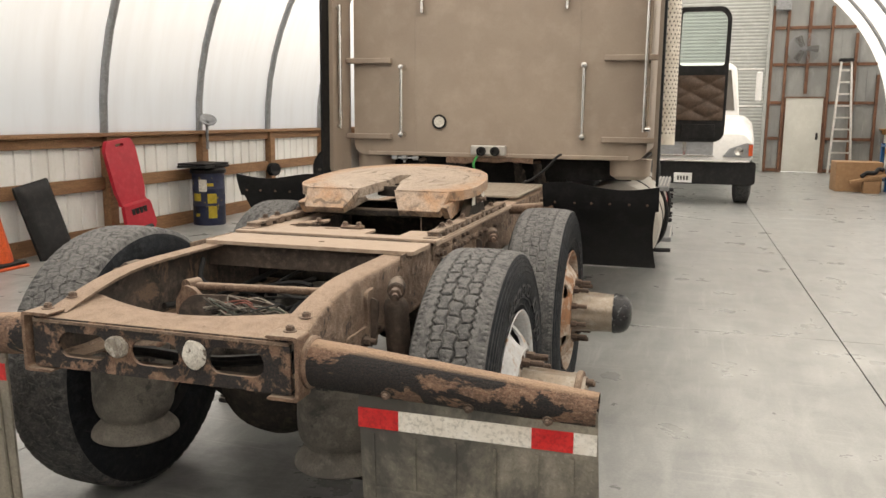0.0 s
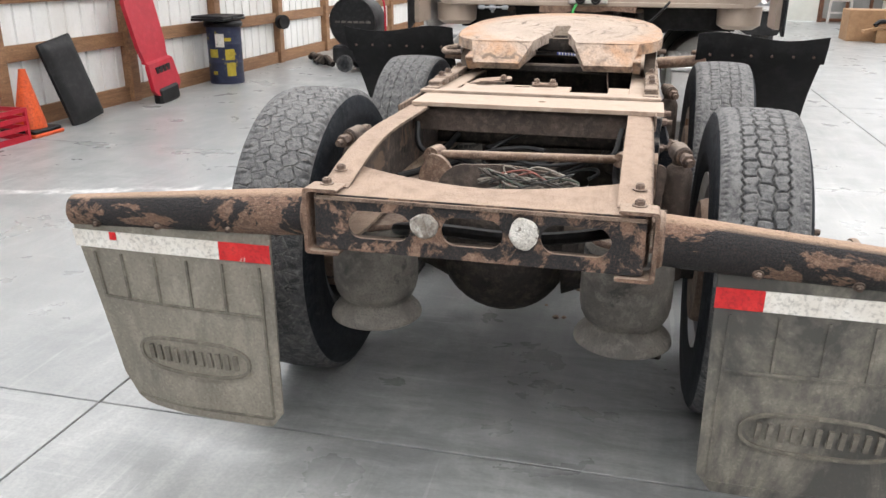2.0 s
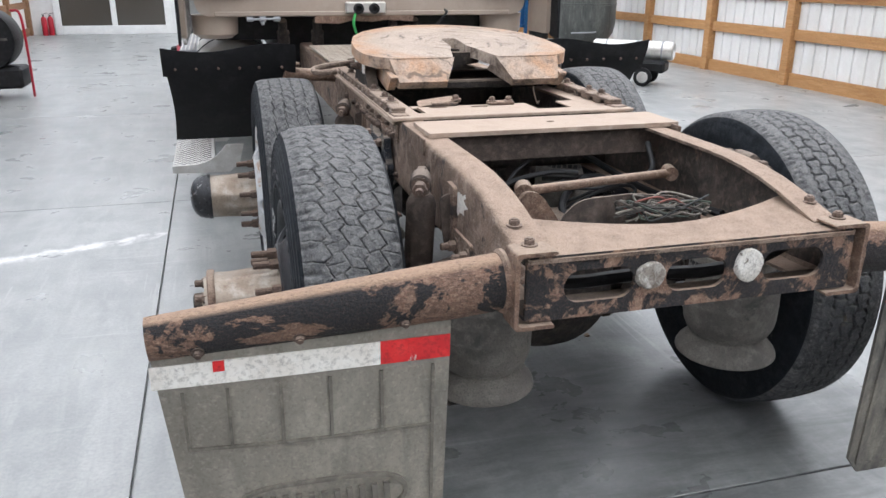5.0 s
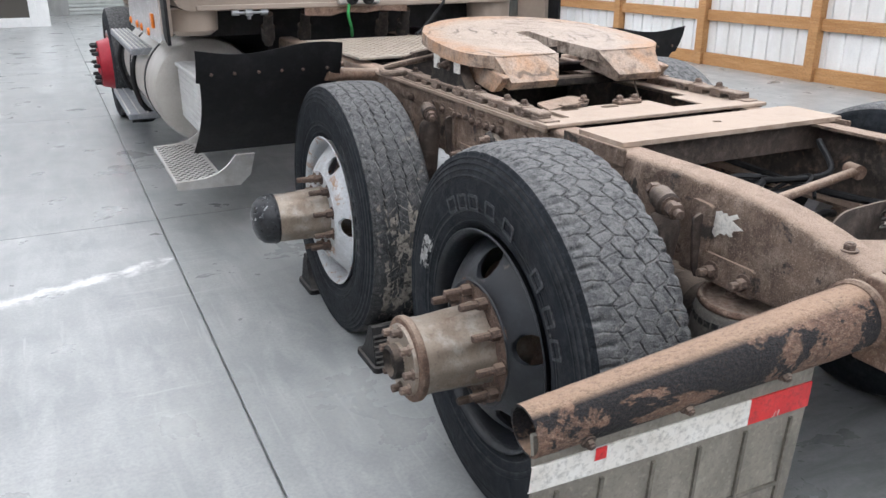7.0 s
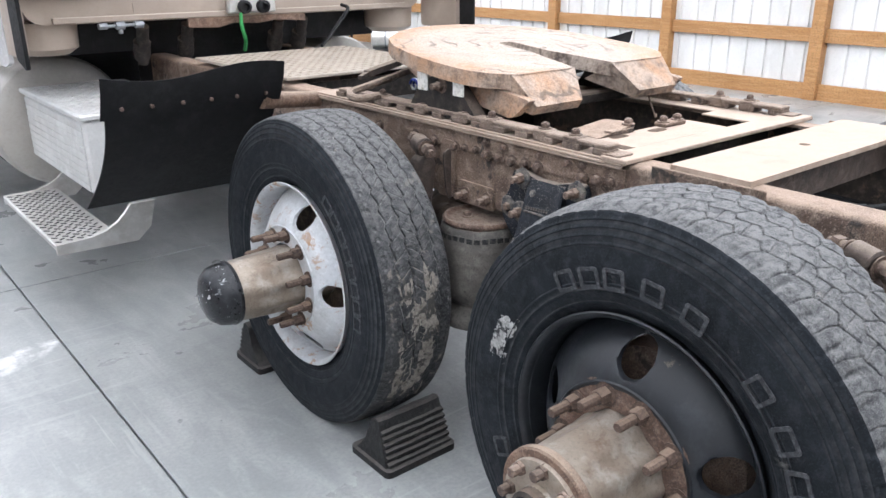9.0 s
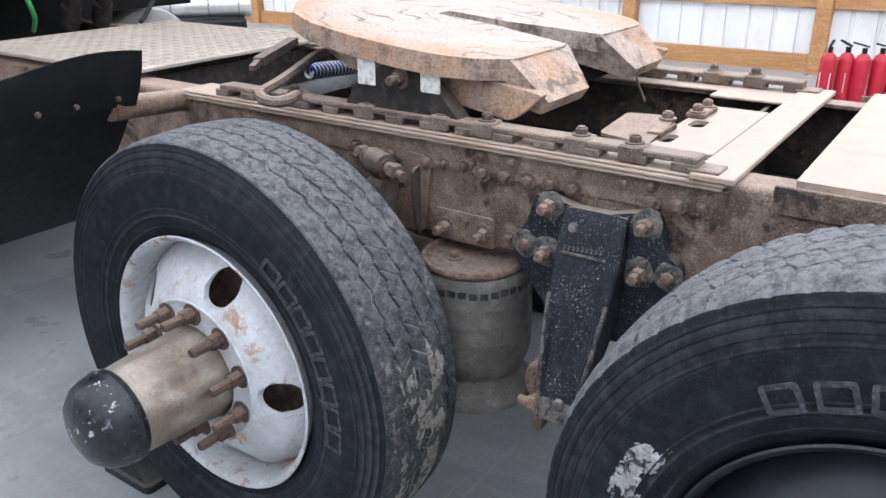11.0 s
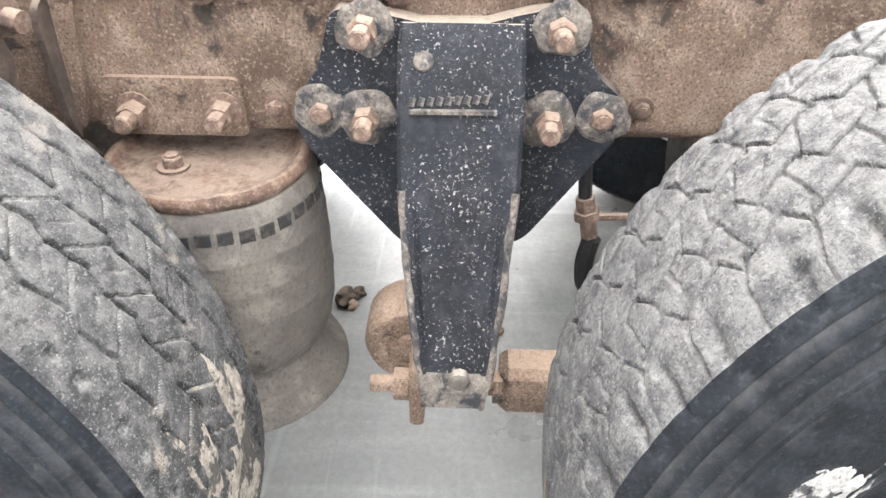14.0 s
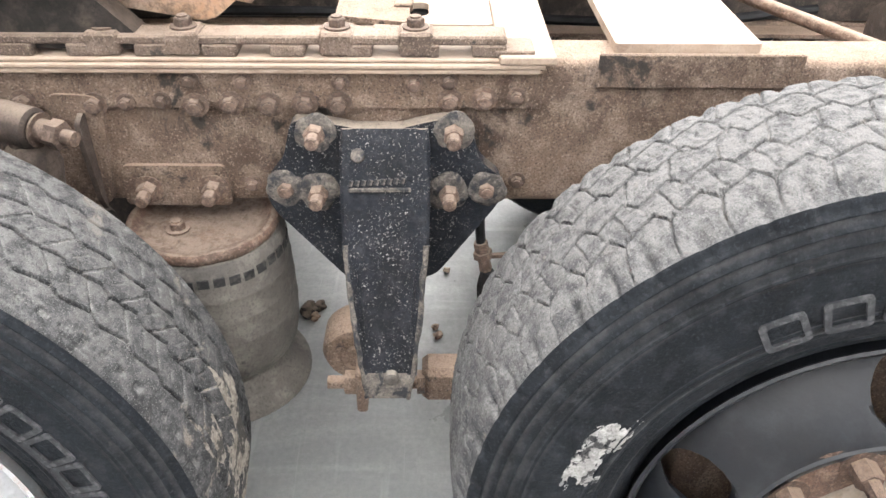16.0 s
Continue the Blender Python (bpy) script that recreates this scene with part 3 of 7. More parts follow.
M_REDWOOD = grime("reddish_wall_framing", (0.19, 0.09, 0.052), (0.12, 0.056, 0.034), (0.25, 0.13, 0.08), scale=3, fine=60, bump=0.001)
M_SHUTTER = grime("pale_roller_shutter", (0.42, 0.435, 0.42), (0.36, 0.375, 0.36), (0.47, 0.485, 0.47), scale=1.2, fine=40, bump=0.0004, rough=(0.35, 0.5), pits=0.08)
M_DOORPAINT = grime("cream_door_paint", (0.62, 0.62, 0.57), (0.56, 0.56, 0.51), (0.66, 0.66, 0.61), scale=2, fine=50, bump=0.0003, rough=(0.35, 0.5), pits=0.08)
M_WHITE = grime("white_gloss_paint", (0.78, 0.78, 0.77), (0.70, 0.70, 0.69), (0.82, 0.82, 0.81), scale=3, fine=50, bump=0.0003, rough=(0.2, 0.35), pits=0.08)


def end_outline(x0, x1, zmax=None):
    """Arch-topped strip of an end wall between two x."""
    pts = [(x0, 0.0), (x1, 0.0)]
    n = 14
    for i in range(n + 1):
        x = x1 + (x0 - x1) * i / n
        c = max(-1, min(1, (CX - x) / (AX + 0.05)))
        pts.append((x, Z0 + (BZ + 0.05) * math.sin(math.acos(c))))
    return dedupe(pts)


end = thing("wall_north", "end wall of grey sheet on reddish timber framing", "wall", kind="structure")
for x0, x1, z0 in ((XL - 0.1, -1.2, 0), (3.45, 4.0, 0), (5.0, XR + 0.1, 0)):
    bm = bmesh.new()
    plate(bm, [end_outline(x0, x1)], lambda u, v, d: (u, YE + d, v), 0.05)
    part("wall_sheet", bm, M_ENDWALL, end)
for x0, x1, z0 in ((-1.2, 3.45, 4.9), (4.0, 5.0, 2.1)):
    bm = bmesh.new()
    o = end_outline(x0, x1)
    o[0], o[1] = (x0, z0), (x1, z0)
    plate(bm, [o], lambda u, v, d: (u, YE + d, v), 0.05)
    part("wall_sheet", bm, M_ENDWALL, end)
for x in (3.55, 3.93, 5.06, 5.7, 6.3):
    bm = bmesh.new()
    box(bm, x - 0.035, x + 0.035, YE - 0.1, YE - 0.005, 0, min(4.6, arch(math.acos((CX - x) / AX))[1] - 0.05))
    part("stud", bm, M_REDWOOD, end)
bm = bmesh.new()
box(bm, 4.45, 4.53, YE - 0.1, YE - 0.005, 2.2, 4.7)
part("stud", bm, M_REDWOOD, end)
for z in (0.06, 0.95, 1.95, 3.0, 4.0):
    for x0, x1 in ((3.60, 3.88), (5.11, 5.65), (5.75, 6.25)) + (((3.98, 5.0),) if z > 2.1 else ()):
        if x1 > 5.8 and z > 3.3:
            continue
        bm = bmesh.new()
        box(bm, x0, x1, YE - 0.085, YE - 0.006, z - 0.04, z + 0.04)
        part("girt", bm, M_REDWOOD, end)

bm = bmesh.new()
x = 3.5
while x < XR:
    if not 3.95 < x < 5.05:
        box(bm, x, x + 0.03, YE - 0.014, YE - 0.0005, 0.02, min(4.9, arch(math.acos(max(-1, (CX - x) / AX)))[1] - 0.05))
    x += 0.23
tagged(part("sheet_rib", bm, M_ENDWALL, end), kind="stuff")

door = thing("door_1", "closed cream steel door in the end wall", "door", kind="structure")
bm = bmesh.new()
plate(bm, [roundrect(4.015, 4.985, 0.02, 2.08, 0.005)], lambda u, v, d: (u, YE - 0.03 + d, v), 0.045)
part("door_leaf", bm, M_DOORPAINT, door)
for x0, x1, z0, z1 in ((3.98, 4.012, 0, 2.10), (4.988, 5.02, 0, 2.10), (4.012, 4.988, 2.083, 2.12)):
    bm = bmesh.new()
    box(bm, x0, x1, YE - 0.06, YE + 0.04, z0, z1)
    part("door_frame", bm, M_REDWOOD, door)
bm = bmesh.new()
lathe(bm, (4.88, YE - 0.03, 1.0), (0, -1, 0), [(0, 0.03), (0.03, 0.02), (0.05, 0.032), (0.075, 0.02), (0.08, 0)], 12)
box(bm, 4.85, 4.91, YE - 0.036, YE - 0.03, 0.93, 1.12)
part("door_handle", bm, M_BLACK, door)

shutter = thing("roller_door", "pale grey ribbed roller shutter door", "door", kind="structure")
bm = bmesh.new()
rows, z = [], 0.0
while z < 4.9:
    for dz, dy in ((0, 0), (0.02, -0.012), (0.055, -0.012), (0.075, 0)):
        rows.append((z + dz, dy))
    z += 0.095
for off in (0.0, 0.01):
    grid_mesh(bm, [[bm.verts.new((x, YE + 0.01 + off + dy, z)) for x in (-1.2, 3.42)] for z, dy in rows])
part("shutter_slats", bm, M_SHUTTER, shutter, smooth=0)
bm = bmesh.new()
box(bm, 3.42, 3.50, YE - 0.09, YE - 0.002, 0, 4.95)
part("guide_rail", bm, M_SHUTTER, shutter)
bm = bmesh.new()
box(bm, 3.56, 3.95, YE - 0.35, YE - 0.11, 4.45, 4.95, 0.02)
part("drive_motor", bm, M_GALV, shutter)

# glazed white doors beside the shutter
M_GLASS = bpy.data.materials.new("dark_window_glass")
M_GLASS.use_nodes = True
_g = M_GLASS.node_tree.nodes["Principled BSDF"]
_g.inputs["Base Color"].default_value = (0.07, 0.062, 0.052, 1)
_g.inputs["Roughness"].default_value = 0.05
OY = 19.4
office = thing("wall_office", "white partition walls of a small office", "wall", kind="structure")
for x0, x1, y0, y1, z0, z1 in ((XL, -4.55, OY, OY + 0.1, 0, 2.7), (-1.95, -1.7, OY, OY + 0.1, 0, 2.7), (-4.55, -1.95, OY, OY + 0.1, 2.12, 2.7), (-1.8, -1.7, OY + 0.1, YE - 0.01, 0, 2.7), (XL, -1.7, OY, YE - 0.01, 2.7, 2.76)):
    bm = bmesh.new()
    box(bm, x0, x1, y0, y1, z0, z1)
    part("partition", bm, M_WHITE, office)
win = thing("window_1", "white framed glazed double doors", "window", kind="structure")
for x0, x1, z0, z1 in ((-4.55, -4.40, 0, 2.12), (-2.10, -1.95, 0, 2.12), (-4.40, -2.10, 1.98, 2.12), (-4.40, -2.10, 0, 0.20), (-3.30, -3.18, 0.20, 1.98)):
    bm = bmesh.new()
    box(bm, x0, x1, OY - 0.03, OY + 0.06, z0, z1, 0.008)
    part("window_frame", bm, M_WHITE, win)
for x0, x1 in ((-4.40, -3.30), (-3.18, -2.10)):
    bm = bmesh.new()
    box(bm, x0, x1, OY + 0.01, OY + 0.02, 0.20, 1.98)
    part("pane", bm, M_GLASS, win)

bm = bmesh.new()
plate(bm, [end_outline(XL - 0.1, XR + 0.1)], lambda u, v, d: (u, YB - d, v), 0.05)
solo("wall_south", bm, M_ENDWALL, "plain grey sheet end wall", "wall", "structure")

# ---------------------------------------------------------------- tractor
tractor = thing("semi_tractor", "dusty taupe road tractor with bare rusty rear frame", "truck")


def hexbolt(name, r, head, stud_r, stud, washer=True):
    bm = bmesh.new()
    if washer:
        lathe(bm, (0, 0, 0), (0, 0, 1), [(0, 0), (0, r * 1.5), (0.003, r * 1.5), (0.003, 0)], 14)
    lathe(bm, (0, 0, 0.003), (0, 0, 1), [(0, r), (head * 0.85, r), (head, r * 0.86), (head, 0)], 6)
    if stud:
        lathe(bm, (0, 0, 0.003 + head * 0.9), (0, 0, 1), [(0, stud_r), (stud * 0.92, stud_r), (stud, stud_r * 0.8), (stud, 0)], 10)
    return link_mesh(name, bm, M_BOLT, 30)


ME_BOLT = hexbolt("bolt", 0.0125, 0.012, 0.008, 0.004)
ME_BOLT_L = hexbolt("bolt", 0.0155, 0.020, 0.0105, 0.022)
ME_BOLT_S = hexbolt("bolt", 0.009, 0.009, 0.006, 0.004)
M_STUD = grime("dark_rusty_stud", (0.115, 0.074, 0.055), (0.05, 0.034, 0.028), (0.20, 0.14, 0.105), scale=40, fine=300, bump=0.002, dust=(0.19, 0.135, 0.10), dust_lo=0.5, vary=0.25)
ME_BOLT_K = hexbolt("bolt", 0.0075, 0.006, 0.005, 0.003, False)
ME_BOLT_K.materials[0] = M_STUD
ME_STUD = hexbolt("stud", 0.0170, 0.026, 0.011, 0.050)
ME_STUD.materials[0] = M_STUD


def facing(p, axis, spin=0.0):
    a, u, w = frame_of(axis)
    m = Matrix((u, w, a)).transposed().to_4x4()
    return Matrix.Translation(p) @ m @ Matrix.Rotation(spin, 4, "Z")


def bolts(me, name, parent, places, axis):
    for i, p in enumerate(places):
        piece(name, me, parent, facing(p, axis, (i * 0.7) % 1.0))


M_INNER_SHEET = grime("dark_flaking_sheet", (0.085, 0.066, 0.055), (0.025, 0.022, 0.02), (0.17, 0.13, 0.105), scale=9, fine=260, bump=0.004, patch=(0.17, 0.115, 0.082), patch_at=(0.57, 0.62), patch_scale=9)
STATIONS = [(0.02, 0.892, 0.737), (0.06, 0.904, 0.735), (0.10, 0.915, 0.733), (0.16, 0.932, 0.730), (0.24, 0.950, 0.732), (0.32, 0.962, 0.733), (0.40, 0.969, 0.734), (0.50, 0.972, 0.735), (0.8, 0.972, 0.735), (1.4, 0.972, 0.735), (2.2, 0.972, 0.735), (3.0, 0.972, 0.735), (4.5, 0.972, 0.735), (8.6, 0.972, 0.735)]


def rail_section(zt, zb):
    outer = [(0.345, zt), (0.408, zt), (0.421, zt - 0.004), (0.428, zt - 0.012), (0.430, zt - 0.024), (0.430, zb + 0.024), (0.428, zb + 0.012), (0.421, zb + 0.004), (0.408, zb), (0.345, zb)]
    inner = [(0.345, zb + 0.009), (0.408, zb + 0.009), (0.418, zb + 0.02), (0.418, zt - 0.02), (0.408, zt - 0.009), (0.345, zt - 0.009)]
    return outer + inner


for s in (-1, 1):
    bm = bmesh.new()
    loops = [[bm.verts.new((s * x, y, z)) for x, z in rail_section(zt, zb)] for y, zt, zb in STATIONS]
    for a, b in zip(loops, loops[1:]):
        for i in range(len(a)):
            j = (i + 1) % len(a)
            bm.faces.new((a[i], a[j], b[j], b[i]))
    bm.faces.new(loops[0])
    bm.faces.new(loops[-1])
    rail = part("frame_rail", bm, M_RAIL, tractor, "rusty dusty steel chassis rail")
    bolts(ME_BOLT, "bolt", rail, [(s * 0.396, 0.106, 0.915), (s * 0.398, 0.006, 0.902)], (0, 0, 1))
    # thin sheet added against the web to make the rail's inner face darker
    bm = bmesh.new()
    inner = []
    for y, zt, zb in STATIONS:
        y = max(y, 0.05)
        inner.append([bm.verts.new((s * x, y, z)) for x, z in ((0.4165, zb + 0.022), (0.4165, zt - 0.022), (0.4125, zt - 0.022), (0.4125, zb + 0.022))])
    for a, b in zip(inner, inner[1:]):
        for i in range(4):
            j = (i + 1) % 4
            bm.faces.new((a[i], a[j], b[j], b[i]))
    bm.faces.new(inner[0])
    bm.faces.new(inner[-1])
    part("inner_sheet", bm, M_INNER_SHEET, tractor, "dark flaking sheet added over the inner face of the chassis rail")
    # side strip with its row of bolts
    bm = bmesh.new()
    box(bm, s * 0.4305, s * 0.437, 1.150, 2.62, 0.900, 0.957, 0.002)
    strip = part("side_strip", bm, M_RAIL, tractor)
    bolts(ME_BOLT, "bolt", strip, [(s * 0.437, y, z) for y, z in ((1.233, 0.917), (1.283, 0.914), (1.444, 0.909), (1.493, 0.909), (1.545, 0.907), (1.600, 0.909), (1.652, 0.906), (1.798, 0.906), (1.9, 0.910), (2.0, 0.912), (2.2, 0.912))], (s, 0, 0))
    bolts(ME_BOLT_S, "bolt", strip, [(s * 0.437, y, z) for y, z in ((1.187, 0.921), (1.285, 0.944), (1.335, 0.940), (1.44, 0.942), (1.58, 0.943), (1.655, 0.944), (1.70, 0.912), (1.752, 0.910))], (s, 0, 0))
    bm = bmesh.new()
    box(bm, s * 0.4305, s * 0.437, 0.778, 1.072, 0.933, 0.984, 0.002)
    part("gusset_plate", bm, M_RAIL, tractor)

bm = bmesh.new()
random.seed(21)
o = [(0.41 + 0.058 * math.cos(a) * random.uniform(0.45, 1.1), 0.886 + 0.042 * math.sin(a) * random.uniform(0.5, 1.1)) for a in (2 * math.pi * k / 26 for k in range(26))]
plate(bm, [o], lambda u, v, d: (-0.4302 - d, u, v), 0.0012)
part("torn_sticker", bm, M_TAPE_WHITE, tractor, "torn remains of a white sticker")

for y0, y1, mt in ((3.11, 3.19, M_TAPE_WHITE), (3.192, 3.28, M_TAPE_RED)):
    bm = bmesh.new()
    box(bm, -0.4325, -0.4302, y0, y1, 0.885, 0.937)
    part("reflective_tape", bm, mt, tractor)

# closing crossmember with three slots
bm = bmesh.new()
slots = [stadium(-0.330, -0.160, 0.774, 0.849), stadium(-0.081, 0.076, 0.775, 0.850), stadium(0.170, 0.340, 0.776, 0.851)]
plate(bm, [roundrect(-0.418, 0.418, 0.738, 0.888, 0.012)] + [s[::-1] for s in slots], lambda u, v, d: (u, -0.036 + d, v), 0.010)
top = [(-0.418, -0.041), (0.418, -0.041), (0.418, 0.19), (0.37, 0.195)] + [(0.37 - 0.74 * i / 14, 0.085 + 0.11 * abs(1 - 2 * i / 14) ** 1.7) for i in range(1, 14)] + [(-0.37, 0.195), (-0.418, 0.19)]
cross = part("rear_crossmember", bm, M_RUSTBLACK, tractor, "black painted crossmember flaking to rust with three slots")
bm = bmesh.new()
plate(bm, [soften(top, 0.008, 3)], lambda u, v, d: (u, v, 0.8885 - d + 0.02 * max(0.0, v) / 0.2 - 0.006 * max(0.0, -0.02 - v) / 0.02), 0.009)
part("upper_flange", bm, M_RAIL, cross, "tan dusty upper flange worn to rust")
bm = bmesh.new()
plate(bm, [[(-0.417, -0.0255), (0.417, -0.0255), (0.417, 0.07), (-0.417, 0.07)]], lambda u, v, d: (u, v, 0.7375 + d), 0.009)
part("lower_flange", bm, M_DARK, cross)
for x, w in ((-0.124, 0), (0.129, 1)):
    bm = bmesh.new()
    lathe(bm, (x, -0.036, 0.824), (0, -1, 0), [(0, 0.035), (0.008, 0.036), (0.013, 0.032), (0.010, 0.018), (0.011, 0)], 28)
    for v in bm.verts:
        v.co.x += 0.005 * noise.noise(v.co * 45)
        v.co.z += 0.005 * noise.noise(v.co * 38 + Vector((3, 1, 2)))
        v.co.z = 0.824 + (v.co.z - 0.824) * (1.12 if w else 0.9)
    part("reflector", bm, M_REFL if w else M_DULL, cross, "cracked dirty white round reflector", 60)

for s in (-1, 1):
    bm = bmesh.new()
    # bent strap round each end of the crossmember
    strap = soften([(0.352, 0.902), (0.447, 0.902), (0.447, 0.724), (0.352, 0.724), (0.352, 0.733), (0.437, 0.733), (0.437, 0.893), (0.352, 0.893)], 0.012)
    plate(bm, [strap], lambda u, v, d: (s * u, -0.048 + d, v), 0.07)
    part("end_strap", bm, M_RUST, tractor)
    bm = bmesh.new()
    # flap hanger tube, open at its end
    p0, p1 = Vector((s * 0.448, 0.03, 0.815)), Vector((s * (1.195 if s < 0 else 1.215), 0.03, 0.766))
    L = (p1 - p0).length
    lathe(bm, p0, p1 - p0, [(0, 0.064), (L * 0.15, 0.064), (L, 0.044), (L, 0.039), (0.01, 0.057)], 32, True)
    for v in bm.verts:
        v.co += Vector((0, 0.004 * noise.noise(v.co * 9), 0.004 * noise.noise(v.co * 7 + Vector((5, 0, 0)))))
    tb = part("flap_tube", bm, M_TUBE, tractor, "tapered rusty tube with worn black paint")
    bm = bmesh.new()
    lathe(bm, (s * 0.4475, 0.03, 0.815), (s, 0, 0), [(0, 0), (0, 0.072), (0.008, 0.072), (0.014, 0.066), (0.014, 0)], 28)
    part("tube_flange", bm, M_RUST, tractor)
    bolts(ME_BOLT_S, "bolt", tb, [(s * x, 0.03 - 0.048 + 0.018 * (x - 0.6), 0.768 - 0.05 * (x - 0.6)) for x in (0.68, 0.9, 1.1)], (0, -1, -0.4))


def flap_pt(s):
    def f(u, v, d):
        # the outer edge curls forward towards the bottom
        t = max(0.0, (0.70 - v) / 0.6)
        curl = 0.09 if s < 0 else 0.0
        return (s * (u if s < 0 else u + 0.022), 0.006 + 0.03 * t + curl * t * max(0.0, (u - 0.8) / 0.4) ** 2 + d, v)
    return f


for s in (-1, 1):
    flap = None
    bm = bmesh.new()
    out = [(0.575, 0.75), (1.195, 0.75)]
    nx, nz = 16, 18
    rows = []
    for k in (0.0, 0.009):
        g = []
        for j in range(nz + 1):
            v = 0.77 - 0.655 * j / nz
            t = (0.77 - v) / 0.655
            xo = 1.195 - (0.05 if s < 0 else -0.03) * t
            xi = 0.572 + 0.014 * t
            row = []
            for i in range(nx + 1):
                u = xi + (xo - xi) * i / nx
                vv = v
                # rounded lower corners
                for cx, dirn in ((xo - 0.09, 1), (xi + 0.05, -1)):
                    r = 0.09 if dirn > 0 else 0.05
                    if (u - cx) * dirn > 0:
                        low = 0.115 + r - math.sqrt(max(0, r * r - (u - cx) ** 2))
                        vv = max(v, low)
                row.append(bm.verts.new(flap_pt(s)(u, vv, k)))
            g.append(row)
        grid_mesh(bm, g)
        rows.append(g)
    a, b = rows
    rim = lambda g: g[0] + [r[-1] for r in g[1:]] + g[-1][-2::-1] + [r[0] for r in g[-2:0:-1]]
    ra, rb = rim(a), rim(b)
    for i in range(len(ra)):
        j = (i + 1) % len(ra)
        bm.faces.new((ra[i], ra[j], rb[j], rb[i]))
    flap = part("mud_flap", bm, M_FLAP_SMEARED if s > 0 else M_FLAP, tractor, "dusty grey rubber mud flap with moulded ribs")
    # moulded ribs, oval badge outline and plain raised bars within it
    bm = bmesh.new()
    F = flap_pt(s)

    def rib(u0, v0, u1, v1, w=0.007):
        n = 6
        for i in range(n):
            a, b = i / n, (i + 1) / n
            p0, p1 = Vector(F(u0 + (u1 - u0) * a, v0 + (v1 - v0) * a, -0.001)), Vector(F(u0 + (u1 - u0) * b, v0 + (v1 - v0) * b, -0.001))
            bar(bm, p0, p1, w, 0.009, (0, 1, 0))

    def rib_part(*a):
        global bm
        bm = bmesh.new()
        rib(*a)
        part("moulded_rib", bm, M_FLAP_SMEARED if s > 0 else M_FLAPRIB, flap)
    for u in (0.613, 0.728, 0.839, 0.943, 1.051, 1.14):
        rib_part(u, 0.645, u, 0.494 if u > 0.615 else 0.15)
    rib_part(0.613, 0.490, 1.14, 0.497)
    rib_part(0.613, 0.148, 1.10, 0.143)
    bm = bmesh.new()
    ov = [(0.86 + 0.185 * math.copysign(abs(math.cos(a)) ** 0.62, math.cos(a)), 0.325 + 0.057 * math.copysign(abs(math.sin(a)) ** 0.8, math.sin(a))) for a in (2 * math.pi * k / 36 for k in range(36))]
    big = [(0.86 + (u - 0.86) * 1.025, 0.325 + (v - 0.325) * 1.08) for u, v in ov]
    thin = [(0.86 + (u - 0.86) * 0.975, 0.325 + (v - 0.325) * 0.92) for u, v in ov]
    loops = [[bm.verts.new(F(u, v, d)) for u, v in lp] for lp, d in ((big, 0.0), (big, -0.0085), (thin, -0.0085), (thin, 0.0))]
    for la, lb in zip(loops, loops[1:]):
        for i in range(len(la)):
            k = (i + 1) % len(la)
            bm.faces.new((la[i], la[k], lb[k], lb[i]))
    part("badge_outline", bm, M_FLAPRIB, flap)
    for i in range(11):
        bm = bmesh.new()
        u = 0.717 + 0.0285 * i
        bar(bm, F(u, 0.302, -0.001), F(u + 0.003, 0.350, -0.001), 0.013, 0.016, (0, 1, 0))
        part("raised_bar", bm, M_FLAPRIB, flap)
    for u0, u1, mt in ((0.572, 0.685, M_TAPE_RED), (0.685, 1.036, M_TAPE_WHITE), (1.036, 1.14, M_TAPE_RED), (1.14, 1.197, M_TAPE_WHITE)) if s > 0 else ((0.575, 0.73, M_TAPE_RED), (0.73, 1.197, M_TAPE_WHITE), (1.052, 1.075, M_TAPE_RED)):
        bm = bmesh.new()
        g = [[bm.verts.new(F(u0 + (u1 - u0) * i / 4, v, k)) for i in range(5)] for v, k in (((0.714, -0.0005), (0.714, -0.004), (0.660, -0.004), (0.660, -0.0005)) if u1 - u0 > 0.05 else ((0.714, -0.003), (0.714, -0.0055), (0.690, -0.0055), (0.690, -0.003)))]
        grid_mesh(bm, g)
        part("reflective_tape", bm, mt, flap)

# deck plates, slider tracks
bm = bmesh.new()
plate(bm, [roundrect(-0.404, 0.460, 0.832, 1.045, 0.006), circle(0.043, 0.945, 0.014, 14)[::-1]], lambda u, v, d: (u, v, 0.974 + d), 0.014)
part("deck_plate", bm, M_DECK, tractor, "flat sandy steel deck plate with one hole")
bm = bmesh.new()
box(bm, -0.41, 0.41, 0.865, 0.875, 0.885, 0.972)
box(bm, -0.41, 0.41, 0.875, 0.98, 0.885, 0.897)
part("deck_crossmember", bm, M_GUSSET, tractor)
bm = bmesh.new()
box(bm, -0.455, 0.455, 1.135, 1.215, 0.974, 0.986, 0.002)
part("slider_cross_plate", bm, M_DECK, tractor)
bm = bmesh.new()
plate(bm, [roundrect(-0.315, 0.11, 1.2165, 1.355, 0.008), stadium(-0.275, -0.205, 1.315, 1.345, 6)[::-1], stadium(-0.12, -0.05, 1.30, 1.335, 6)[::-1]], lambda u, v, d: (u, v, 0.975 + d), 0.010)
lockp = part("locking_plate", bm, M_DECK, tractor, "sandy locking plate with two slots")
bm = bmesh.new()
plate(bm, [soften([(-0.31, 1.345), (-0.15, 1.345), (-0.135, 1.39), (-0.15, 1.455), (-0.29, 1.46)], 0.012)], lambda u, v, d: (u, v, 0.998 + d - 0.02 * max(0.0, (-0.22 - u) / 0.09)), 0.008)
box(bm, -0.26, -0.16, 1.34, 1.37, 0.986, 0.999, 0.002)
part("lock_bracket", bm, M_RAIL, lockp)
bm = bmesh.new()
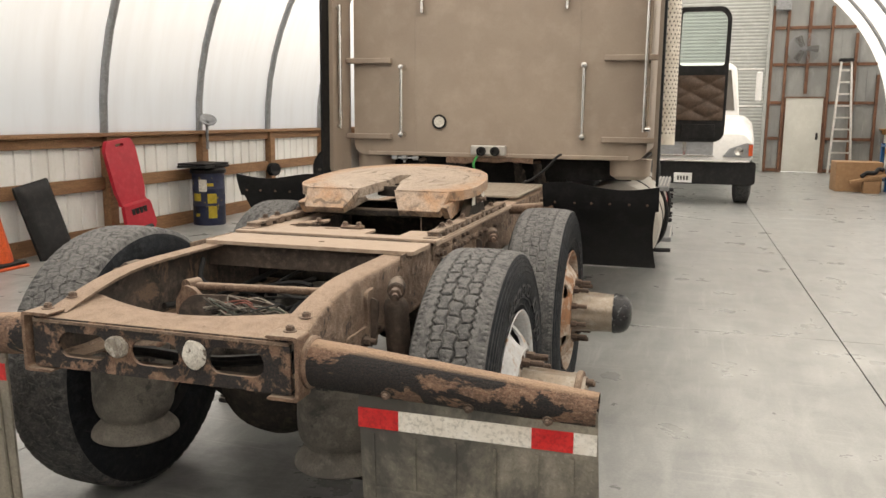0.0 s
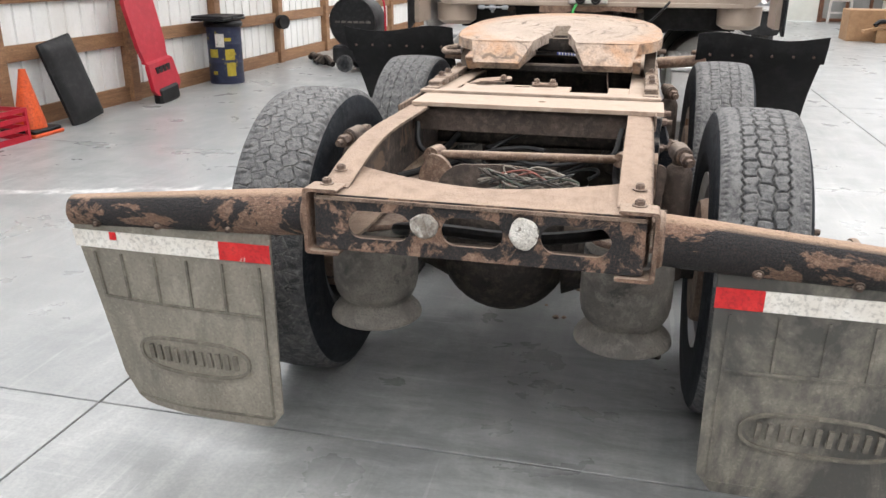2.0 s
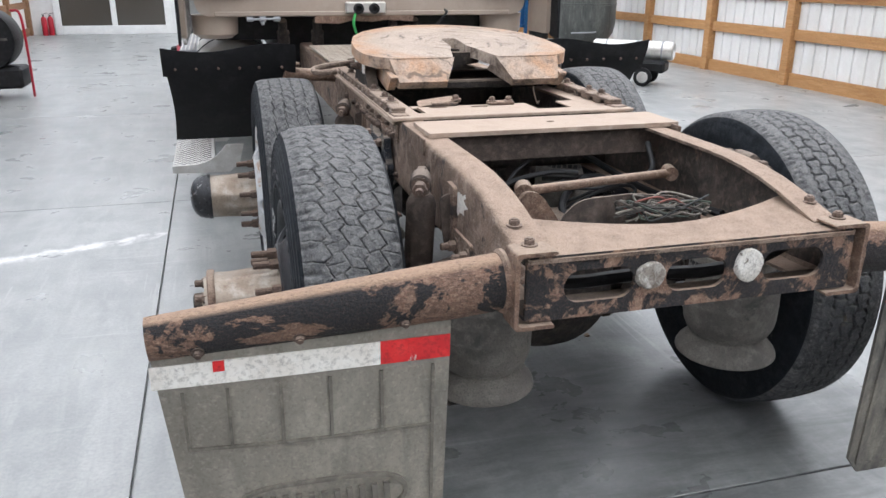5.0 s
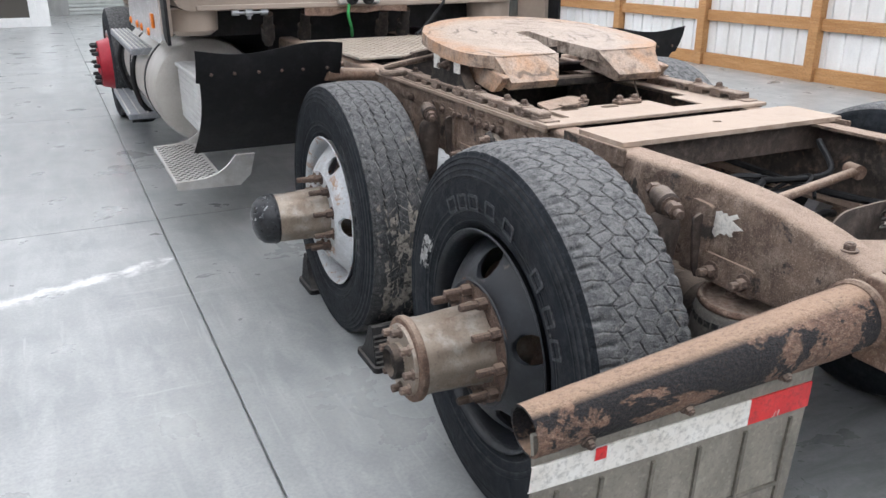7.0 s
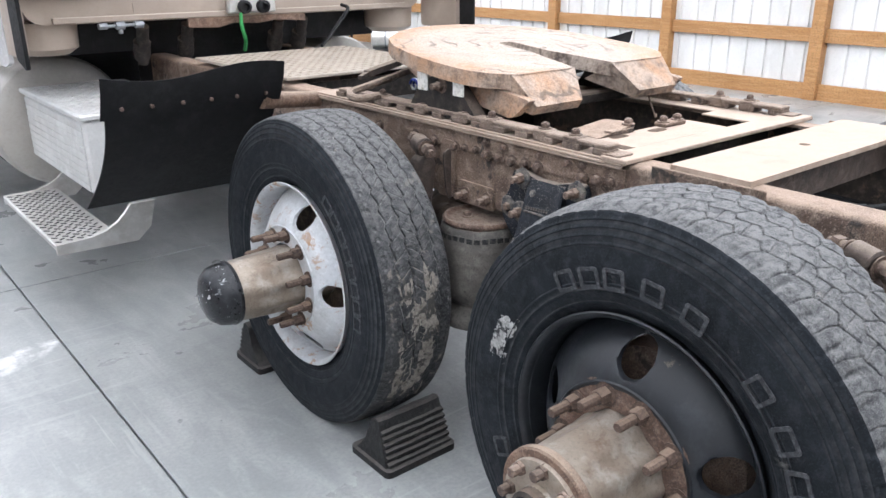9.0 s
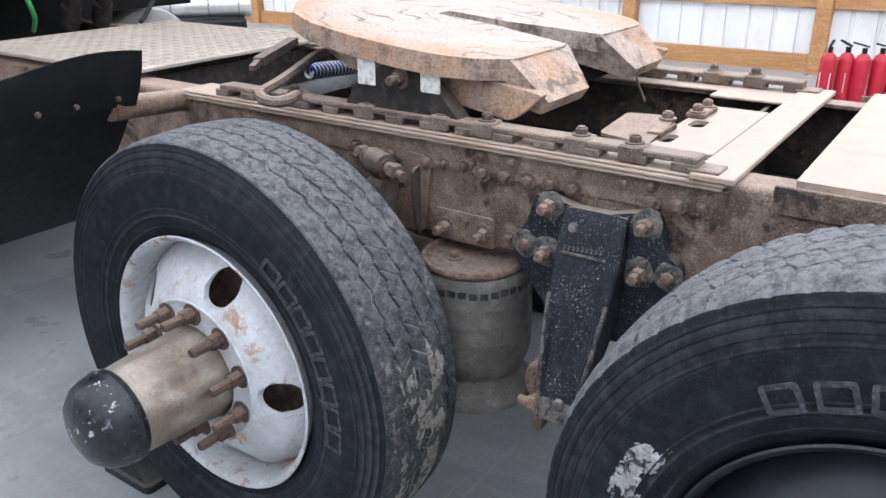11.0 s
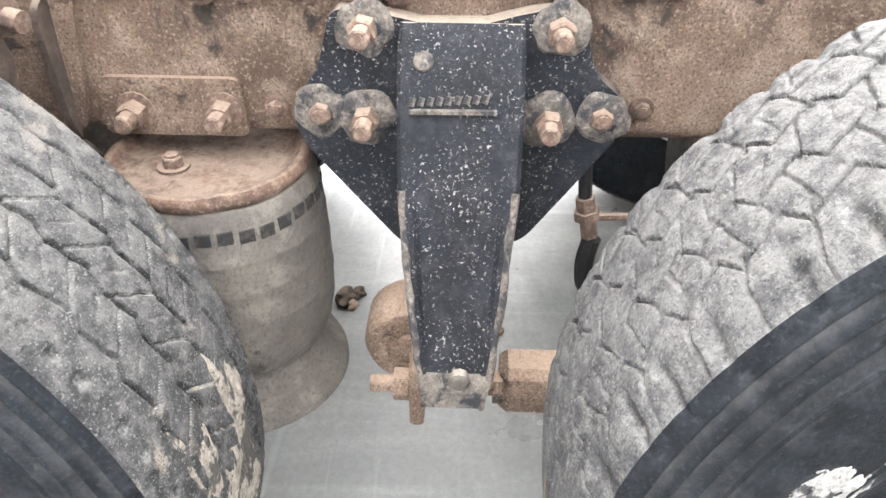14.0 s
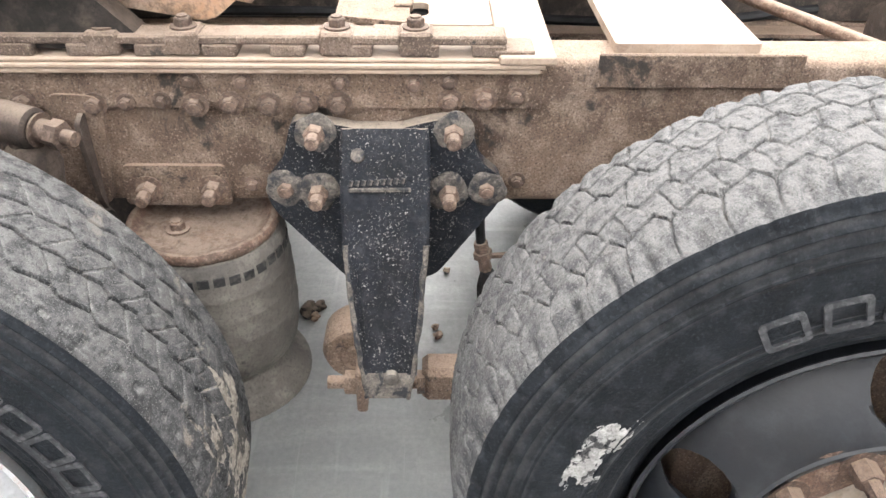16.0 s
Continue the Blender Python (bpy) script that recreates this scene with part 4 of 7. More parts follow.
box(bm, -0.045, 0.055, 1.318, 1.362, 0.9855, 0.998, 0.003)
part("clamp_block", bm, M_RAIL, lockp)
bolts(ME_BOLT, "bolt", lockp, [(-0.028, 1.34, 0.998), (0.036, 1.338, 0.998), (-0.165, 1.36, 1.006)], (0, 0, 1))
for s in (-1, 1):
    bm = bmesh.new()
    box(bm, s * 0.335, s * 0.446, 1.152, 2.62, 0.9735, 0.980, 0.002)
    part("slider_base", bm, M_DECK, tractor)
    for xo, y0, z0 in ((0.452, 1.150, 0.9665), (0.449, 1.156, 0.958)):
        bm = bmesh.new()
        box(bm, s * 0.4375, s * xo, y0, 2.62, z0, z0 + 0.0065, 0.0015)
        part("edge_strip", bm, M_DECK, tractor)
    bm = bmesh.new()
    box(bm, s * 0.255, s * 0.3345, 1.2165 + (0.14 if s < 0 else 0.0), 1.40, 0.974, 0.981, 0.002)
    part("inner_plate", bm, M_DECK, tractor)
    bm = bmesh.new()
    box(bm, s * 0.392, s * 0.441, 1.205, 2.46, 0.9965, 1.010, 0.003)
    y = 1.205
    while y < 2.44:
        box(bm, s * 0.394, s * 0.443, y, y + 0.048, 0.9805, 0.9975, 0.002)
        y += 0.094
    box(bm, s * 0.388, s * 0.445, 1.165, 1.222, 0.9805, 0.991, 0.002)
    for yb in (1.332, 1.442, 1.656, 1.766, 1.97, 2.21):
        box(bm, s * 0.392, s * 0.4445, yb - 0.024, yb + 0.024, 0.981, 1.0145, 0.004)
    for v in bm.verts:
        v.co += 0.0015 * Vector((noise.noise(v.co * 40), 0, noise.noise(v.co * 40 + Vector((7, 0, 0)))))
    track = part("slider_track", bm, M_TRACK, tractor, "dusty slotted slider track")
    bolts(ME_BOLT, "bolt", track, [(s * 0.418, y, 1.0145) for y in (1.332, 1.442, 1.656, 1.766, 1.97, 2.21)], (0, 0, 1))

# fifth wheel coupling, tipped back


def tip(u, v, z):
    a = radians(5.5)
    dy, dz = v - 1.87, z - 1.10
    return (u, 1.87 + dy * math.cos(a) - dz * math.sin(a), 1.10 + dy * math.sin(a) + dz * math.cos(a))


half = [(0.036, 2.06), (0.036, 1.88), (0.06, 1.80), (0.095, 1.64), (0.345, 1.64), (0.41, 1.69), (0.445, 1.76), (0.455, 1.86), (0.447, 2.01), (0.412, 2.16), (0.345, 2.28), (0.225, 2.38), (0.10, 2.43)]
outline = [(u, v) for u, v in half] + [(0, 2.44)] + [(-u, v) for u, v in half[::-1]]
bm = bmesh.new()
plate(bm, [soften(outline, 0.02, 3)], lambda u, v, d: tip(u, v, 1.155 - d), 0.045)
# lead-in ramps
for s in (-1, 1):
    a = [tip(s * u, v, z) for u, v, z in ((0.088, 1.645, 1.154), (0.358, 1.645, 1.154), (0.365, 1.75, 1.08), (0.088, 1.75, 1.08))]
    b = [tip(s * u, v, z) for u, v, z in ((0.137, 1.555, 1.078), (0.334, 1.555, 1.078), (0.334, 1.57, 1.05), (0.137, 1.57, 1.05))]
    va, vb = [bm.verts.new(p) for p in a], [bm.verts.new(p) for p in b]
    for i in range(4):
        j = (i + 1) % 4
        bm.faces.new((va[i], va[j], vb[j], vb[i]))
    bm.faces.new(vb)
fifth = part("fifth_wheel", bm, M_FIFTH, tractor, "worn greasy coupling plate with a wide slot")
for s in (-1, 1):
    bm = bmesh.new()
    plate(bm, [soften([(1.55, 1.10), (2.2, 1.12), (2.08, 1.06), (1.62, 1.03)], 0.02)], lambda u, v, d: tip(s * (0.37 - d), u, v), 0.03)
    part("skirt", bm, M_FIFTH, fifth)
    bm = bmesh.new()
    plate(bm, [soften([(1.70, 0.987), (2.05, 0.987), (1.99, 1.075), (1.90, 1.118), (1.84, 1.118), (1.77, 1.06)], 0.02)], lambda u, v, d: (s * (0.43 - d), u, v), 0.045)
    part("pivot_bracket", bm, M_DARK, fifth)
    bolts(ME_BOLT_L, "bolt", fifth, [(s * 0.431, 1.872, 1.083)], (s, 0, 0))
    for y0, w in ((1.965, 0.05), (1.79, 0.05)):
        bm = bmesh.new()
        plate(bm, [roundrect(y0 - w / 2, y0 + w / 2, 1.06, 1.125, 0.004)], lambda u, v, d: (s * (0.4325 + d), u, v), 0.003)
        part("label_plate", bm, M_TAPE_WHITE, fifth, "worn white warning label")
bm = bmesh.new()
lathe(bm, (0, 1.95, 1.08), (0, 0, 1), [(0, 0.11), (0.05, 0.11), (0.05, 0.05), (0, 0.05)], 24, True)
part("lock_jaw", bm, M_DARK, fifth)
bm = bmesh.new()
box(bm, -0.33, 0.33, 1.70, 1.76, 0.995, 1.03, 0.006)
box(bm, -0.33, 0.33, 2.05, 2.11, 0.995, 1.03, 0.006)
part("slider_carriage", bm, M_DARK, fifth)
bm = bmesh.new()
tube_along(bm, [(-0.12, 2.33, 1.075), (-0.24, 2.30, 1.07), (-0.343, 2.254, 1.062), (-0.50, 2.175, 1.055), (-0.585, 2.15, 1.045), (-0.60, 2.115, 1.035), (-0.565, 2.10, 1.03), (-0.50, 2.12, 1.03)], 0.013)
part("release_handle", bm, M_TRACK, fifth)
bm = bmesh.new()
bar(bm, (-0.345, 2.41, 1.058), (-0.12, 2.50, 1.078), 0.03, 0.022)
bar(bm, (-0.40, 2.375, 1.052), (-0.345, 2.41, 1.058), 0.016, 0.014)
part("lock_lever", bm, M_GUSSET, fifth)

for k, mt in enumerate((grime("blue_coiled_line", (0.03, 0.05, 0.28), (0.02, 0.03, 0.18), (0.06, 0.09, 0.36), scale=9), grime("white_coiled_line", (0.6, 0.6, 0.6), (0.45, 0.45, 0.45), (0.7, 0.7, 0.7), scale=9))):
    bm = bmesh.new()
    tube_along(bm, [(-0.07 + 0.0016 * i, 2.50 + 0.02 * math.cos(0.62 * i + 3.14 * k), 0.983 - 0.00012 * i + 0.02 * math.sin(0.62 * i + 3.14 * k)) for i in range(140)], 0.0048, 6, 1)
    part("coiled_air_line", bm, mt, tractor)
bm = bmesh.new()
tube_along(bm, [(0.235, 1.60, 1.05), (0.238, 1.59, 1.0), (0.243, 1.575, 0.965), (0.25, 1.57, 0.945), (0.26, 1.575, 0.955)], 0.003, 6)
part("hook_wire", bm, M_BOLT, fifth)

# spring bags
M_PADS = grime("worn_black_pads", (0.028, 0.028, 0.029), (0.014, 0.014, 0.015), (0.11, 0.10, 0.09), scale=24, fine=200, bump=0.001)
for s in (-1, 1):
    for y, x in ((0.345, 0.385), (1.672, 0.44)):
        bm = bmesh.new()
        lathe(bm, (s * x, y, 0), (0, 0, 1), [(0.703, 0), (0.703, 0.108), (0.700, 0.117), (0.692, 0.123), (0.670, 0.127), (0.640, 0.130), (0.638, 0.1308), (0.634, 0.1303), (0.600, 0.132), (0.598, 0.1328), (0.594, 0.1321), (0.555, 0.133), (0.553, 0.1338), (0.549, 0.133), (0.510, 0.132), (0.485, 0.127), (0.465, 0.117), (0.455, 0.106), (0.448, 0.106), (0.435, 0.116), (0.412, 0.138), (0.402, 0.143), (0.393, 0.144), (0.388, 0.138), (0.388, 0)], 48)
        bag = part("air_spring", bm, M_BAG, tractor, "dusty rubber air spring on a flared piston")
        bm = bmesh.new()
        lathe(bm, (s * x, y, 0), (0, 0, 1), [(0.700, 0), (0.700, 0.112), (0.704, 0.119), (0.712, 0.120), (0.718, 0.117), (0.720, 0.111), (0.717, 0.105), (0.711, 0.100), (0.709, 0.08), (0.709, 0)], 48)
        for v in bm.verts:
            v.co.z += 0.003 * noise.noise(v.co * 25)
        part("bead_plate", bm, M_BEAD, bag, "", 60)
        bm = bmesh.new()
        for k in range(34):
            a0 = 2 * math.pi * k / 34
            c, w = math.cos(a0), math.sin(a0)
            bar(bm, (s * x + 0.1262 * c - 0.0085 * w, y + 0.1262 * w + 0.0085 * c, 0.672 + 0.002 * math.sin(5 * k)), (s * x + 0.1262 * c + 0.0085 * w, y + 0.1262 * w - 0.0085 * c, 0.672 + 0.002 * math.sin(5 * k)), 0.0028, 0.015)
        tagged(part("pad_ring", bm, M_PADS, bag), kind="stuff")
        bm = bmesh.new()
        plate(bm, [soften([(y - 0.052, 0.737), (y + 0.115, 0.737), (y + 0.112, 0.806), (y - 0.048, 0.806)], 0.012)], lambda u, v, d: (s * (0.4305 + d), u, v), 0.008)
        br = part("spring_bracket", bm, M_RAIL, tractor)
        bolts(ME_BOLT_L, "bolt", br, [(s * 0.4385, y - 0.025, 0.768), (s * 0.4385, y + 0.076, 0.766)], (s, 0, 0))
        bolts(ME_BOLT, "bolt", bag, [(s * (x + 0.028), y + 0.033, 0.710)], (0, 0, 1))
        bm = bmesh.new()
        box(bm, s * 0.33, s * 0.50, y - 0.06, y + 0.06, 0.36, 0.388, 0.005)
        part("spring_seat", bm, M_DARK, tractor)

# equaliser hangers between the axles
for s in (-1, 1):
    bm = bmesh.new()
    HY, HZ = 0.011, -0.007
    o = [(1.512, 0.897), (1.456, 0.889), (1.383, 0.873), (1.312, 0.893), (1.258, 0.901), (1.247, 0.86), (1.238, 0.828), (1.204, 0.802), (1.203, 0.762), (1.306, 0.616), (1.442, 0.608), (1.556, 0.748), (1.562, 0.79), (1.531, 0.826), (1.522, 0.86)]
    plate(bm, [soften(o, 0.022, 4)], lambda u, v, d: (s * (0.4375 + d), u, v), 0.026)
    lv = [(0.889, 0.064, 0.4675, 0.44), (0.86, 0.066, 0.484, 0.44), (0.80, 0.0665, 0.502, 0.44), (0.73, 0.065, 0.530, 0.45), (0.66, 0.058, 0.556, 0.47), (0.60, 0.051, 0.578, 0.50), (0.55, 0.0445, 0.594, 0.52), (0.515, 0.039, 0.602, 0.53), (0.490, 0.035, 0.604, 0.54)]
    rows = []
    for z, h, xo, xi in lv:
        dip = 0.011 * min(1.0, max(0.0, (z - 0.53) / 0.08)) * min(1.0, max(0.25, (0.80 - z) / 0.15))
        sec = [(-1, xi), (-1, xo - 0.004), (-0.93, xo), (-0.78, xo), (-0.70, xo - dip), (0.70, xo - dip), (0.78, xo), (0.93, xo), (1, xo - 0.004), (1, xi)]
        rows.append([bm.verts.new((s * x, 1.367 + HY + k * h, z + HZ)) for k, x in sec])
    for a, b in zip(rows, rows[1:]):
        for i in range(len(a)):
            j = (i + 1) % len(a)
            bm.faces.new((a[i], a[j], b[j], b[i]))
    bm.faces.new(rows[0])
    bm.faces.new(rows[-1])
    edge = [(s * (xo + 0.0005), h, z + HZ) for z, h, xo, xi in lv]
    hg = part("axle_hanger", bm, M_HANGER, tractor, "speckled black cast suspension hanger")
    bolts(ME_BOLT_L, "bolt", hg, [(s * 0.4635, y + HY, z + HZ) for y, z in ((1.468, 0.883), (1.267, 0.883), (1.470, 0.783), (1.272, 0.783))], (s, 0, 0))
    bolts(ME_BOLT, "bolt", hg, [(s * 0.4635, y + HY, z + HZ) for y, z in ((1.519, 0.789), (1.216, 0.789))], (s, 0, 0))
    bm = bmesh.new()
    lathe(bm, (s * 0.585, 1.372, 0.52), (s, 0, 0), [(0, 0.013), (0.02, 0.012), (0.024, 0.008), (0.024, 0)], 12)
    part("lug", bm, M_BAG, hg)
    for k in (-1, 1):
        bm = bmesh.new()
        tube_along(bm, [(x, 1.367 + HY + k * h * 0.93, z) for x, h, z in edge[3:]], 0.0042, 6, 3)
        for v in bm.verts:
            v.co += 0.004 * Vector((noise.noise(v.co * 60), noise.noise(v.co * 60 + Vector((3, 3, 3))), 0))
        part("worn_edge", bm, M_HALO, hg, "dusty worn casting edge")
    for yy, zz, r in ((1.468, 0.883, 0.031), (1.267, 0.883, 0.031), (1.470, 0.783, 0.033), (1.272, 0.783, 0.033), (1.519, 0.789, 0.031), (1.216, 0.789, 0.031)):
        bm = bmesh.new()
        lathe(bm, (s * 0.4625, yy + HY, zz + HZ), (s, 0, 0), [(0, r), (0.003, r * 0.96), (0.0055, r * 0.8), (0.006, 0)], 26)
        for v in bm.verts:
            q = 1 + 0.22 * noise.noise(v.co * 55)
            v.co.y, v.co.z = yy + HY + (v.co.y - yy - HY) * q, zz + HZ + (v.co.z - zz - HZ) * q
        part("boss", bm, M_HALO, hg)
    bm = bmesh.new()
    rows = [[bm.verts.new((s * (xo + o), 1.367 + HY + k * (h + 0.001), z + HZ)) for k in (-1, -0.5, 0, 0.5, 1)] for z, h, xo, o in ((0.545, 0.044, 0.585, 0.0), (0.530, 0.040, 0.5985, 0.0015), (0.515, 0.036, 0.602, 0.002), (0.489, 0.031, 0.604, 0.002), (0.4885, 0.031, 0.56, 0.0))]
    grid_mesh(bm, rows)
    part("dusty_foot", bm, M_HALO, hg, "dust-caked foot of the hanger")
    # cast lettering block shown as plain raised bars
    bm = bmesh.new()
    box(bm, -0.0012, 0.0012, -0.0032, 0.0032, -0.0045, 0.0045)
    me = link_mesh("raised_bar", bm, M_HALO, 0)
    for i in range(9):
        piece("raised_bar", me, hg, Matrix.Translation((s * 0.4975, 1.352 + 0.0095 * i, 0.814 - 0.0006 * i)) @ Matrix.Rotation(0.3, 4, 'X'))
    bm = bmesh.new()
    bar(bm, (s * 0.5005, 1.340, 0.801), (s * 0.5005, 1.432, 0.800), 0.006, 0.004)
    part("raised_line", bm, M_HALO, hg)
    bm = bmesh.new()
    lathe(bm, (s * 0.4835, 1.417, 0.848), (s, 0, 0.5), [(0, 0.011), (0.003, 0.009), (0.004, 0)], 12)
    part("cast_mark", bm, M_HALO, hg)
    bm = bmesh.new()
    lathe(bm, (s * 0.46, 1.432, 0.508), (s, 0, 0.0), [(0, 0), (0, 0.050), (0.012, 0.057), (0.062, 0.057), (0.075, 0.050), (0.075, 0.030), (0.071, 0.028), (0.071, 0.018), (0.08, 0.018), (0.08, 0)], 28)
    rod(bm, (s * 0.565, 1.478, 0.478), (s * 0.565, 1.32, 0.478), 0.011, seg=12)
    box(bm, s * 0.535, s * 0.595, 1.413, 1.430, 0.437, 0.522, 0.004)
    lathe(bm, (s * 0.565, 1.432, 0.478), (0, 1, 0), [(0, 0), (0, 0.02), (0.018, 0.02), (0.018, 0)], 6)
    lathe(bm, (s * 0.565, 1.333, 0.478), (0, -1, 0), [(0, 0), (0, 0.02), (0.012, 0.02), (0.012, 0)], 6)
    part("rod_end", bm, M_RAIL, hg)
    bm = bmesh.new()
    box(bm, s * 0.520, s * 0.575, 0.85, 1.325, 0.438, 0.508, 0.010)
    part("suspension_arm", bm, M_RAIL, tractor)
    bolts(ME_BOLT_S, "bolt", tractor, [(s * 0.4305, y, z) for y, z in ((1.178, 0.779), (1.587, 0.772), (0.55, 0.78), (2.1, 0.78))], (s, 0, 0))

# shock absorbers
for s in (-1, 1):
    for y, zs in ((0.485, 0.015), (1.835, 0.003)):
        bm = bmesh.new()
        plate(bm, [soften([(y - 0.05, 0.92), (y + 0.03, 0.925), (y + 0.05, 0.74), (y - 0.03, 0.74)], 0.02)], lambda u, v, d: (s * (0.4305 + d), u, v), 0.012)
        part("shock_bracket", bm, M_RAIL, tractor)
        bm = bmesh.new()
        plate(bm, [soften([(0.4445, 0.90), (0.47, 0.89), (0.472, 0.865), (0.46, 0.76), (0.4445, 0.73)], 0.01)], lambda u, v, d: (s * u, y - 0.022 + d, v), 0.008)
        part("shock_gusset", bm, M_GUSSET, tractor)
        sh = None
        bm = bmesh.new()
        lathe(bm, (s * 0.507, y + 0.036, 0.876 + zs), (s * 0.02, 0.15, -1), [(0, 0), (0, 0.022), (0.012, 0.034), (0.03, 0.041), (0.22, 0.041), (0.225, 0.037), (0.38, 0.037), (0.38, 0)], 24)
        ax = Vector((s * 0.30, -1, -0.12)).normalized()
        eye = Vector((s * 0.508, y + 0.045, 0.905 + zs))
        rod(bm, (s * 0.507, y + 0.038, 0.86 + zs), eye, 0.022, seg=12)
        lathe(bm, eye - ax * 0.03, ax, [(0, 0), (0, 0.024), (0.004, 0.029), (0.056, 0.029), (0.06, 0.024), (0.06, 0)], 20)
        sh = part("shock_absorber", bm, M_GUSSET, tractor, "rusty telescopic shock absorber")
        bm = bmesh.new()
        rod(bm, eye - ax * 0.085, eye + ax * 0.092, 0.011, seg=12)
        for q, w in ((-1, 0.0), (1, 0.4)):
            lathe(bm, eye + ax * q * 0.034, ax * q, [(0, 0), (0, 0.024), (0.004, 0.025), (0.004, 0.017), (0.02, 0.017)], 16)
            lathe(bm, eye + ax * q * 0.054, ax * q, [(0, 0), (0, 0.021), (0.018, 0.021), (0.02, 0.016), (0.02, 0)], 6)
        part("shock_bolt", bm, M_BOLT, sh)

# axles, differentials, drive line
AXY = (0.765, 2.095)
AXZ = 0.512
for y in AXY:
    bm = bmesh.new()
    rod(bm, (-0.60, y, AXZ), (0.60, y, AXZ), 0.068, seg=20)
    lathe(bm, (-0.04, y - 0.17, AXZ), (0, 1, 0), [(-0.03, 0), (-0.02, 0.10), (0.02, 0.18), (0.10, 0.225), (0.17, 0.235), (0.26, 0.20), (0.30, 0.12), (0.42, 0.09), (0.42, 0)], 32)
    for s in (-1, 1):
        lathe(bm, (s * 0.17, y, AXZ), (s, 0, 0), [(0, 0.16), (0.14, 0.10), (0.25, 0.07)], 20)
    part("drive_axle", bm, M_DARK, tractor, "grimy banjo axle housing")
    for s in (-1, 1):
        bm = bmesh.new()
        lathe(bm, (s * 0.30, y - 0.20, AXZ + 0.06), (0, 1, 0), [(0, 0), (0, 0.06), (0.02, 0.078), (0.08, 0.078), (0.09, 0.085), (0.10, 0.078), (0.15, 0.07), (0.16, 0)], 20)
        part("brake_chamber", bm, M_DARK, tractor)
        bm = bmesh.new()
        lathe(bm, (s * 0.60, y, AXZ), (s, 0, 0), [(0, 0), (0, 0.20), (0.02, 0.208), (0.17, 0.208), (0.18, 0.19), (0.18, 0)], 32)
        part("brake_drum", bm, M_RAIL, tractor)
bm = bmesh.new()
rod(bm, (0, 1.15, 0.60), (0, 1.75, 0.56), 0.05)
rod(bm, (0, 2.3, 0.62), (0, 4.2, 0.70), 0.06)
part("drive_shaft", bm, M_DARK, tractor)
bm = bmesh.new()
rod(bm, (-0.215, 0.48, 0.888), (0.335, 0.66, 0.862), 0.0135)
lathe(bm, (-0.235, 0.455, 0.888), (0.3, 1, 0), [(0, 0), (0, 0.025), (0.055, 0.025), (0.055, 0)], 18)
lathe(bm, (0.33, 0.64, 0.862), (0.3, 1, 0), [(0, 0), (0, 0.022), (0.055, 0.022), (0.055, 0)], 18)
part("torque_rod", bm, M_RUST, tractor, "brown steel torque rod")
bm = bmesh.new()
plate(bm, [soften([(-0.235, 0.90), (-0.19, 0.885), (-0.13, 0.80), (-0.16, 0.70), (-0.26, 0.70), (-0.27, 0.84)], 0.02)], lambda u, v, d: (u, 0.44 + d, v), 0.02)
part("rod_bracket", bm, M_RUST, tractor)
bm = bmesh.new()
plate(bm, [soften([(-0.19, 0.74), (-0.18, 0.85), (-0.13, 0.895), (0.02, 0.903), (0.17, 0.885), (0.24, 0.845), (0.245, 0.76)], 0.03)], lambda u, v, d: (u, 0.33 + d, v), 0.006)
part("wiring_plate", bm, M_GUSSET, tractor)
random.seed(4)
for k, colr in enumerate(((0.07, 0.06, 0.05), (0.10, 0.085, 0.07), (0.26, 0.23, 0.19), (0.08, 0.10, 0.075), (0.24, 0.09, 0.07), (0.06, 0.055, 0.05), (0.20, 0.18, 0.155), (0.07, 0.065, 0.06), (0.16, 0.14, 0.12), (0.05, 0.05, 0.05), (0.22, 0.20, 0.17), (0.09, 0.08, 0.07), (0.30, 0.27, 0.23), (0.10, 0.12, 0.10))):
    mt = grime("wire_sheath", colr, tuple(c * 0.6 for c in colr), tuple(min(1, c * 1.4) for c in colr), scale=20, bump=0.0003)
    bm = bmesh.new()
    pts = []
    for i in range(9):
        a = 2 * math.pi * i / 8 + k
        pts.append((0.09 + 0.15 * math.cos(a) * random.uniform(0.3, 1.0), 0.285 + 0.045 * math.sin(a) * random.uniform(0.2, 1), 0.872 + 0.032 * math.sin(2 * a + k) * random.uniform(0.2, 1)))
    tube_along(bm, pts, 0.0028, 6)
    part("wire", bm, mt, tractor)
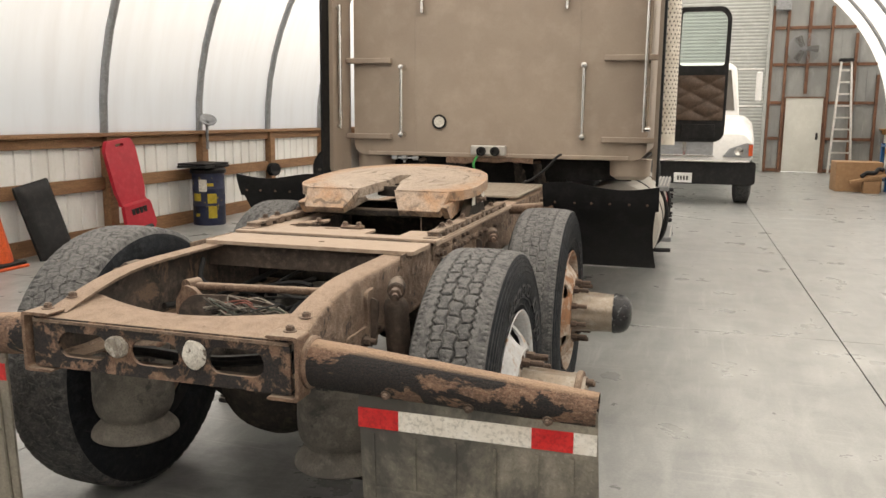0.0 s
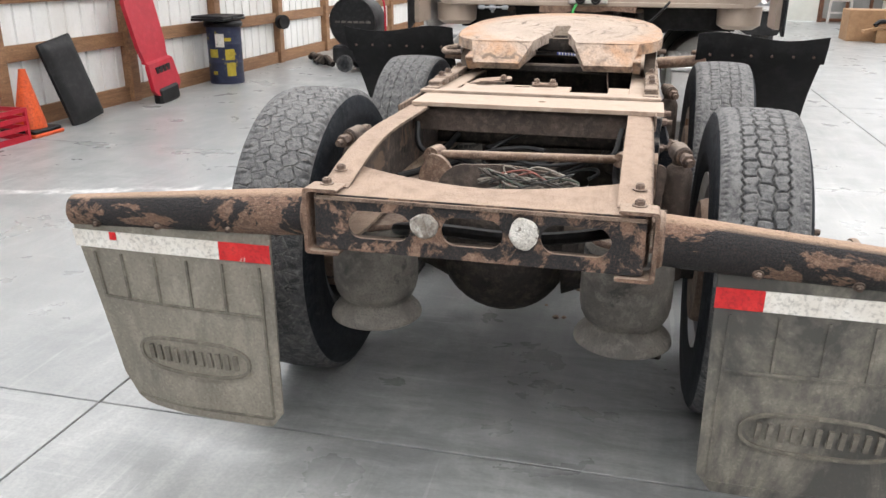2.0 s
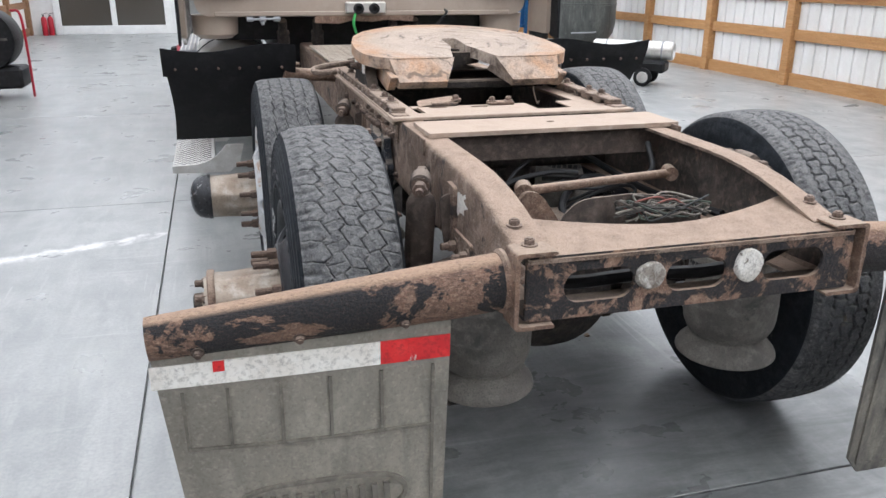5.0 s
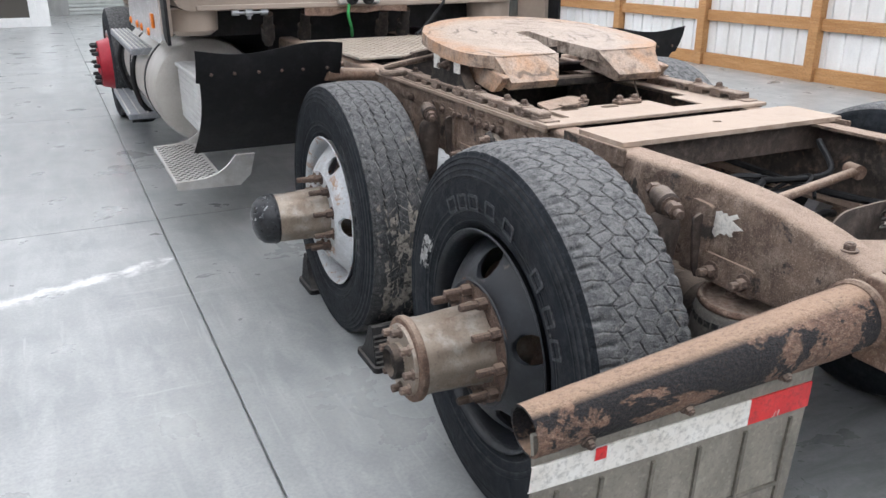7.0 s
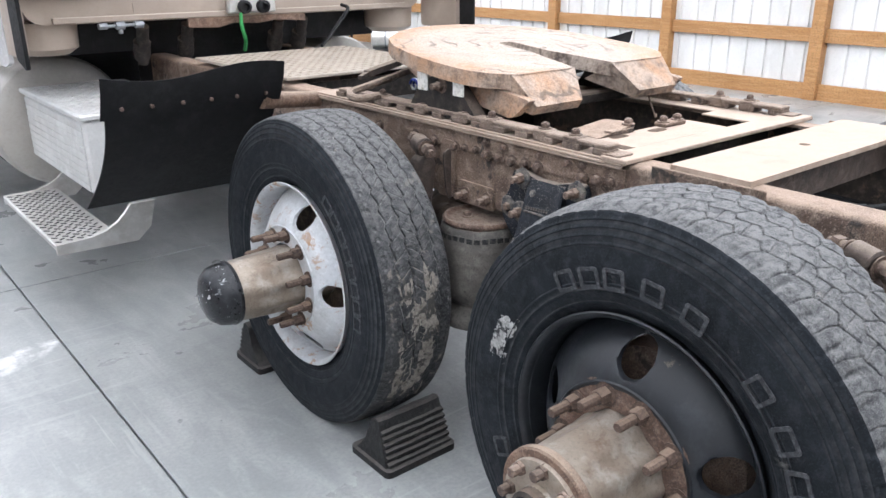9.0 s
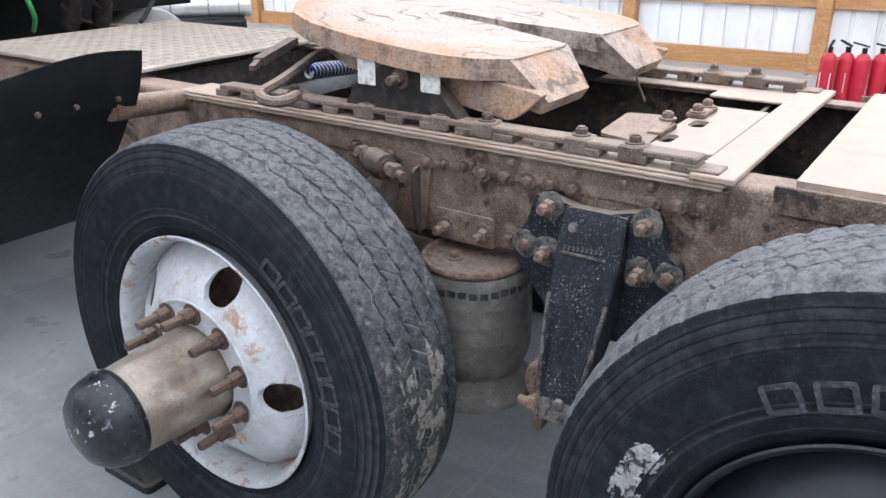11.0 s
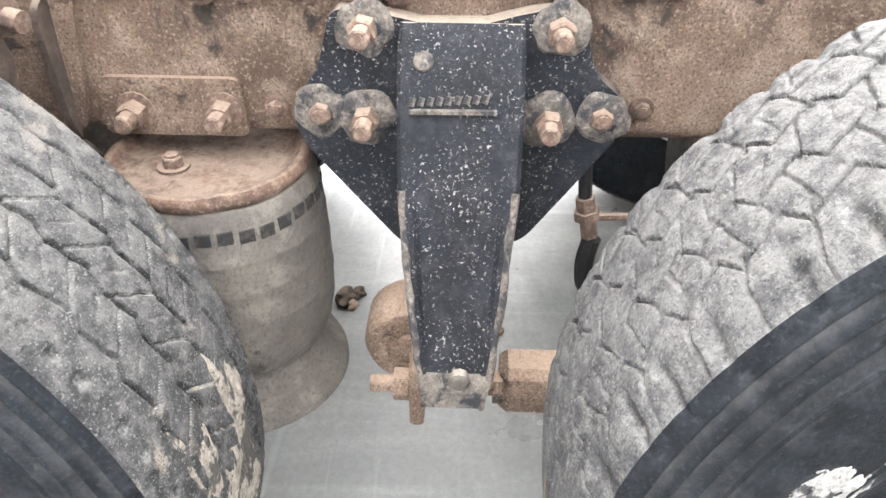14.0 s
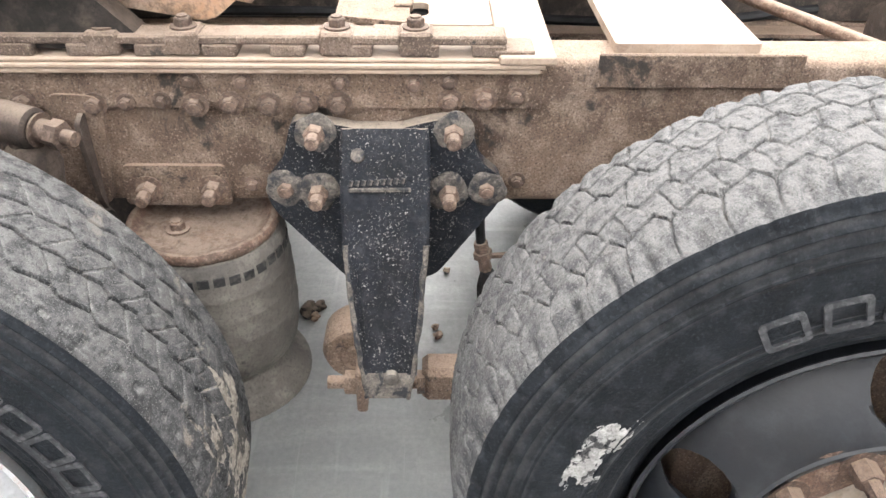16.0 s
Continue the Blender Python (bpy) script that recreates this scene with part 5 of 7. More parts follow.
for pts, r in (([(-0.36, 0.75, 0.93), (-0.33, 0.70, 0.85), (-0.22, 0.80, 0.80), (-0.1, 0.9, 0.72)], 0.010), ([(0.33, 0.80, 0.93), (0.30, 0.72, 0.85), (0.18, 0.80, 0.82), (0.05, 1.0, 0.78)], 0.010), ([(-0.26, 0.30, 0.70), (-0.24, 0.12, 0.755), (-0.1, 0.08, 0.775), (0.1, 0.07, 0.772), (0.24, 0.08, 0.785), (0.36, 0.12, 0.80)], 0.017), ([(-0.36, 0.5, 0.8), (-0.32, 0.8, 0.78), (-0.33, 1.6, 0.8), (-0.3, 3, 0.8)], 0.012), ([(0.36, 0.4, 0.8), (0.32, 0.8, 0.78), (0.33, 1.6, 0.8), (0.3, 3, 0.8)], 0.012), ([(-0.2, 1.2, 0.75), (0, 1.4, 0.8), (0.2, 1.8, 0.78), (0.1, 2.5, 0.8)], 0.012), ([(-0.36, 1.215, 0.76), (-0.43, 1.232, 0.72), (-0.445, 1.230, 0.665)], 0.008), ([(-0.445, 1.217, 0.615), (-0.445, 1.222, 0.575), (-0.44, 1.21, 0.53), (-0.42, 1.15, 0.48), (-0.38, 1.05, 0.46)], 0.012)):
    bm = bmesh.new()
    tube_along(bm, pts, r, 8)
    part("air_hose", bm, M_BLACK, tractor)
bm = bmesh.new()
lathe(bm, (-0.445, 1.231, 0.672), (0, -0.2, -1), [(0, 0), (0, 0.012), (0.018, 0.012), (0.018, 0.016), (0.03, 0.016), (0.03, 0.010), (0.055, 0.011), (0.06, 0)], 6)
rod(bm, (-0.446, 1.225, 0.645), (-0.43, 1.13, 0.640), 0.005, seg=8)
part("hose_fitting", bm, M_BOLT, tractor, "brass hose fitting under the rail")
# unseen tank added between the rails to keep light from the underside
for y0, r, z in ((2.62, 0.10, 0.82),):
    bm = bmesh.new()
    lathe(bm, (-0.33, y0, z), (1, 0, 0), [(0, 0), (0.004, r * 0.5), (0.02, r * 0.9), (0.04, r), (0.62, r), (0.64, r * 0.9), (0.656, r * 0.5), (0.66, 0)], 28)
    part("air_tank", bm, M_BLACK, tractor)
random.seed(12)
for k in range(6):
    cx, cy, r = random.uniform(-0.12, 0.2), random.uniform(0.72, 0.9), random.uniform(0.10, 0.2)
    z, a0 = random.uniform(0.78, 0.88), random.uniform(0, 6.28)
    pts = [(cx + r * 1.2 * math.cos(a0 + 0.45 * i), cy + 0.5 * r * math.sin(a0 + 0.45 * i), z + 0.03 * math.sin(a0 + 0.8 * i) - 0.012 * i) for i in range(9)]
    bm = bmesh.new()
    tube_along(bm, pts, random.choice((0.006, 0.009, 0.013)), 8)
    part("air_hose", bm, M_BLACK, tractor)
for y in (1.25, 2.3, 2.9):
    bm = bmesh.new()
    box(bm, -0.415, 0.415, y, y + 0.01, 0.76, 0.965)
    box(bm, -0.415, 0.415, y, y + 0.07, 0.76, 0.77)
    part("frame_crossmember", bm, M_DARK, tractor)


# ---------------------------------------------------------------- wheels
def tyre_mesh(name, kind, NU=1800, NV=123, deep=1.0):
    drive, closed = kind == "drive", kind == "closed"
    R, W = (0.519 if kind == "drive" else 0.5115), 0.112
    pitch = 2 * math.pi * R / 58
    vs = np.linspace(-W, W, NV)
    us = np.arange(NU) / NU * 2 * math.pi * R
    V, U = np.meshgrid(vs, us)
    rng = np.random.RandomState(3 if drive else 8)
    wave = lambda q: np.clip(0.85 * np.arcsin(np.sin(2 * math.pi * q)), -1, 1)

    def step(q):
        """A long slope and a short return, once a block."""
        q = q - np.floor(q)
        return np.where(q < 0.74, 2 * q / 0.74 - 1, 1 - 2 * (q - 0.74) / 0.26)

    def field(nu, nv):
        """Smooth random lumps that close round the tyre."""
        g = rng.rand(nu, nv)
        iu = np.linspace(0, nu, NU, endpoint=False)
        iv = np.linspace(0, nv - 1.001, NV)
        a, b = np.floor(iu).astype(int), np.floor(iv).astype(int)
        fu, fv = (iu - a)[:, None], (iv - b)[None, :]
        fu, fv = fu * fu * (3 - 2 * fu), fv * fv * (3 - 2 * fv)
        g00, g10 = g[a][:, b], g[(a + 1) % nu][:, b]
        g01, g11 = g[a][:, b + 1], g[(a + 1) % nu][:, b + 1]
        return (g00 * (1 - fu) + g10 * fu) * (1 - fv) + (g01 * (1 - fu) + g11 * fu) * fv

    def groove(dist, w, depth):
        return depth * np.exp(-(dist / w) ** 4)
    worn = 0.45 + 0.75 * field(40, 6)
    depth = np.zeros_like(V)
    if drive:
        lines, amp, gw, gd = (-0.070, -0.025, 0.025, 0.070), 0.0100, 0.0019, 0.0085
    elif closed:
        lines, amp, gw, gd = (-0.061, -0.021, 0.021, 0.061), 0.0042 * deep + 0.0006, 0.0028, 0.013 * deep
    else:
        lines, amp, gw, gd = (-0.068, -0.023, 0.023, 0.068), 0.0042, 0.0021, 0.0095
    ripple = 0.0016 * (field(420, 20) - 0.5)
    for k, c in enumerate(lines):
        if closed and k in (0, 3):
            zig = 0.0035 * wave(2 * U / pitch)
        else:
            zig = amp * (wave(U / pitch + 0.5 * k) if closed else step(U / pitch + (0.45 * k if drive else 0.1 * k)))
        depth = np.maximum(depth, worn * groove(V - c - zig - ripple, gw, gd))
    edges = (-0.2, *lines, 0.2)
    for j in range(5):
        lo, hi = edges[j], edges[j + 1]
        inside = (V > lo) & (V < hi)
        ph = (U + (0.25 if drive else 0.12 if closed else 0.75) * V * (1 if j % 2 else -1) + 2 * ripple) / pitch + 0.5 * j
        d = (ph - np.floor(ph + 0.5)) * pitch
        if drive:
            g = groove(d, 0.0014, 0.0042 if 0 < j < 4 else 0.0052)
        elif closed:
            g = groove(d, 0.0029, 0.010 * deep) if 0 < j < 4 else 0.0 * d
        else:
            g = groove(d, 0.0016, 0.0034 if 0 < j < 4 else 0.0)
        depth = np.where(inside, np.maximum(depth, worn * g), depth)
        # short sipes half-way between the cross grooves
        d2 = (ph + 0.5 - np.floor(ph + 1.0)) * pitch
        mid = (lo + hi) / 2 if 0 < j < 4 else 9.0
        depth = np.where(np.abs(V - mid) < 0.011, np.maximum(depth, groove(d2, 0.0018, 0.0014)), depth)
    # worn shoulders: scalloped lugs on the drive tyre, small pockets on the ribbed one
    if drive:
        ph = U / pitch + 0.14 * np.sin(U * 31)
        d = (ph - np.floor(ph + 0.5)) * pitch
        nd = np.clip((np.abs(V) - 0.078) / 0.030, 0, 1) ** 1.2
        depth = np.maximum(depth, nd * 0.008 * (0.5 + 0.5 * np.cos(2 * math.pi * ph)) ** 5 * (0.6 + 0.6 * field(58, 2)))
    elif closed:
        ph = 3 * U / pitch
        d = (ph - np.floor(ph + 0.5)) * pitch / 3
        depth = np.maximum(depth, 0.004 * np.exp(-(d / 0.004) ** 2 - ((np.abs(V) - 0.106) / 0.006) ** 2))
    else:
        ph = U / (pitch / 2)
        d = (ph - np.floor(ph + 0.5)) * pitch / 2
        pocket = np.exp(-(d / 0.0065) ** 4 - ((np.abs(V) - 0.101) / 0.005) ** 4)
        depth = np.maximum(depth, pocket * 0.0035 * (0.3 + field(116, 2)))
    crown = 0.0075 * (V / W) ** 2 + 0.004 * np.clip((np.abs(V) - 0.10) / 0.012, 0, 1) ** 2
    rad = R - crown - depth - (0.0010 if drive else 0.0006) * field(150, 14) - (0.0013 if drive else 0.0006) * field(600, 50)
    ring = lambda x, r: [(x, r + 0.003), (x + 0.0018, r + 0.0018), (x + 0.0020, r), (x + 0.0002, r - 0.0016)]
    side = [(0.1165, 0.5005), (0.1195, 0.4955), (0.121, 0.4905), *ring(0.1235, 0.484), (0.128, 0.476), *ring(0.1292, 0.470), (0.1330, 0.461), *ring(0.1336, 0.455), (0.1362, 0.445), *ring(0.1362, 0.438), (0.1380, 0.430), (0.1388, 0.420), (0.1388, 0.405), (0.137, 0.385), (0.1350, 0.366), *ring(0.1338, 0.360), (0.1322, 0.352), *ring(0.1300, 0.344), (0.128, 0.337), (0.1275, 0.327), *ring(0.1225, 0.319), (0.118, 0.308), (0.110, 0.300), (0.100, 0.290)]
    prof_l = [(-x - (0.014 if drive else 0.0), r) for x, r in side[::-3]]
    X = np.concatenate([np.tile([p[0] for p in prof_l], (NU, 1)), V - 0.016 if drive else V, np.tile([p[0] for p in side], (NU, 1))], 1)
    Rr = np.concatenate([np.tile([p[1] for p in prof_l], (NU, 1)), rad, np.tile([p[1] for p in side], (NU, 1))], 1)
    if drive:
        ph = us / pitch + 0.14 * np.sin(us * 31)
        notch = np.exp(-((ph - np.floor(ph + 0.5)) * pitch / 0.0052) ** 4)[:, None] * (0.7 + 0.6 * rng.rand(58))[(np.floor(ph + 0.5) % 58).astype(int)][:, None]
        k0 = X.shape[1] - len(side)
        fade = np.array([1.0, 0.8, 0.55, 0.3])[None, :]
        X[:, k0:k0 + 4] -= 0.001 * notch * fade
        Rr[:, k0:k0 + 4] -= 0.0015 * notch * fade
    ang = (us / R)[:, None]
    co = np.stack([X, Rr * np.cos(ang), Rr * np.sin(ang)], -1)
    M = X.shape[1]
    idx = np.arange(NU * M).reshape(NU, M)
    nxt = np.roll(idx, -1, 0)
    quads = np.stack([idx[:, :-1], idx[:, 1:], nxt[:, 1:], nxt[:, :-1]], -1).reshape(-1, 4)
    me = bpy.data.meshes.new(name)
    me.from_pydata(co.reshape(-1, 3).tolist(), [], quads.tolist())
    me.materials.append(M_TYRE)
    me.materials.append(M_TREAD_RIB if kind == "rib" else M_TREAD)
    n = len(prof_l)
    col = np.tile(np.arange(M - 1), NU)
    which = ((col >= n - 1) & (col <= n + (NV - 1 if drive else NV))).astype(np.int32)
    me.polygons.foreach_set("material_index", which)
    me.polygons.foreach_set("use_smooth", np.ones(len(quads), dtype=bool))
    me.update()
    return me


def crust(name, mat, place, seed, nu=70, nv=50):
    """A dried patch that sinks into its support at a ragged edge."""
    bm = bmesh.new()
    rows = []
    for i in range(nu + 1):
        row = []
        for j in range(nv + 1):
            u, v = i / nu, j / nv
            p = Vector((u * 3.1, v * 3.1, seed))
            edge = min(1.0, 4.0 * min(u, 1 - u, v, 1 - v))
            h = edge * 1.0 + 0.9 * noise.noise(p * 2.2) + 0.5 * noise.noise(p * 7) - 0.45
            lump = 0.5 + 0.5 * noise.noise(p * 16)
            row.append((h, bm.verts.new(place(u, v, min(0.6, h) * 0.006 + 0.0022 * lump - 0.0022))))
        rows.append(row)
    for a, b in zip(rows, rows[1:]):
        for k in range(nv):
            q = (a[k], a[k + 1], b[k + 1], b[k])
            if max(h for h, _ in q) > 0:
                bm.faces.new([w for _, w in q])
    bmesh.ops.delete(bm, geom=[w for w in bm.verts if not w.link_faces], context="VERTS")
    return link_mesh(name, bm, mat, 180)


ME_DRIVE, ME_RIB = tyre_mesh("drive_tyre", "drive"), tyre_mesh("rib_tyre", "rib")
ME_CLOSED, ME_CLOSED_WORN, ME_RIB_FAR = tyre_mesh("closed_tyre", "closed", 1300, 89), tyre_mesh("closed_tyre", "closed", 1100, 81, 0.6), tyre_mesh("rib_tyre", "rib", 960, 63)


def rim_mesh(mat, deep):
    bm = bmesh.new()
    lathe(bm, (0, 0, 0), (1, 0, 0), [(0.110, 0.285), (0.122, 0.298), (0.128, 0.303), (0.131, 0.300), (0.128, 0.294), (0.118, 0.287), (0.085, 0.282), (0.04, 0.279), (0.02, 0.264), (-0.10, 0.262), (-0.12, 0.295), (-0.125, 0.295), (-0.11, 0.258), (0.03, 0.255)], 64)
    return link_mesh("rim", bm, mat)


def disc_mesh(mat, shift):
    """Wheel disc: flat mounting face, smoothly sloping wall with five hand holes."""
    bm = bmesh.new()
    fx = lambda r: shift + (0.0 if r < 0.166 else -0.045 * ((r - 0.166) / 0.07) ** 1.55)
    spots = [(0.220 * math.cos(a), 0.220 * math.sin(a)) for a in (radians(20 + 72 * k) for k in range(5))]
    hr, seg = 0.0385, 240
    radii = [0.112, 0.135, 0.155, 0.163] + [0.166 + 0.110 * i / 34 for i in range(35)]
    made = []
    for d in (0.0, -0.010):
        rings = [[bm.verts.new((d, r * math.cos(2 * math.pi * i / seg), r * math.sin(2 * math.pi * i / seg))) for i in range(seg)] for r in radii]
        for a, b in zip(rings, rings[1:]):
            for i in range(seg):
                q = (a[i], a[(i + 1) % seg], b[(i + 1) % seg], b[i])
                c = sum((v.co for v in q), Vector()) / 4
                if min(math.hypot(c.y - u, c.z - w) for u, w in spots) > hr:
                    bm.faces.new(q)
        for ring in rings:
            for v in ring:
                if not v.link_faces:
                    continue
                u, w = min(spots, key=lambda p: math.hypot(v.co.y - p[0], v.co.z - p[1]))
                k = math.hypot(v.co.y - u, v.co.z - w)
                if k < hr + 0.003:
                    v.co.y, v.co.z = u + (v.co.y - u) * hr / k, w + (v.co.z - w) * hr / k
                v.co.x = fx(math.hypot(v.co.y, v.co.z)) + d
    bmesh.ops.delete(bm, geom=[v for v in bm.verts if not v.link_faces], context="VERTS")
    # rolled edges of the hand holes
    for u, w in spots:
        edge = [[], [], []]
        for i in range(40):
            c, t = math.cos(2 * math.pi * i / 40), math.sin(2 * math.pi * i / 40)
            for lst, r, d in zip(edge, (hr + 0.004, hr - 0.001, hr - 0.001), (0.0006, 0.0, -0.012)):
                y, z = u + r * c, w + r * t
                lst.append(bm.verts.new((fx(math.hypot(y, z)) + d, y, z)))
        for a, b in zip(edge, edge[1:]):
            for i in range(40):
                bm.faces.new((a[i], a[(i + 1) % 40], b[(i + 1) % 40], b[i]))
    # collar round the mounting face
    lathe(bm, (shift - 0.001, 0, 0), (1, 0, 0), [(0, 0.158), (0.004, 0.162), (0.004, 0.168), (-0.003, 0.173)], 60)
    bmesh.ops.remove_doubles(bm, verts=bm.verts[:], dist=0.0022)
    return link_mesh("wheel_disc", bm, mat, 50)


def hub_mesh(rear):
    bm = bmesh.new()
    if rear:
        lathe(bm, (0, 0, 0), (1, 0, 0), [(-0.12, 0.108), (0.02, 0.108), (0.05, 0.104), (0.10, 0.102), (0.17, 0.100), (0.205, 0.103), (0.215, 0.103), (0.215, 0.094), (0.232, 0.092), (0.232, 0.046), (0.255, 0.043), (0.255, 0.030), (0.20, 0.026), (0.20, 0)], 80)
    else:
        lathe(bm, (0, 0, 0), (1, 0, 0), [(-0.12, 0.103), (0.02, 0.103), (0.05, 0.099), (0.10, 0.097), (0.15, 0.096), (0.205, 0.094), (0.22, 0.094), (0.22, 0)], 80)
    # cast flutes between the studs
    for v in bm.verts:
        r = math.hypot(v.co.y, v.co.z)
        if r > 0.085 and v.co.x < 0.18:
            g = 1 + 0.045 * math.cos(10 * math.atan2(v.co.z, v.co.y)) * min(1.0, (0.19 - v.co.x) / 0.1)
            v.co.y *= g
            v.co.z *= g
    return link_mesh("hub", bm, M_HUB)


def cap_mesh():
    bm = bmesh.new()
    lathe(bm, (0.212, 0, 0), (1, 0, 0), [(0, 0.09), (0.0, 0.099), (0.012, 0.101), (0.018, 0.097), (0.030, 0.097), (0.055, 0.090), (0.075, 0.072), (0.088, 0.042), (0.092, 0)], 40)
    return link_mesh("hub_cap", bm, M_CAP)


ME_HUB_R, ME_HUB_F, ME_CAP = hub_mesh(True), hub_mesh(False), cap_mesh()
bm = bmesh.new()
lathe(bm, (0, 0, 0), (1, 0, 0), [(0.203, 0.095), (0.201, 0.108), (0.206, 0.111), (0.219, 0.111), (0.223, 0.107), (0.223, 0.09)], 48)
ME_FLANGE = link_mesh("hub_flange", bm, M_RUST)
bm = bmesh.new()
lathe(bm, (0, 0, 0), (1, 0, 0), [(0.233, 0.030), (0.240, 0.045), (0.262, 0.044), (0.266, 0.036), (0.250, 0.026), (0.250, 0)], 32)
ME_AXEND = link_mesh("axle_end", bm, M_DARK)
bm = bmesh.new()
lathe(bm, (0.1505, 0, 0), (1, 0, 0), [(0, 0.108), (0.0006, 0.118), (0.0012, 0.145), (0.0004, 0.158), (-0.002, 0.172)], 72)
for v in bm.verts:
    q = 1 + 0.06 * noise.noise(v.co * 22)
    v.co.y *= q
    v.co.z *= q
ME_GRIME = link_mesh("rust_ring", bm, M_BEAD, 60)
ME_RIMS = {k: rim_mesh(m, 0) for k, m in (("white", M_RIM_WHITE), ("black", M_RIM_BLACK), ("tan", M_RIM_TAN))}
ME_DISCS = {k: disc_mesh(m, sh) for k, m, sh in (("white", M_RIM_WHITE, 0.152), ("black", M_RIM_BLACK, 0.150), ("tan", M_RIM_TAN, 0.152))}
bm = bmesh.new()
plate(bm, [roundrect(-0.025, 0.025, -0.022, 0.022, 0.006, 3), roundrect(-0.0175, 0.0175, -0.0145, 0.0145, 0.004, 3)[::-1]], lambda u, v, d: (0.0030 - d, u, v), 0.006)
ME_LETTER = link_mesh("raised_bar", bm, grime("scuffed_raised_rubber", (0.045, 0.047, 0.052), (0.018, 0.02, 0.024), (0.13, 0.13, 0.135), scale=30, fine=200, bump=0.001), 0)
ME_MUD = crust("dried_mud", M_MUD, lambda u, v, h: (0.094 - 0.165 * v, (0.5094 + h - 0.006 * max(0.0, (0.094 - 0.165 * v) / 0.1) ** 2) * math.cos(radians(20 - 64 * u)), (0.5094 + h - 0.006 * max(0.0, (0.094 - 0.165 * v) / 0.1) ** 2) * math.sin(radians(20 - 64 * u))), 2.0, 170, 80)
ME_SCUFF = crust("chalk_scuff", M_CHALK, lambda u, v, h: (0.1335 + 0.004 * math.sin(3.14 * v) + 0.45 * h, (0.352 + 0.085 * v) * math.cos(radians(147 + 22 * u)), (0.352 + 0.085 * v) * math.sin(radians(147 + 22 * u))), 5.0, 130, 80)
LETTERS = {True: [27.5, 17.5, 8.0, -5.5, -19.5, -43.5, -57.0, -68.5, 113], False: [-40 - 7.9 * i for i in range(8)]}

for s in (-1, 1):
    for y, rear in zip(AXY, (True, False)):
        style = {(-1, True): "black", (-1, False): "white", (1, True): "white", (1, False): "tan"}[(s, rear)]
        spin = radians(-2 if rear else -22)
        wheel = new("wheel")
        wheel.parent = tractor
        wheel.matrix_local = Matrix.Translation((s * 0.738, y, AXZ + (0.004 if rear and s < 0 else -0.014 if s < 0 else 0))) @ (Matrix.Rotation(math.pi, 4, "Z") if s < 0 else Matrix.Identity(4)) @ Matrix.Rotation(spin, 4, "X")
        tagged(wheel, {"black": "worn drive tyre on a black steel wheel", "white": "worn tyre on a white painted steel wheel", "tan": "worn tyre on a rust-streaked steel wheel"}[style])
        one = Matrix.Identity(4)
        piece("tyre", (ME_DRIVE if rear else ME_RIB) if s < 0 else (ME_CLOSED if rear else ME_CLOSED_WORN), wheel, one)
        for q in LETTERS[rear]:
            piece("raised_bar", ME_LETTER, wheel, Matrix.Rotation(radians(q) - spin, 4, "X") @ Matrix.Translation((0.1362, 0, 0.372 if rear else 0.380)) @ Matrix.Rotation(radians(3.6), 4, 'Y'))
        if s < 0:
            unspin = Matrix.Rotation(-spin, 4, "X")
            if rear:
                piece("chalk_scuff", ME_SCUFF, wheel, unspin)
            else:
                piece("dried_mud", ME_MUD, wheel, unspin)
        piece("rim", ME_RIMS[style], wheel, one)
        piece("wheel_disc", ME_DISCS[style], wheel, one)
        sh = 0.150 if style == "black" else 0.152
        piece("hub", ME_HUB_R if rear else ME_HUB_F, wheel, Matrix.Translation((0.135, 0, 0)))
        if style == "black":
            piece("rust_ring", ME_GRIME, wheel, one)
        if not rear:
            piece("hub_cap", ME_CAP, wheel, Matrix.Translation((0.135, 0, 0)))
        else:
            piece("hub_flange", ME_FLANGE, wheel, Matrix.Translation((0.135, 0, 0)))
            piece("axle_end", ME_AXEND, wheel, Matrix.Translation((0.135, 0, 0)))
            for k in range(8):
                a = math.radians(45 * k)
                piece("axle_nut", ME_BOLT_L, wheel, facing((0.135 + 0.215, 0.078 * math.cos(a), 0.078 * math.sin(a)), (1, 0, 0)))
        for k in range(10):
            a = math.radians(36 * k)
            piece("stud", ME_STUD, wheel, facing((sh, 0.143 * math.cos(a), 0.143 * math.sin(a)), (1, 0, 0), 0.3 * k))

# ---------------------------------------------------------------- tractor, forward part
for s in (-1, 1):
    # rubber quarter guards behind the cab
    bm = bmesh.new()
    rows2 = []
    for k in (0.0, 0.008):
        g = []
        for j in range(13):
            t = j / 12
            z = 1.118 - 0.513 * t
            yy = 2.488 + 0.41 * t ** 1.5 + k
            row = []
            for i in range(15):
                a = i / 14
                xi, xo = 0.647, 1.252 - (0.0 if t < 0.2 else 0.016 * math.sin((t - 0.2) / 0.8 * math.pi))
                x = xi + (xo - xi) * a
                row.append(bm.verts.new((s * x, yy + 0.02 * math.sin(a * 3.1) * (1 - t), z + (0.018 * math.sin(a * 6.0 + 0.6) - 0.012) * (1 - t))))
            g.append(row)
        grid_mesh(bm, g)
        rows2.append(g)
    ra, rb = rim(rows2[0]), rim(rows2[1])
    for i in range(len(ra)):
        j = (i + 1) % len(ra)
        bm.faces.new((ra[i], ra[j], rb[j], rb[i]))
    guard = part("quarter_guard", bm, M_BLACKRUB, tractor, "black rubber quarter guard on a rusty bar")
    bm = bmesh.new()
    g2 = []
    for k in (-0.010, -0.003):
        for t in ((0.0, 0.09, 0.18, 0.27) if k < -0.005 else (0.27, 0.18, 0.09, 0.0)):
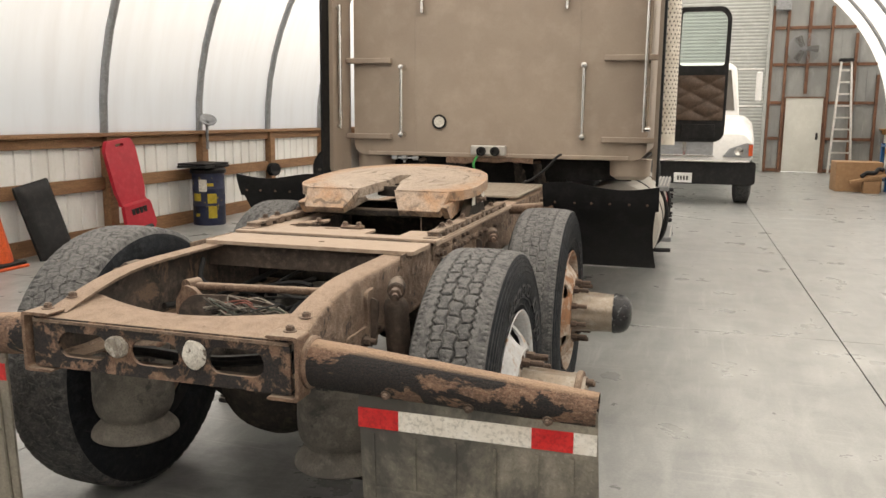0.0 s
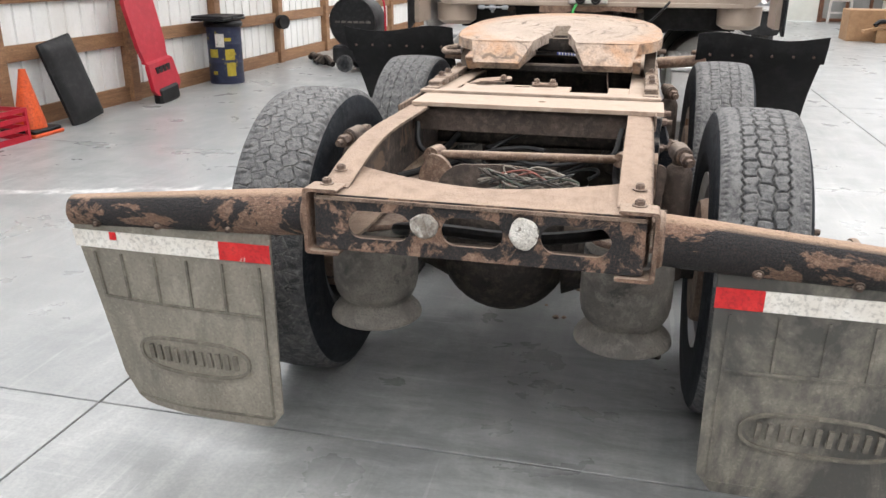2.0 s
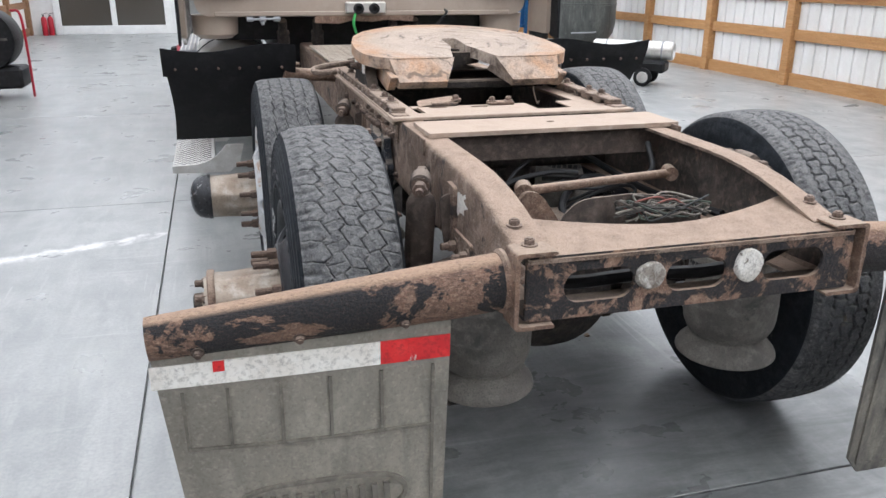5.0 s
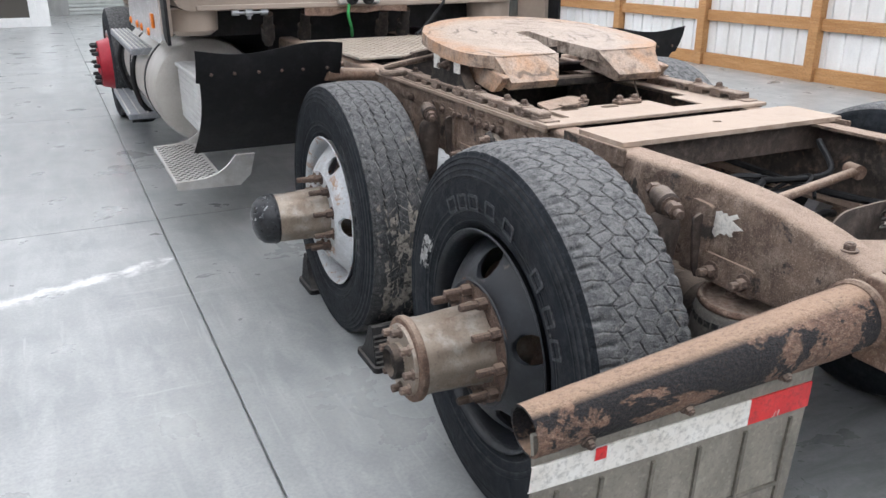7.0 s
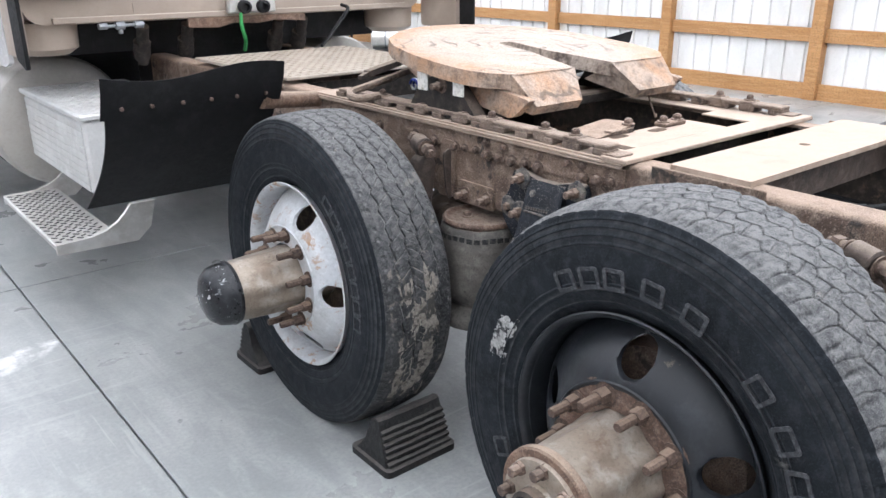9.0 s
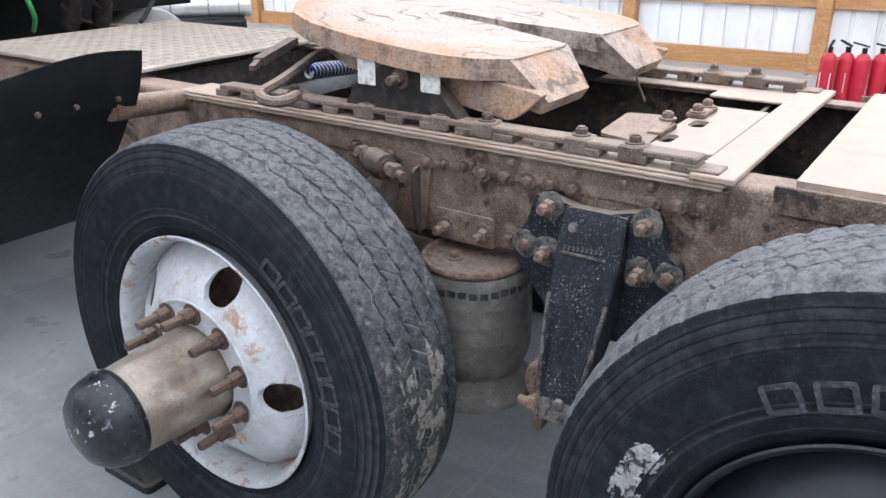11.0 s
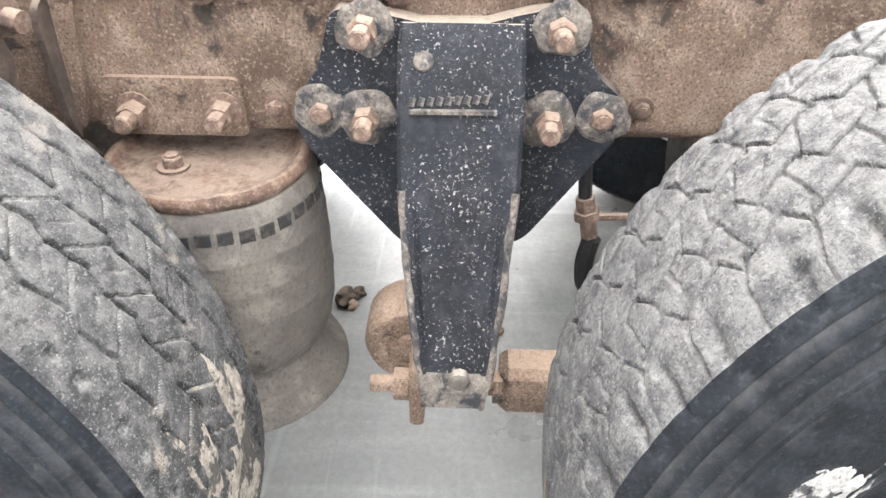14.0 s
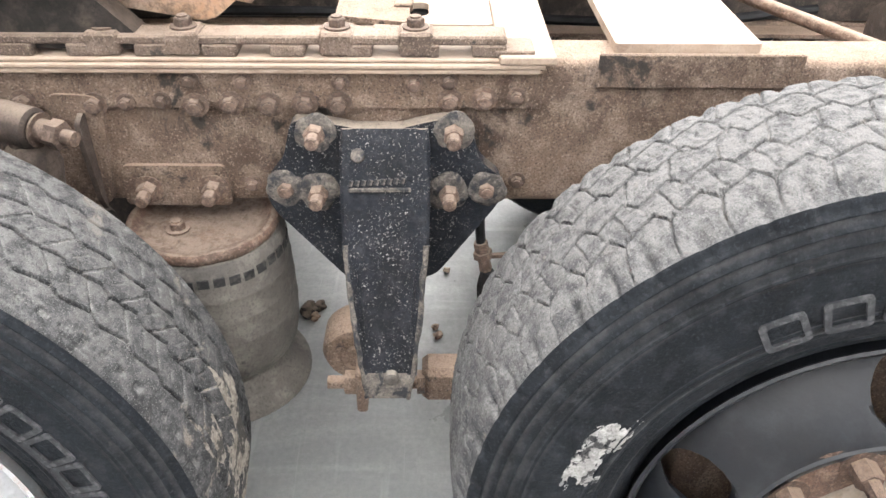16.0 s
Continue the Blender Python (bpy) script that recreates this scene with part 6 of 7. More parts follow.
            g2.append([bm.verts.new((s * (0.642 + 0.622 * i / 14), 2.488 + 0.41 * t ** 1.5 + k + 0.02 * math.sin(i / 14 * 3.1) * (1 - t), 1.122 - 0.513 * t + (0.018 * math.sin(i / 14 * 6.0 + 0.6) - 0.012) * (1 - t))) for i in range(15)])
    grid_mesh(bm, g2 + [g2[0]])
    part("top_strip", bm, M_BLACKRUB, guard)
    bolts(ME_BOLT_K, "bolt", guard, [(s * x, 2.506, 1.014) for x in (0.71, 0.818, 0.91, 1.008, 1.11, 1.205)], (0, -1, 0))
    bm = bmesh.new()
    rod(bm, (s * 0.43, 2.62, 0.95), (s * 0.70, 2.56, 0.98), 0.03, seg=14)
    rod(bm, (s * 0.62, 2.55, 1.02), (s * 1.15, 2.55, 1.02), 0.012, seg=10)
    part("guard_bar", bm, M_RUST, tractor)

# walk plate behind the cab
bm = bmesh.new()
box(bm, -0.43, 0.43, 2.86, 3.79, 0.99, 1.004, 0.003)
wp = part("walk_plate", bm, M_WALK, tractor, "dusty patterned aluminium walk plate")


def tread_pattern(name, x0, x1, y0, y1, z, parent, dx=0.045, dy=0.03, mt=M_ALU):
    bm = bmesh.new()
    i = 0
    y = y0
    while y < y1:
        x = x0 + (dx / 2 if i % 2 else 0)
        while x < x1:
            d = 0.008 if i % 2 else -0.008
            bar(bm, (x - 0.010, y - d, z), (x + 0.010, y + d, z), 0.006, 0.003)
            x += dx
        y += dy
        i += 1
    return part(name, bm, mt, parent, smooth=0)


tagged(tread_pattern("tread_pattern", -0.41, 0.40, 2.89, 3.77, 1.0045, wp, mt=M_WALK), kind="stuff")

# battery box with step
for s in (-1, 1):
    bm = bmesh.new()
    box(bm, s * 0.56, s * 1.068, 3.50, 4.5, 0.485, 0.81, 0.012)
    bx = part("battery_box", bm, M_BOX, tractor, "ribbed aluminium battery box with a tread lid")
    for k in range(9):
        z = 0.500 + 0.0335 * k
        bm = bmesh.new()
        box(bm, s * 1.0685, s * 1.0745, 3.52, 4.48, z, z + 0.0295, 0.002)
        part("rib", bm, M_BOX, bx)
    bm = bmesh.new()
    box(bm, s * 0.55, s * 1.085, 3.485, 4.52, 0.812, 0.838, 0.006)
    part("lid", bm, M_BOX, bx)
    tagged(tread_pattern("tread_pattern", min(s * 0.57, s * 1.05), max(s * 0.57, s * 1.05), 3.51, 4.5, 0.839, bx, mt=M_BOX), kind="stuff")
    if s < 0:
        bm = bmesh.new()
        box(bm, s * 1.065, s * 1.31, 3.245, 4.14, 0.355, 0.385, 0.006)
        for y in (3.225, 4.135):
            plate(bm, [[(0.90, 0.50), (1.0, 0.50), (1.025, 0.47), (1.06, 0.435), (1.11, 0.408), (1.17, 0.392), (1.31, 0.386), (1.31, 0.345), (0.99, 0.338), (0.93, 0.39)]], lambda u, v, d: (s * u, y + d, v), 0.02)
        st = part("step", bm, M_ALU, tractor, "perforated aluminium step")
        tagged(tread_pattern("tread_pattern", min(s * 1.08, s * 1.29), max(s * 1.08, s * 1.29), 3.27, 4.12, 0.386, st, 0.042, 0.03, M_BLACK), kind="stuff")
    # fuel tank and its straps and steps
    bm = bmesh.new()
    lathe(bm, (s * 0.88, 4.54, 0.63), (0, 1, 0), [(0, 0), (0.003, 0.22), (0.015, 0.30), (0.035, 0.335), (0.07, 0.35), (2.02, 0.35), (2.06, 0.335), (2.08, 0.29), (2.09, 0)], 48)
    tk = part("fuel_tank", bm, M_TANK, tractor, "round pale dusty fuel tank with black straps")
    for y in (5.0, 6.0):
        bm = bmesh.new()
        lathe(bm, (s * 0.88, y, 0.63), (0, 1, 0), [(0, 0.351), (0, 0.356), (0.05, 0.356), (0.05, 0.351)], 48, True)
        part("tank_strap", bm, M_BLACK, tk)
    for z, x, w, y0, y1 in ((0.865, 1.285, 0.155, 5.15, 6.93), (0.335, 1.325, 0.29, 5.60, 7.0)):
        bm = bmesh.new()
        x -= 0.0 if s < 0 else 0.03
        y0 += 0.0 if s < 0 else 0.5
        box(bm, s * (x - w), s * x, y0, y1, z - 0.045, z, 0.006)
        ts = part("tank_step", bm, M_GALV, tk)
        for k in range(5):
            bm = bmesh.new()
            u = x - w + 0.012 + (w - 0.03) * k / 4
            box(bm, s * u, s * (u + 0.010), y0 + 0.01, y1 - 0.01, z + 0.0005, z + 0.007)
            part("tread_rib", bm, M_ALU, ts)
    for y in (5.68, 6.8):
        bm = bmesh.new()
        tube_along(bm, [(s * 1.19, y, 0.82), (s * 1.25, y, 0.63), (s * 1.22, y, 0.42), (s * 1.14, y, 0.285), (s * 1.30, y, 0.275)], 0.02, 8)
        part("step_bracket", bm, M_BLACK, tk)

# sleeper cab
CY = 4.0
bm = bmesh.new()
sec = soften([(-1.12, 1.225), (-1.06, 1.172), (1.06, 1.172), (1.12, 1.225), (1.12, 3.3), (1.0, 3.55), (-1.0, 3.55), (-1.12, 3.3)], 0.06)
va = [bm.verts.new((x, CY, z)) for x, z in sec]
vb = [bm.verts.new((x * 0.98, 8.2, z)) for x, z in sec]
for i in range(len(va)):
    j = (i + 1) % len(va)
    bm.faces.new((va[i], va[j], vb[j], vb[i]))
bm.faces.new(va)
bm.faces.new(vb)
cab = part("sleeper_cab", bm, M_CAB, tractor, "taupe painted sleeper cab with a flat back")
bm = bmesh.new()
for x in (-0.62, 0.62):
    box(bm, x - 0.005, x + 0.005, CY - 0.003, CY + 0.01, 1.21, 3.4)
box(bm, -1.0, 1.0, CY - 0.02, CY - 0.002, 1.176, 1.205, 0.004)
part("back_seams", bm, M_CAB, cab)
# black sheet added in place of the dark void below the cab
bm = bmesh.new()
plate(bm, [[(-1.0, 1.0), (1.0, 1.0), (1.0, 1.17), (-1.0, 1.17)]], lambda u, v, d: (u, CY + 0.35 + d, v), 0.012)
part("skirt_panel", bm, M_BLACK, cab)
for x in (-0.71, 0.665):
    bm = bmesh.new()
    rod(bm, (x, CY - 0.06, 1.33), (x, CY - 0.06, 1.85), 0.014, seg=12)
    for z in (1.335, 1.84):
        lathe(bm, (x, CY - 0.002, z), (0, -1, 0), [(0, 0), (0, 0.024), (0.02, 0.02), (0.075, 0.02), (0.08, 0)], 12)
    part("grab_bar", bm, M_CHROME, cab)
for x in (-1.15, 1.10):
    bm = bmesh.new()
    rod(bm, (x, CY - 0.20, 1.38), (x, CY - 0.20, 2.29), 0.016, seg=12)
    for z in (1.40, 2.27):
        rod(bm, (x, CY - 0.20, z), (x + math.copysign(0.045, x), CY - 0.20, z), 0.016, seg=10)
    part("grab_bar", bm, M_CHROME, cab)
for x in (-0.559, 0.527):
    bm = bmesh.new()
    rod(bm, (x, CY - 0.03, 2.235), (x, CY - 0.03, 2.9), 0.014, seg=12)
    rod(bm, (x, CY - 0.03, 2.25), (x, CY, 2.25), 0.012, seg=10)
    part("grab_bar", bm, M_CHROME, cab)
for s in (-1, 1):
    for z in (1.32, 1.892):
        bm = bmesh.new()
        box(bm, s * 0.80, s * 1.17, CY - 0.05, CY - 0.002, z - 0.02, z + 0.02, 0.005)
        part("extender_bracket", bm, M_CAB, cab)
    bm = bmesh.new()
    plate(bm, [soften([(3.72, 1.06), (4.06, 1.06), (4.06, 3.5), (3.74, 3.4)], 0.03)], lambda u, v, d: (s * (1.175 + d), u, v), 0.03)
    se = part("side_extender", bm, M_CAB, cab, "taupe side extender with a rubber edge")
    bm = bmesh.new()
    plate(bm, [soften([(3.60, 1.02), (3.75, 1.06), (3.75, 3.4), (3.64, 3.4), (3.61, 2.2)], 0.03)], lambda u, v, d: (s * (1.206 + d), u, v), 0.016)
    part("rubber_edge", bm, M_BLACKRUB, se, "black rubber edge strip")
    bm = bmesh.new()
    lathe(bm, (s * 1.0, CY + 0.17, 1.03), (0, 0, 1), [(0, 0.10), (0.03, 0.145), (0.15, 0.15), (0.15, 0)], 24)
    part("cab_corner", bm, M_CAB, cab)
bm = bmesh.new()
lathe(bm, (-0.42, CY - 0.002, 1.435), (0, -1, 0), [(0, 0), (0, 0.056), (0.012, 0.056), (0.012, 0.044), (0.006, 0.042), (0.006, 0)], 28)
part("plug_ring", bm, M_BLACK, cab)
bm = bmesh.new()
lathe(bm, (-0.42, CY - 0.009, 1.435), (0, -1, 0), [(0, 0), (0, 0.041), (0.003, 0.041), (0.004, 0)], 24)
part("plug_face", bm, M_TAPE_WHITE, cab)
bm = bmesh.new()
box(bm, -0.16, 0.11, CY - 0.06, CY - 0.021, 1.19, 1.265, 0.008)
bn = part("connector_box", bm, M_ALU, cab, "grey connector box with two sockets")
for x in (-0.075, 0.03):
    bm = bmesh.new()
    lathe(bm, (x, CY - 0.06, 1.222), (0, -1, 0), [(0, 0), (0, 0.036), (0.03, 0.032), (0.032, 0.02), (0.01, 0.018), (0.01, 0)], 20)
    part("socket", bm, M_BLACK, bn)
bm = bmesh.new()
plate(bm, [soften([(-0.362, 1.178), (-0.362, 1.13), (-0.2, 1.123), (-0.12, 1.143), (0.03, 1.135), (0.12, 1.147), (0.307, 1.135), (0.307, 1.178)], 0.006)], lambda u, v, d: (u, CY - 0.016 + d, v), 0.012)
part("rusty_patch_plate", bm, M_RUST, cab)
bm = bmesh.new()
rod(bm, (-0.80, CY - 0.01, 1.156), (-0.585, CY - 0.01, 1.160), 0.008, seg=10)
for x, r in ((-0.78, 0.016), (-0.70, 0.020), (-0.61, 0.017)):
    lathe(bm, (x, CY - 0.01, 1.158), (1, 0, 0), [(-0.02, 0), (-0.02, r), (0.02, r), (0.02, 0)], 10)
rod(bm, (-0.70, CY - 0.01, 1.16), (-0.70, CY - 0.01, 1.12), 0.011, seg=8)
part("air_fitting", bm, M_GALV, cab, "grey air fittings under the cab edge")
for s in (-1,):
    bm = bmesh.new()
    plate(bm, [soften([(3.98, 1.02), (4.08, 0.995), (5.78, 0.985), (5.70, 1.30), (3.98, 1.30)], 0.02)], lambda u, v, d: (s * (1.188 + d), u, v), 0.02)
    sk = part("side_skirt", bm, M_SKIRT, cab, "glossy cab side skirt, reflection painted in as pale grey, with amber lights")
    for y in (4.55, 4.94, 5.21, 5.64):
        bm = bmesh.new()
        lathe(bm, (s * 1.209, y, 1.028), (s, 0, 0), [(0, 0), (0, 0.026), (0.012, 0.022), (0.018, 0)], 16)
        part("marker_light", bm, M_AMBER, sk)
    bm = bmesh.new()
    box(bm, s * 1.209, s * 1.225, 4.225, 4.29, 1.07, 1.155, 0.004)
    part("side_reflector", bm, M_AMBER, sk)
for x in (-0.56, -0.33, 0.19, 0.34):
    bm = bmesh.new()
    rod(bm, (x, CY + 0.15, 0.96), (x - 0.012, CY + 0.05, 1.145), 0.030, seg=14)
    lathe(bm, (x, CY + 0.15, 0.985), (-0.06, -0.5, 1), [(0, 0.04), (0.03, 0.044), (0.06, 0.04), (0.09, 0.043), (0.10, 0.03)], 16)
    part("cab_mount", bm, M_DARK, cab)
for pts, mt in (([(-0.10, CY - 0.07, 1.19), (-0.12, CY - 0.11, 1.13), (-0.10, CY - 0.10, 1.06), (-0.07, CY - 0.02, 1.0)], grime("green_air_line", (0.04, 0.30, 0.075), (0.03, 0.2, 0.05), (0.07, 0.36, 0.11), scale=9)), ([(0.52, CY - 0.06, 1.21), (0.504, CY - 0.15, 1.195), (0.441, CY - 0.15, 1.123), (0.345, CY - 0.18, 1.04), (0.282, CY - 0.22, 1.012)], M_BLACK)):
    bm = bmesh.new()
    tube_along(bm, pts, 0.0095, 8)
    part("air_line", bm, mt, tractor)
bm = bmesh.new()
box(bm, -0.50, 0.50, CY + 0.4, 8.0, 0.75, 1.05)
box(bm, -1.0, 1.0, CY + 0.4, 8.0, 1.05, 1.08)
part("cab_floor", bm, M_BLACK, cab)
# exhaust stack with a perforated shield
for s in (1,):
    bm = bmesh.new()
    rod(bm, (s * 1.225, 4.45, 1.28), (s * 1.225, 4.45, 3.9), 0.075, seg=24)
    ex = part("exhaust_pipe", bm, M_SHIELD, tractor, "cream exhaust pipe with a perforated shield")
    bm = bmesh.new()
    for k in range(70):
        for q in range(8):
            a = math.radians(-170 + 22 * q + (11 if k % 2 else 0))
            c, w = math.cos(a), math.sin(a)
            bar(bm, (s * 1.225 + 0.0755 * c, 4.45 + 0.0755 * w, 1.36 + 0.03 * k), (s * 1.225 + 0.0755 * c, 4.45 + 0.0755 * w, 1.372 + 0.03 * k), 0.008, 0.002, (c, w, 0))
    tagged(part("shield_perforation", bm, M_BLACK, ex, smooth=0), kind="stuff")
# open driver-side style door of the cab, seen past the sleeper
bm = bmesh.new()
dl = soften([(1.22, 1.235), (1.69, 1.235), (1.755, 1.30), (1.765, 2.52), (1.70, 2.61), (1.24, 2.61)], 0.05)
wn = soften([(1.27, 2.02), (1.72, 2.02), (1.725, 2.50), (1.67, 2.565), (1.28, 2.565)], 0.04)
plate(bm, [dl, wn[::-1]], lambda u, v, d: (u, 7.0 + d, v), 0.06)
od = part("cab_door", bm, M_BLACK, tractor, "open cab door with brown quilted trim")
M_TRIM = grime("brown_quilted_vinyl", (0.10, 0.065, 0.045), (0.07, 0.045, 0.032), (0.14, 0.095, 0.07), scale=6, fine=60, bump=0.001, rough=(0.4, 0.6))
bm = bmesh.new()
rows = []
for j in range(31):
    z = 1.46 + 0.46 * j / 30
    row = []
    for i in range(37):
        x = 1.25 + 0.48 * i / 36
        q = abs(math.sin((x * 0.5 + z) * 18)) * abs(math.sin((x * 0.5 - z) * 18))
        row.append(bm.verts.new((x, 6.992 - 0.03 * q ** 0.5, z)))
    rows.append(row)
grid_mesh(bm, rows)
part("quilted_trim", bm, M_TRIM, od)
bm = bmesh.new()
box(bm, 1.32, 1.66, 6.985, 6.998, 1.27, 1.42, 0.004)
part("door_pocket", bm, M_BLACK, od)
bm = bmesh.new()
plate(bm, [wn], lambda u, v, d: (u, 7.03 + d, v), 0.006)
gl = bpy.data.materials.new("clear_glass")
gl.use_nodes = True
_p = gl.node_tree.nodes["Principled BSDF"]
_p.inputs["Base Color"].default_value = (0.80, 0.90, 0.88, 1)
_p.inputs["Transmission Weight"].default_value = 1.0
_p.inputs["Roughness"].default_value = 0.02
_p.inputs["IOR"].default_value = 1.2
part("door_glass", bm, gl, od)
bm = bmesh.new()
tube_along(bm, [(1.25, 6.98, 1.62), (1.25, 6.93, 1.66), (1.25, 6.93, 2.2), (1.25, 6.98, 2.24)], 0.014, 8)
part("pull_handle", bm, M_CHROME, od)

# steering axle wheels, with red hubs
ME_LUG = hexbolt("lug_nut", 0.019, 0.045, 0.012, 0.015)
ME_LUG.materials[0] = M_BLACK
for s in (-1, 1):
    w = new("wheel")
    w.parent = tractor
    w.matrix_local = Matrix.Translation((-1.16 if s < 0 else 0.985, 7.45, AXZ)) @ (Matrix.Rotation(math.pi, 4, "Z") if s < 0 else Matrix.Identity(4))
    tagged(w, "front tyre on a bright wheel with a red hub")
    piece("tyre", ME_RIB_FAR, w, Matrix.Identity(4))
    piece("rim", ME_RIMS["white"], w, Matrix.Identity(4))
    bm = bmesh.new()
    lathe(bm, (0, 0, 0), (1, 0, 0), [(0.08, 0.272), (0.11, 0.245), (0.16, 0.228), (0.225, 0.21), (0.235, 0.195), (0.235, 0.10), (0.25, 0.08), (0.25, 0)], 40)
    part("wheel_disc", bm, M_RED, w)
    for k in range(10):
        a = math.radians(36 * k)
        piece("lug_nut", ME_LUG, w, facing((0.235, 0.180 * math.cos(a), 0.180 * math.sin(a)), (1, 0, 0)))
bm = bmesh.new()
sec = soften([(-1.05, 1.0), (1.05, 1.0), (1.05, 1.45), (0.85, 1.75), (-0.85, 1.75), (-1.05, 1.45)], 0.08)
va = [bm.verts.new((x, 8.2, z)) for x, z in sec]
vb = [bm.verts.new((x * 0.85, 9.6, 0.7 + (z - 1.0) * 0.95)) for x, z in sec]
for i in range(len(va)):
    j = (i + 1) % len(va)
    bm.faces.new((va[i], va[j], vb[j], vb[i]))
bm.faces.new(va)
bm.faces.new(vb)
part("hood", bm, M_CAB, tractor)

# wheel chocks
def chock(name, y0, way):
    """Moulded wedge: flared foot, ribbed slope away from the tyre, hollow towards it; way points to the tyre."""
    ck = thing(name, "black ribbed rubber wheel chock against a tyre", "wheel chock", (-0.742, y0, 0), "wheel chocks")
    bm = bmesh.new()
    plate(bm, [roundrect(-0.133, 0.133, 0.0, 0.205, 0.02)], lambda u, v, d: (u, way * v, d), 0.022)
    part("foot", bm, M_CHOCK, ck)
    bm = bmesh.new()
    rows = []
    sec = [(0.016, 0.020), (0.030, 0.06), (0.045, 0.105), (0.060, 0.150), (0.064, 0.160), (0.074, 0.166), (0.096, 0.160), (0.108, 0.150), (0.118, 0.12), (0.140, 0.075), (0.170, 0.04), (0.192, 0.022), (0.192, 0.012), (0.016, 0.012)]
    for i in range(13):
        q = -1 + 2 * i / 12
        e = 1 - 0.10 * abs(q) ** 6
        rows.append([bm.verts.new((0.122 * q * (1 - 0.22 * z * (1 if abs(q) < 0.99 else 1.6)), way * (0.10 + (v - 0.10) * e) + 0.002 * noise.noise(Vector((6 * q, v * 30, z * 30))), z + 0.003 * noise.noise(Vector((4 * q, v * 20, 7))))) for v, z in sec])
    for a, b in zip(rows, rows[1:]):
        for k in range(len(sec)):
            m = (k + 1) % len(sec)
            bm.faces.new((a[k], a[m], b[m], b[k]))
    bm.faces.new(rows[0])
    bm.faces.new(rows[-1])
    part("block", bm, M_CHOCK, ck)
    for k in range(6):
        z = 0.033 + 0.019 * k
        v = 0.016 + (z - 0.02) * 0.338
        w = 0.119 * (1 - 0.22 * z)
        bm = bmesh.new()
        n = 10
        top = []
        for i in range(n + 1):
            q = -1 + 2 * i / n
            dip = 0.0035 * noise.noise(Vector((3 * q, k * 2.3, 4)))
            top.append([bm.verts.new((w * q, way * (v - a) + 0 * dip, z + b + dip)) for a, b in ((-0.004, -0.007), (0.007, -0.006), (0.009, -0.002), (0.008, 0.003), (-0.004, 0.006))])
        for a, b in zip(top, top[1:]):
            for m in range(4):
                bm.faces.new((a[m], a[m + 1], b[m + 1], b[m]))
        bm.faces.new(top[0])
        bm.faces.new(top[-1])
        part("rib", bm, M_CHOCK, ck)
    return ck


chock("wheel_chock", 1.588, 1)
chock("wheel_chock", 2.612, -1)

# crumbs of dirt that fell from the frame
random.seed(9)
for x, y, r in ((0.202, 1.654, 0.026), (0.225, 1.625, 0.018), (0.18, 1.632, 0.014), (0.104, 1.296, 0.013), (0.139, 1.304, 0.010), (0.40, 1.27, 0.011), (0.33, 1.42, 0.008), (0.05, 1.42, 0.007)):
    bm = bmesh.new()
    bmesh.ops.create_icosphere(bm, subdivisions=3, radius=r)
    for v in bm.verts:
        v.co *= 1 + 0.7 * noise.noise(v.co * (1.1 / r) + Vector((x * 9, y * 7, 0)))
        v.co.z *= 0.55
    low = min(v.co.z for v in bm.verts)
    for v in bm.verts:
        v.co += Vector((x, y, -low))
    solo("dirt_clod", bm, M_DARK if r > 0.015 else M_RUST, "small crumb of dried dirt on the floor", "dirt", group="crumbs of dirt")

# ---------------------------------------------------------------- things along the west wall
cone = thing("traffic_cone", "orange traffic cone on a double base", "traffic cone", (-4.86, 4.08, 0))
bm = bmesh.new()
lathe(bm, (0, 0, 0), (0, 0, 1), [(0.05, 0.135), (0.12, 0.125), (0.55, 0.032), (0.57, 0.03), (0.57, 0.02), (0.1, 0.11)], 28)
part("cone_body", bm, M_ORANGE, cone)
for z, m, r in ((0.0, M_ORANGE, 0.19), (0.032, M_BLACK, 0.175)):
    bm = bmesh.new()
    box(bm, -r, r, -r, r, z, z + 0.03, 0.008)
    part("cone_base", bm, m, cone)

bm = bmesh.new()
rows = []
for i in range(25):
    row = []
    for j in range(17):
        v, u = 0.80 * i / 24, -0.235 + 0.47 * j / 16
        e = min(1.0, 7 * min(i / 24, 1 - i / 24, j / 16, 1 - j / 16))
        row.append(bm.verts.new((0.05 * math.sqrt(e) + 0.008 * math.sin(9 * v) * e, u, v)))
    rows.append(row)
grid_mesh(bm, rows)
plate(bm, [roundrect(-0.235, 0.235, 0.0, 0.80, 0.03)], lambda u, v, d: (0.012 - d, u, v), 0.03)
mat_pad = solo("kneeling_pad", bm, M_BLACK, "black padded board leaning on the wall", "pad")
mat_pad.matrix_world = Matrix.Translation((-4.76, 4.74, 0.01)) @ Matrix.Rotation(radians(-13), 4, "Y") @ Matrix.Rotation(radians(9), 4, "X")

creeper = thing("mechanic_creeper", "red plastic mechanic creeper standing on end", "creeper", (-4.72, 6.0, 0))
creeper.rotation_euler = (radians(6), 0, 0)
bm = bmesh.new()
o = soften([(-0.26, 0.17), (-0.18, 0.10), (0.18, 0.10), (0.26, 0.17), (0.24, 0.42), (0.21, 0.48), (0.25, 0.62), (0.26, 1.08), (0.20, 1.19), (-0.20, 1.19), (-0.26, 1.08), (-0.25, 0.62), (-0.21, 0.48), (-0.24, 0.42)], 0.03)
hole = roundrect(-0.07, 0.07, 1.11, 1.145, 0.015)
plate(bm, [o, hole[::-1]], lambda u, v, d: (d - 0.19 * max(0.0, v - 0.0) / 1.2 + 0.04 * (v < 0.45), u, v), 0.045)
part("shell", bm, M_RED, creeper)
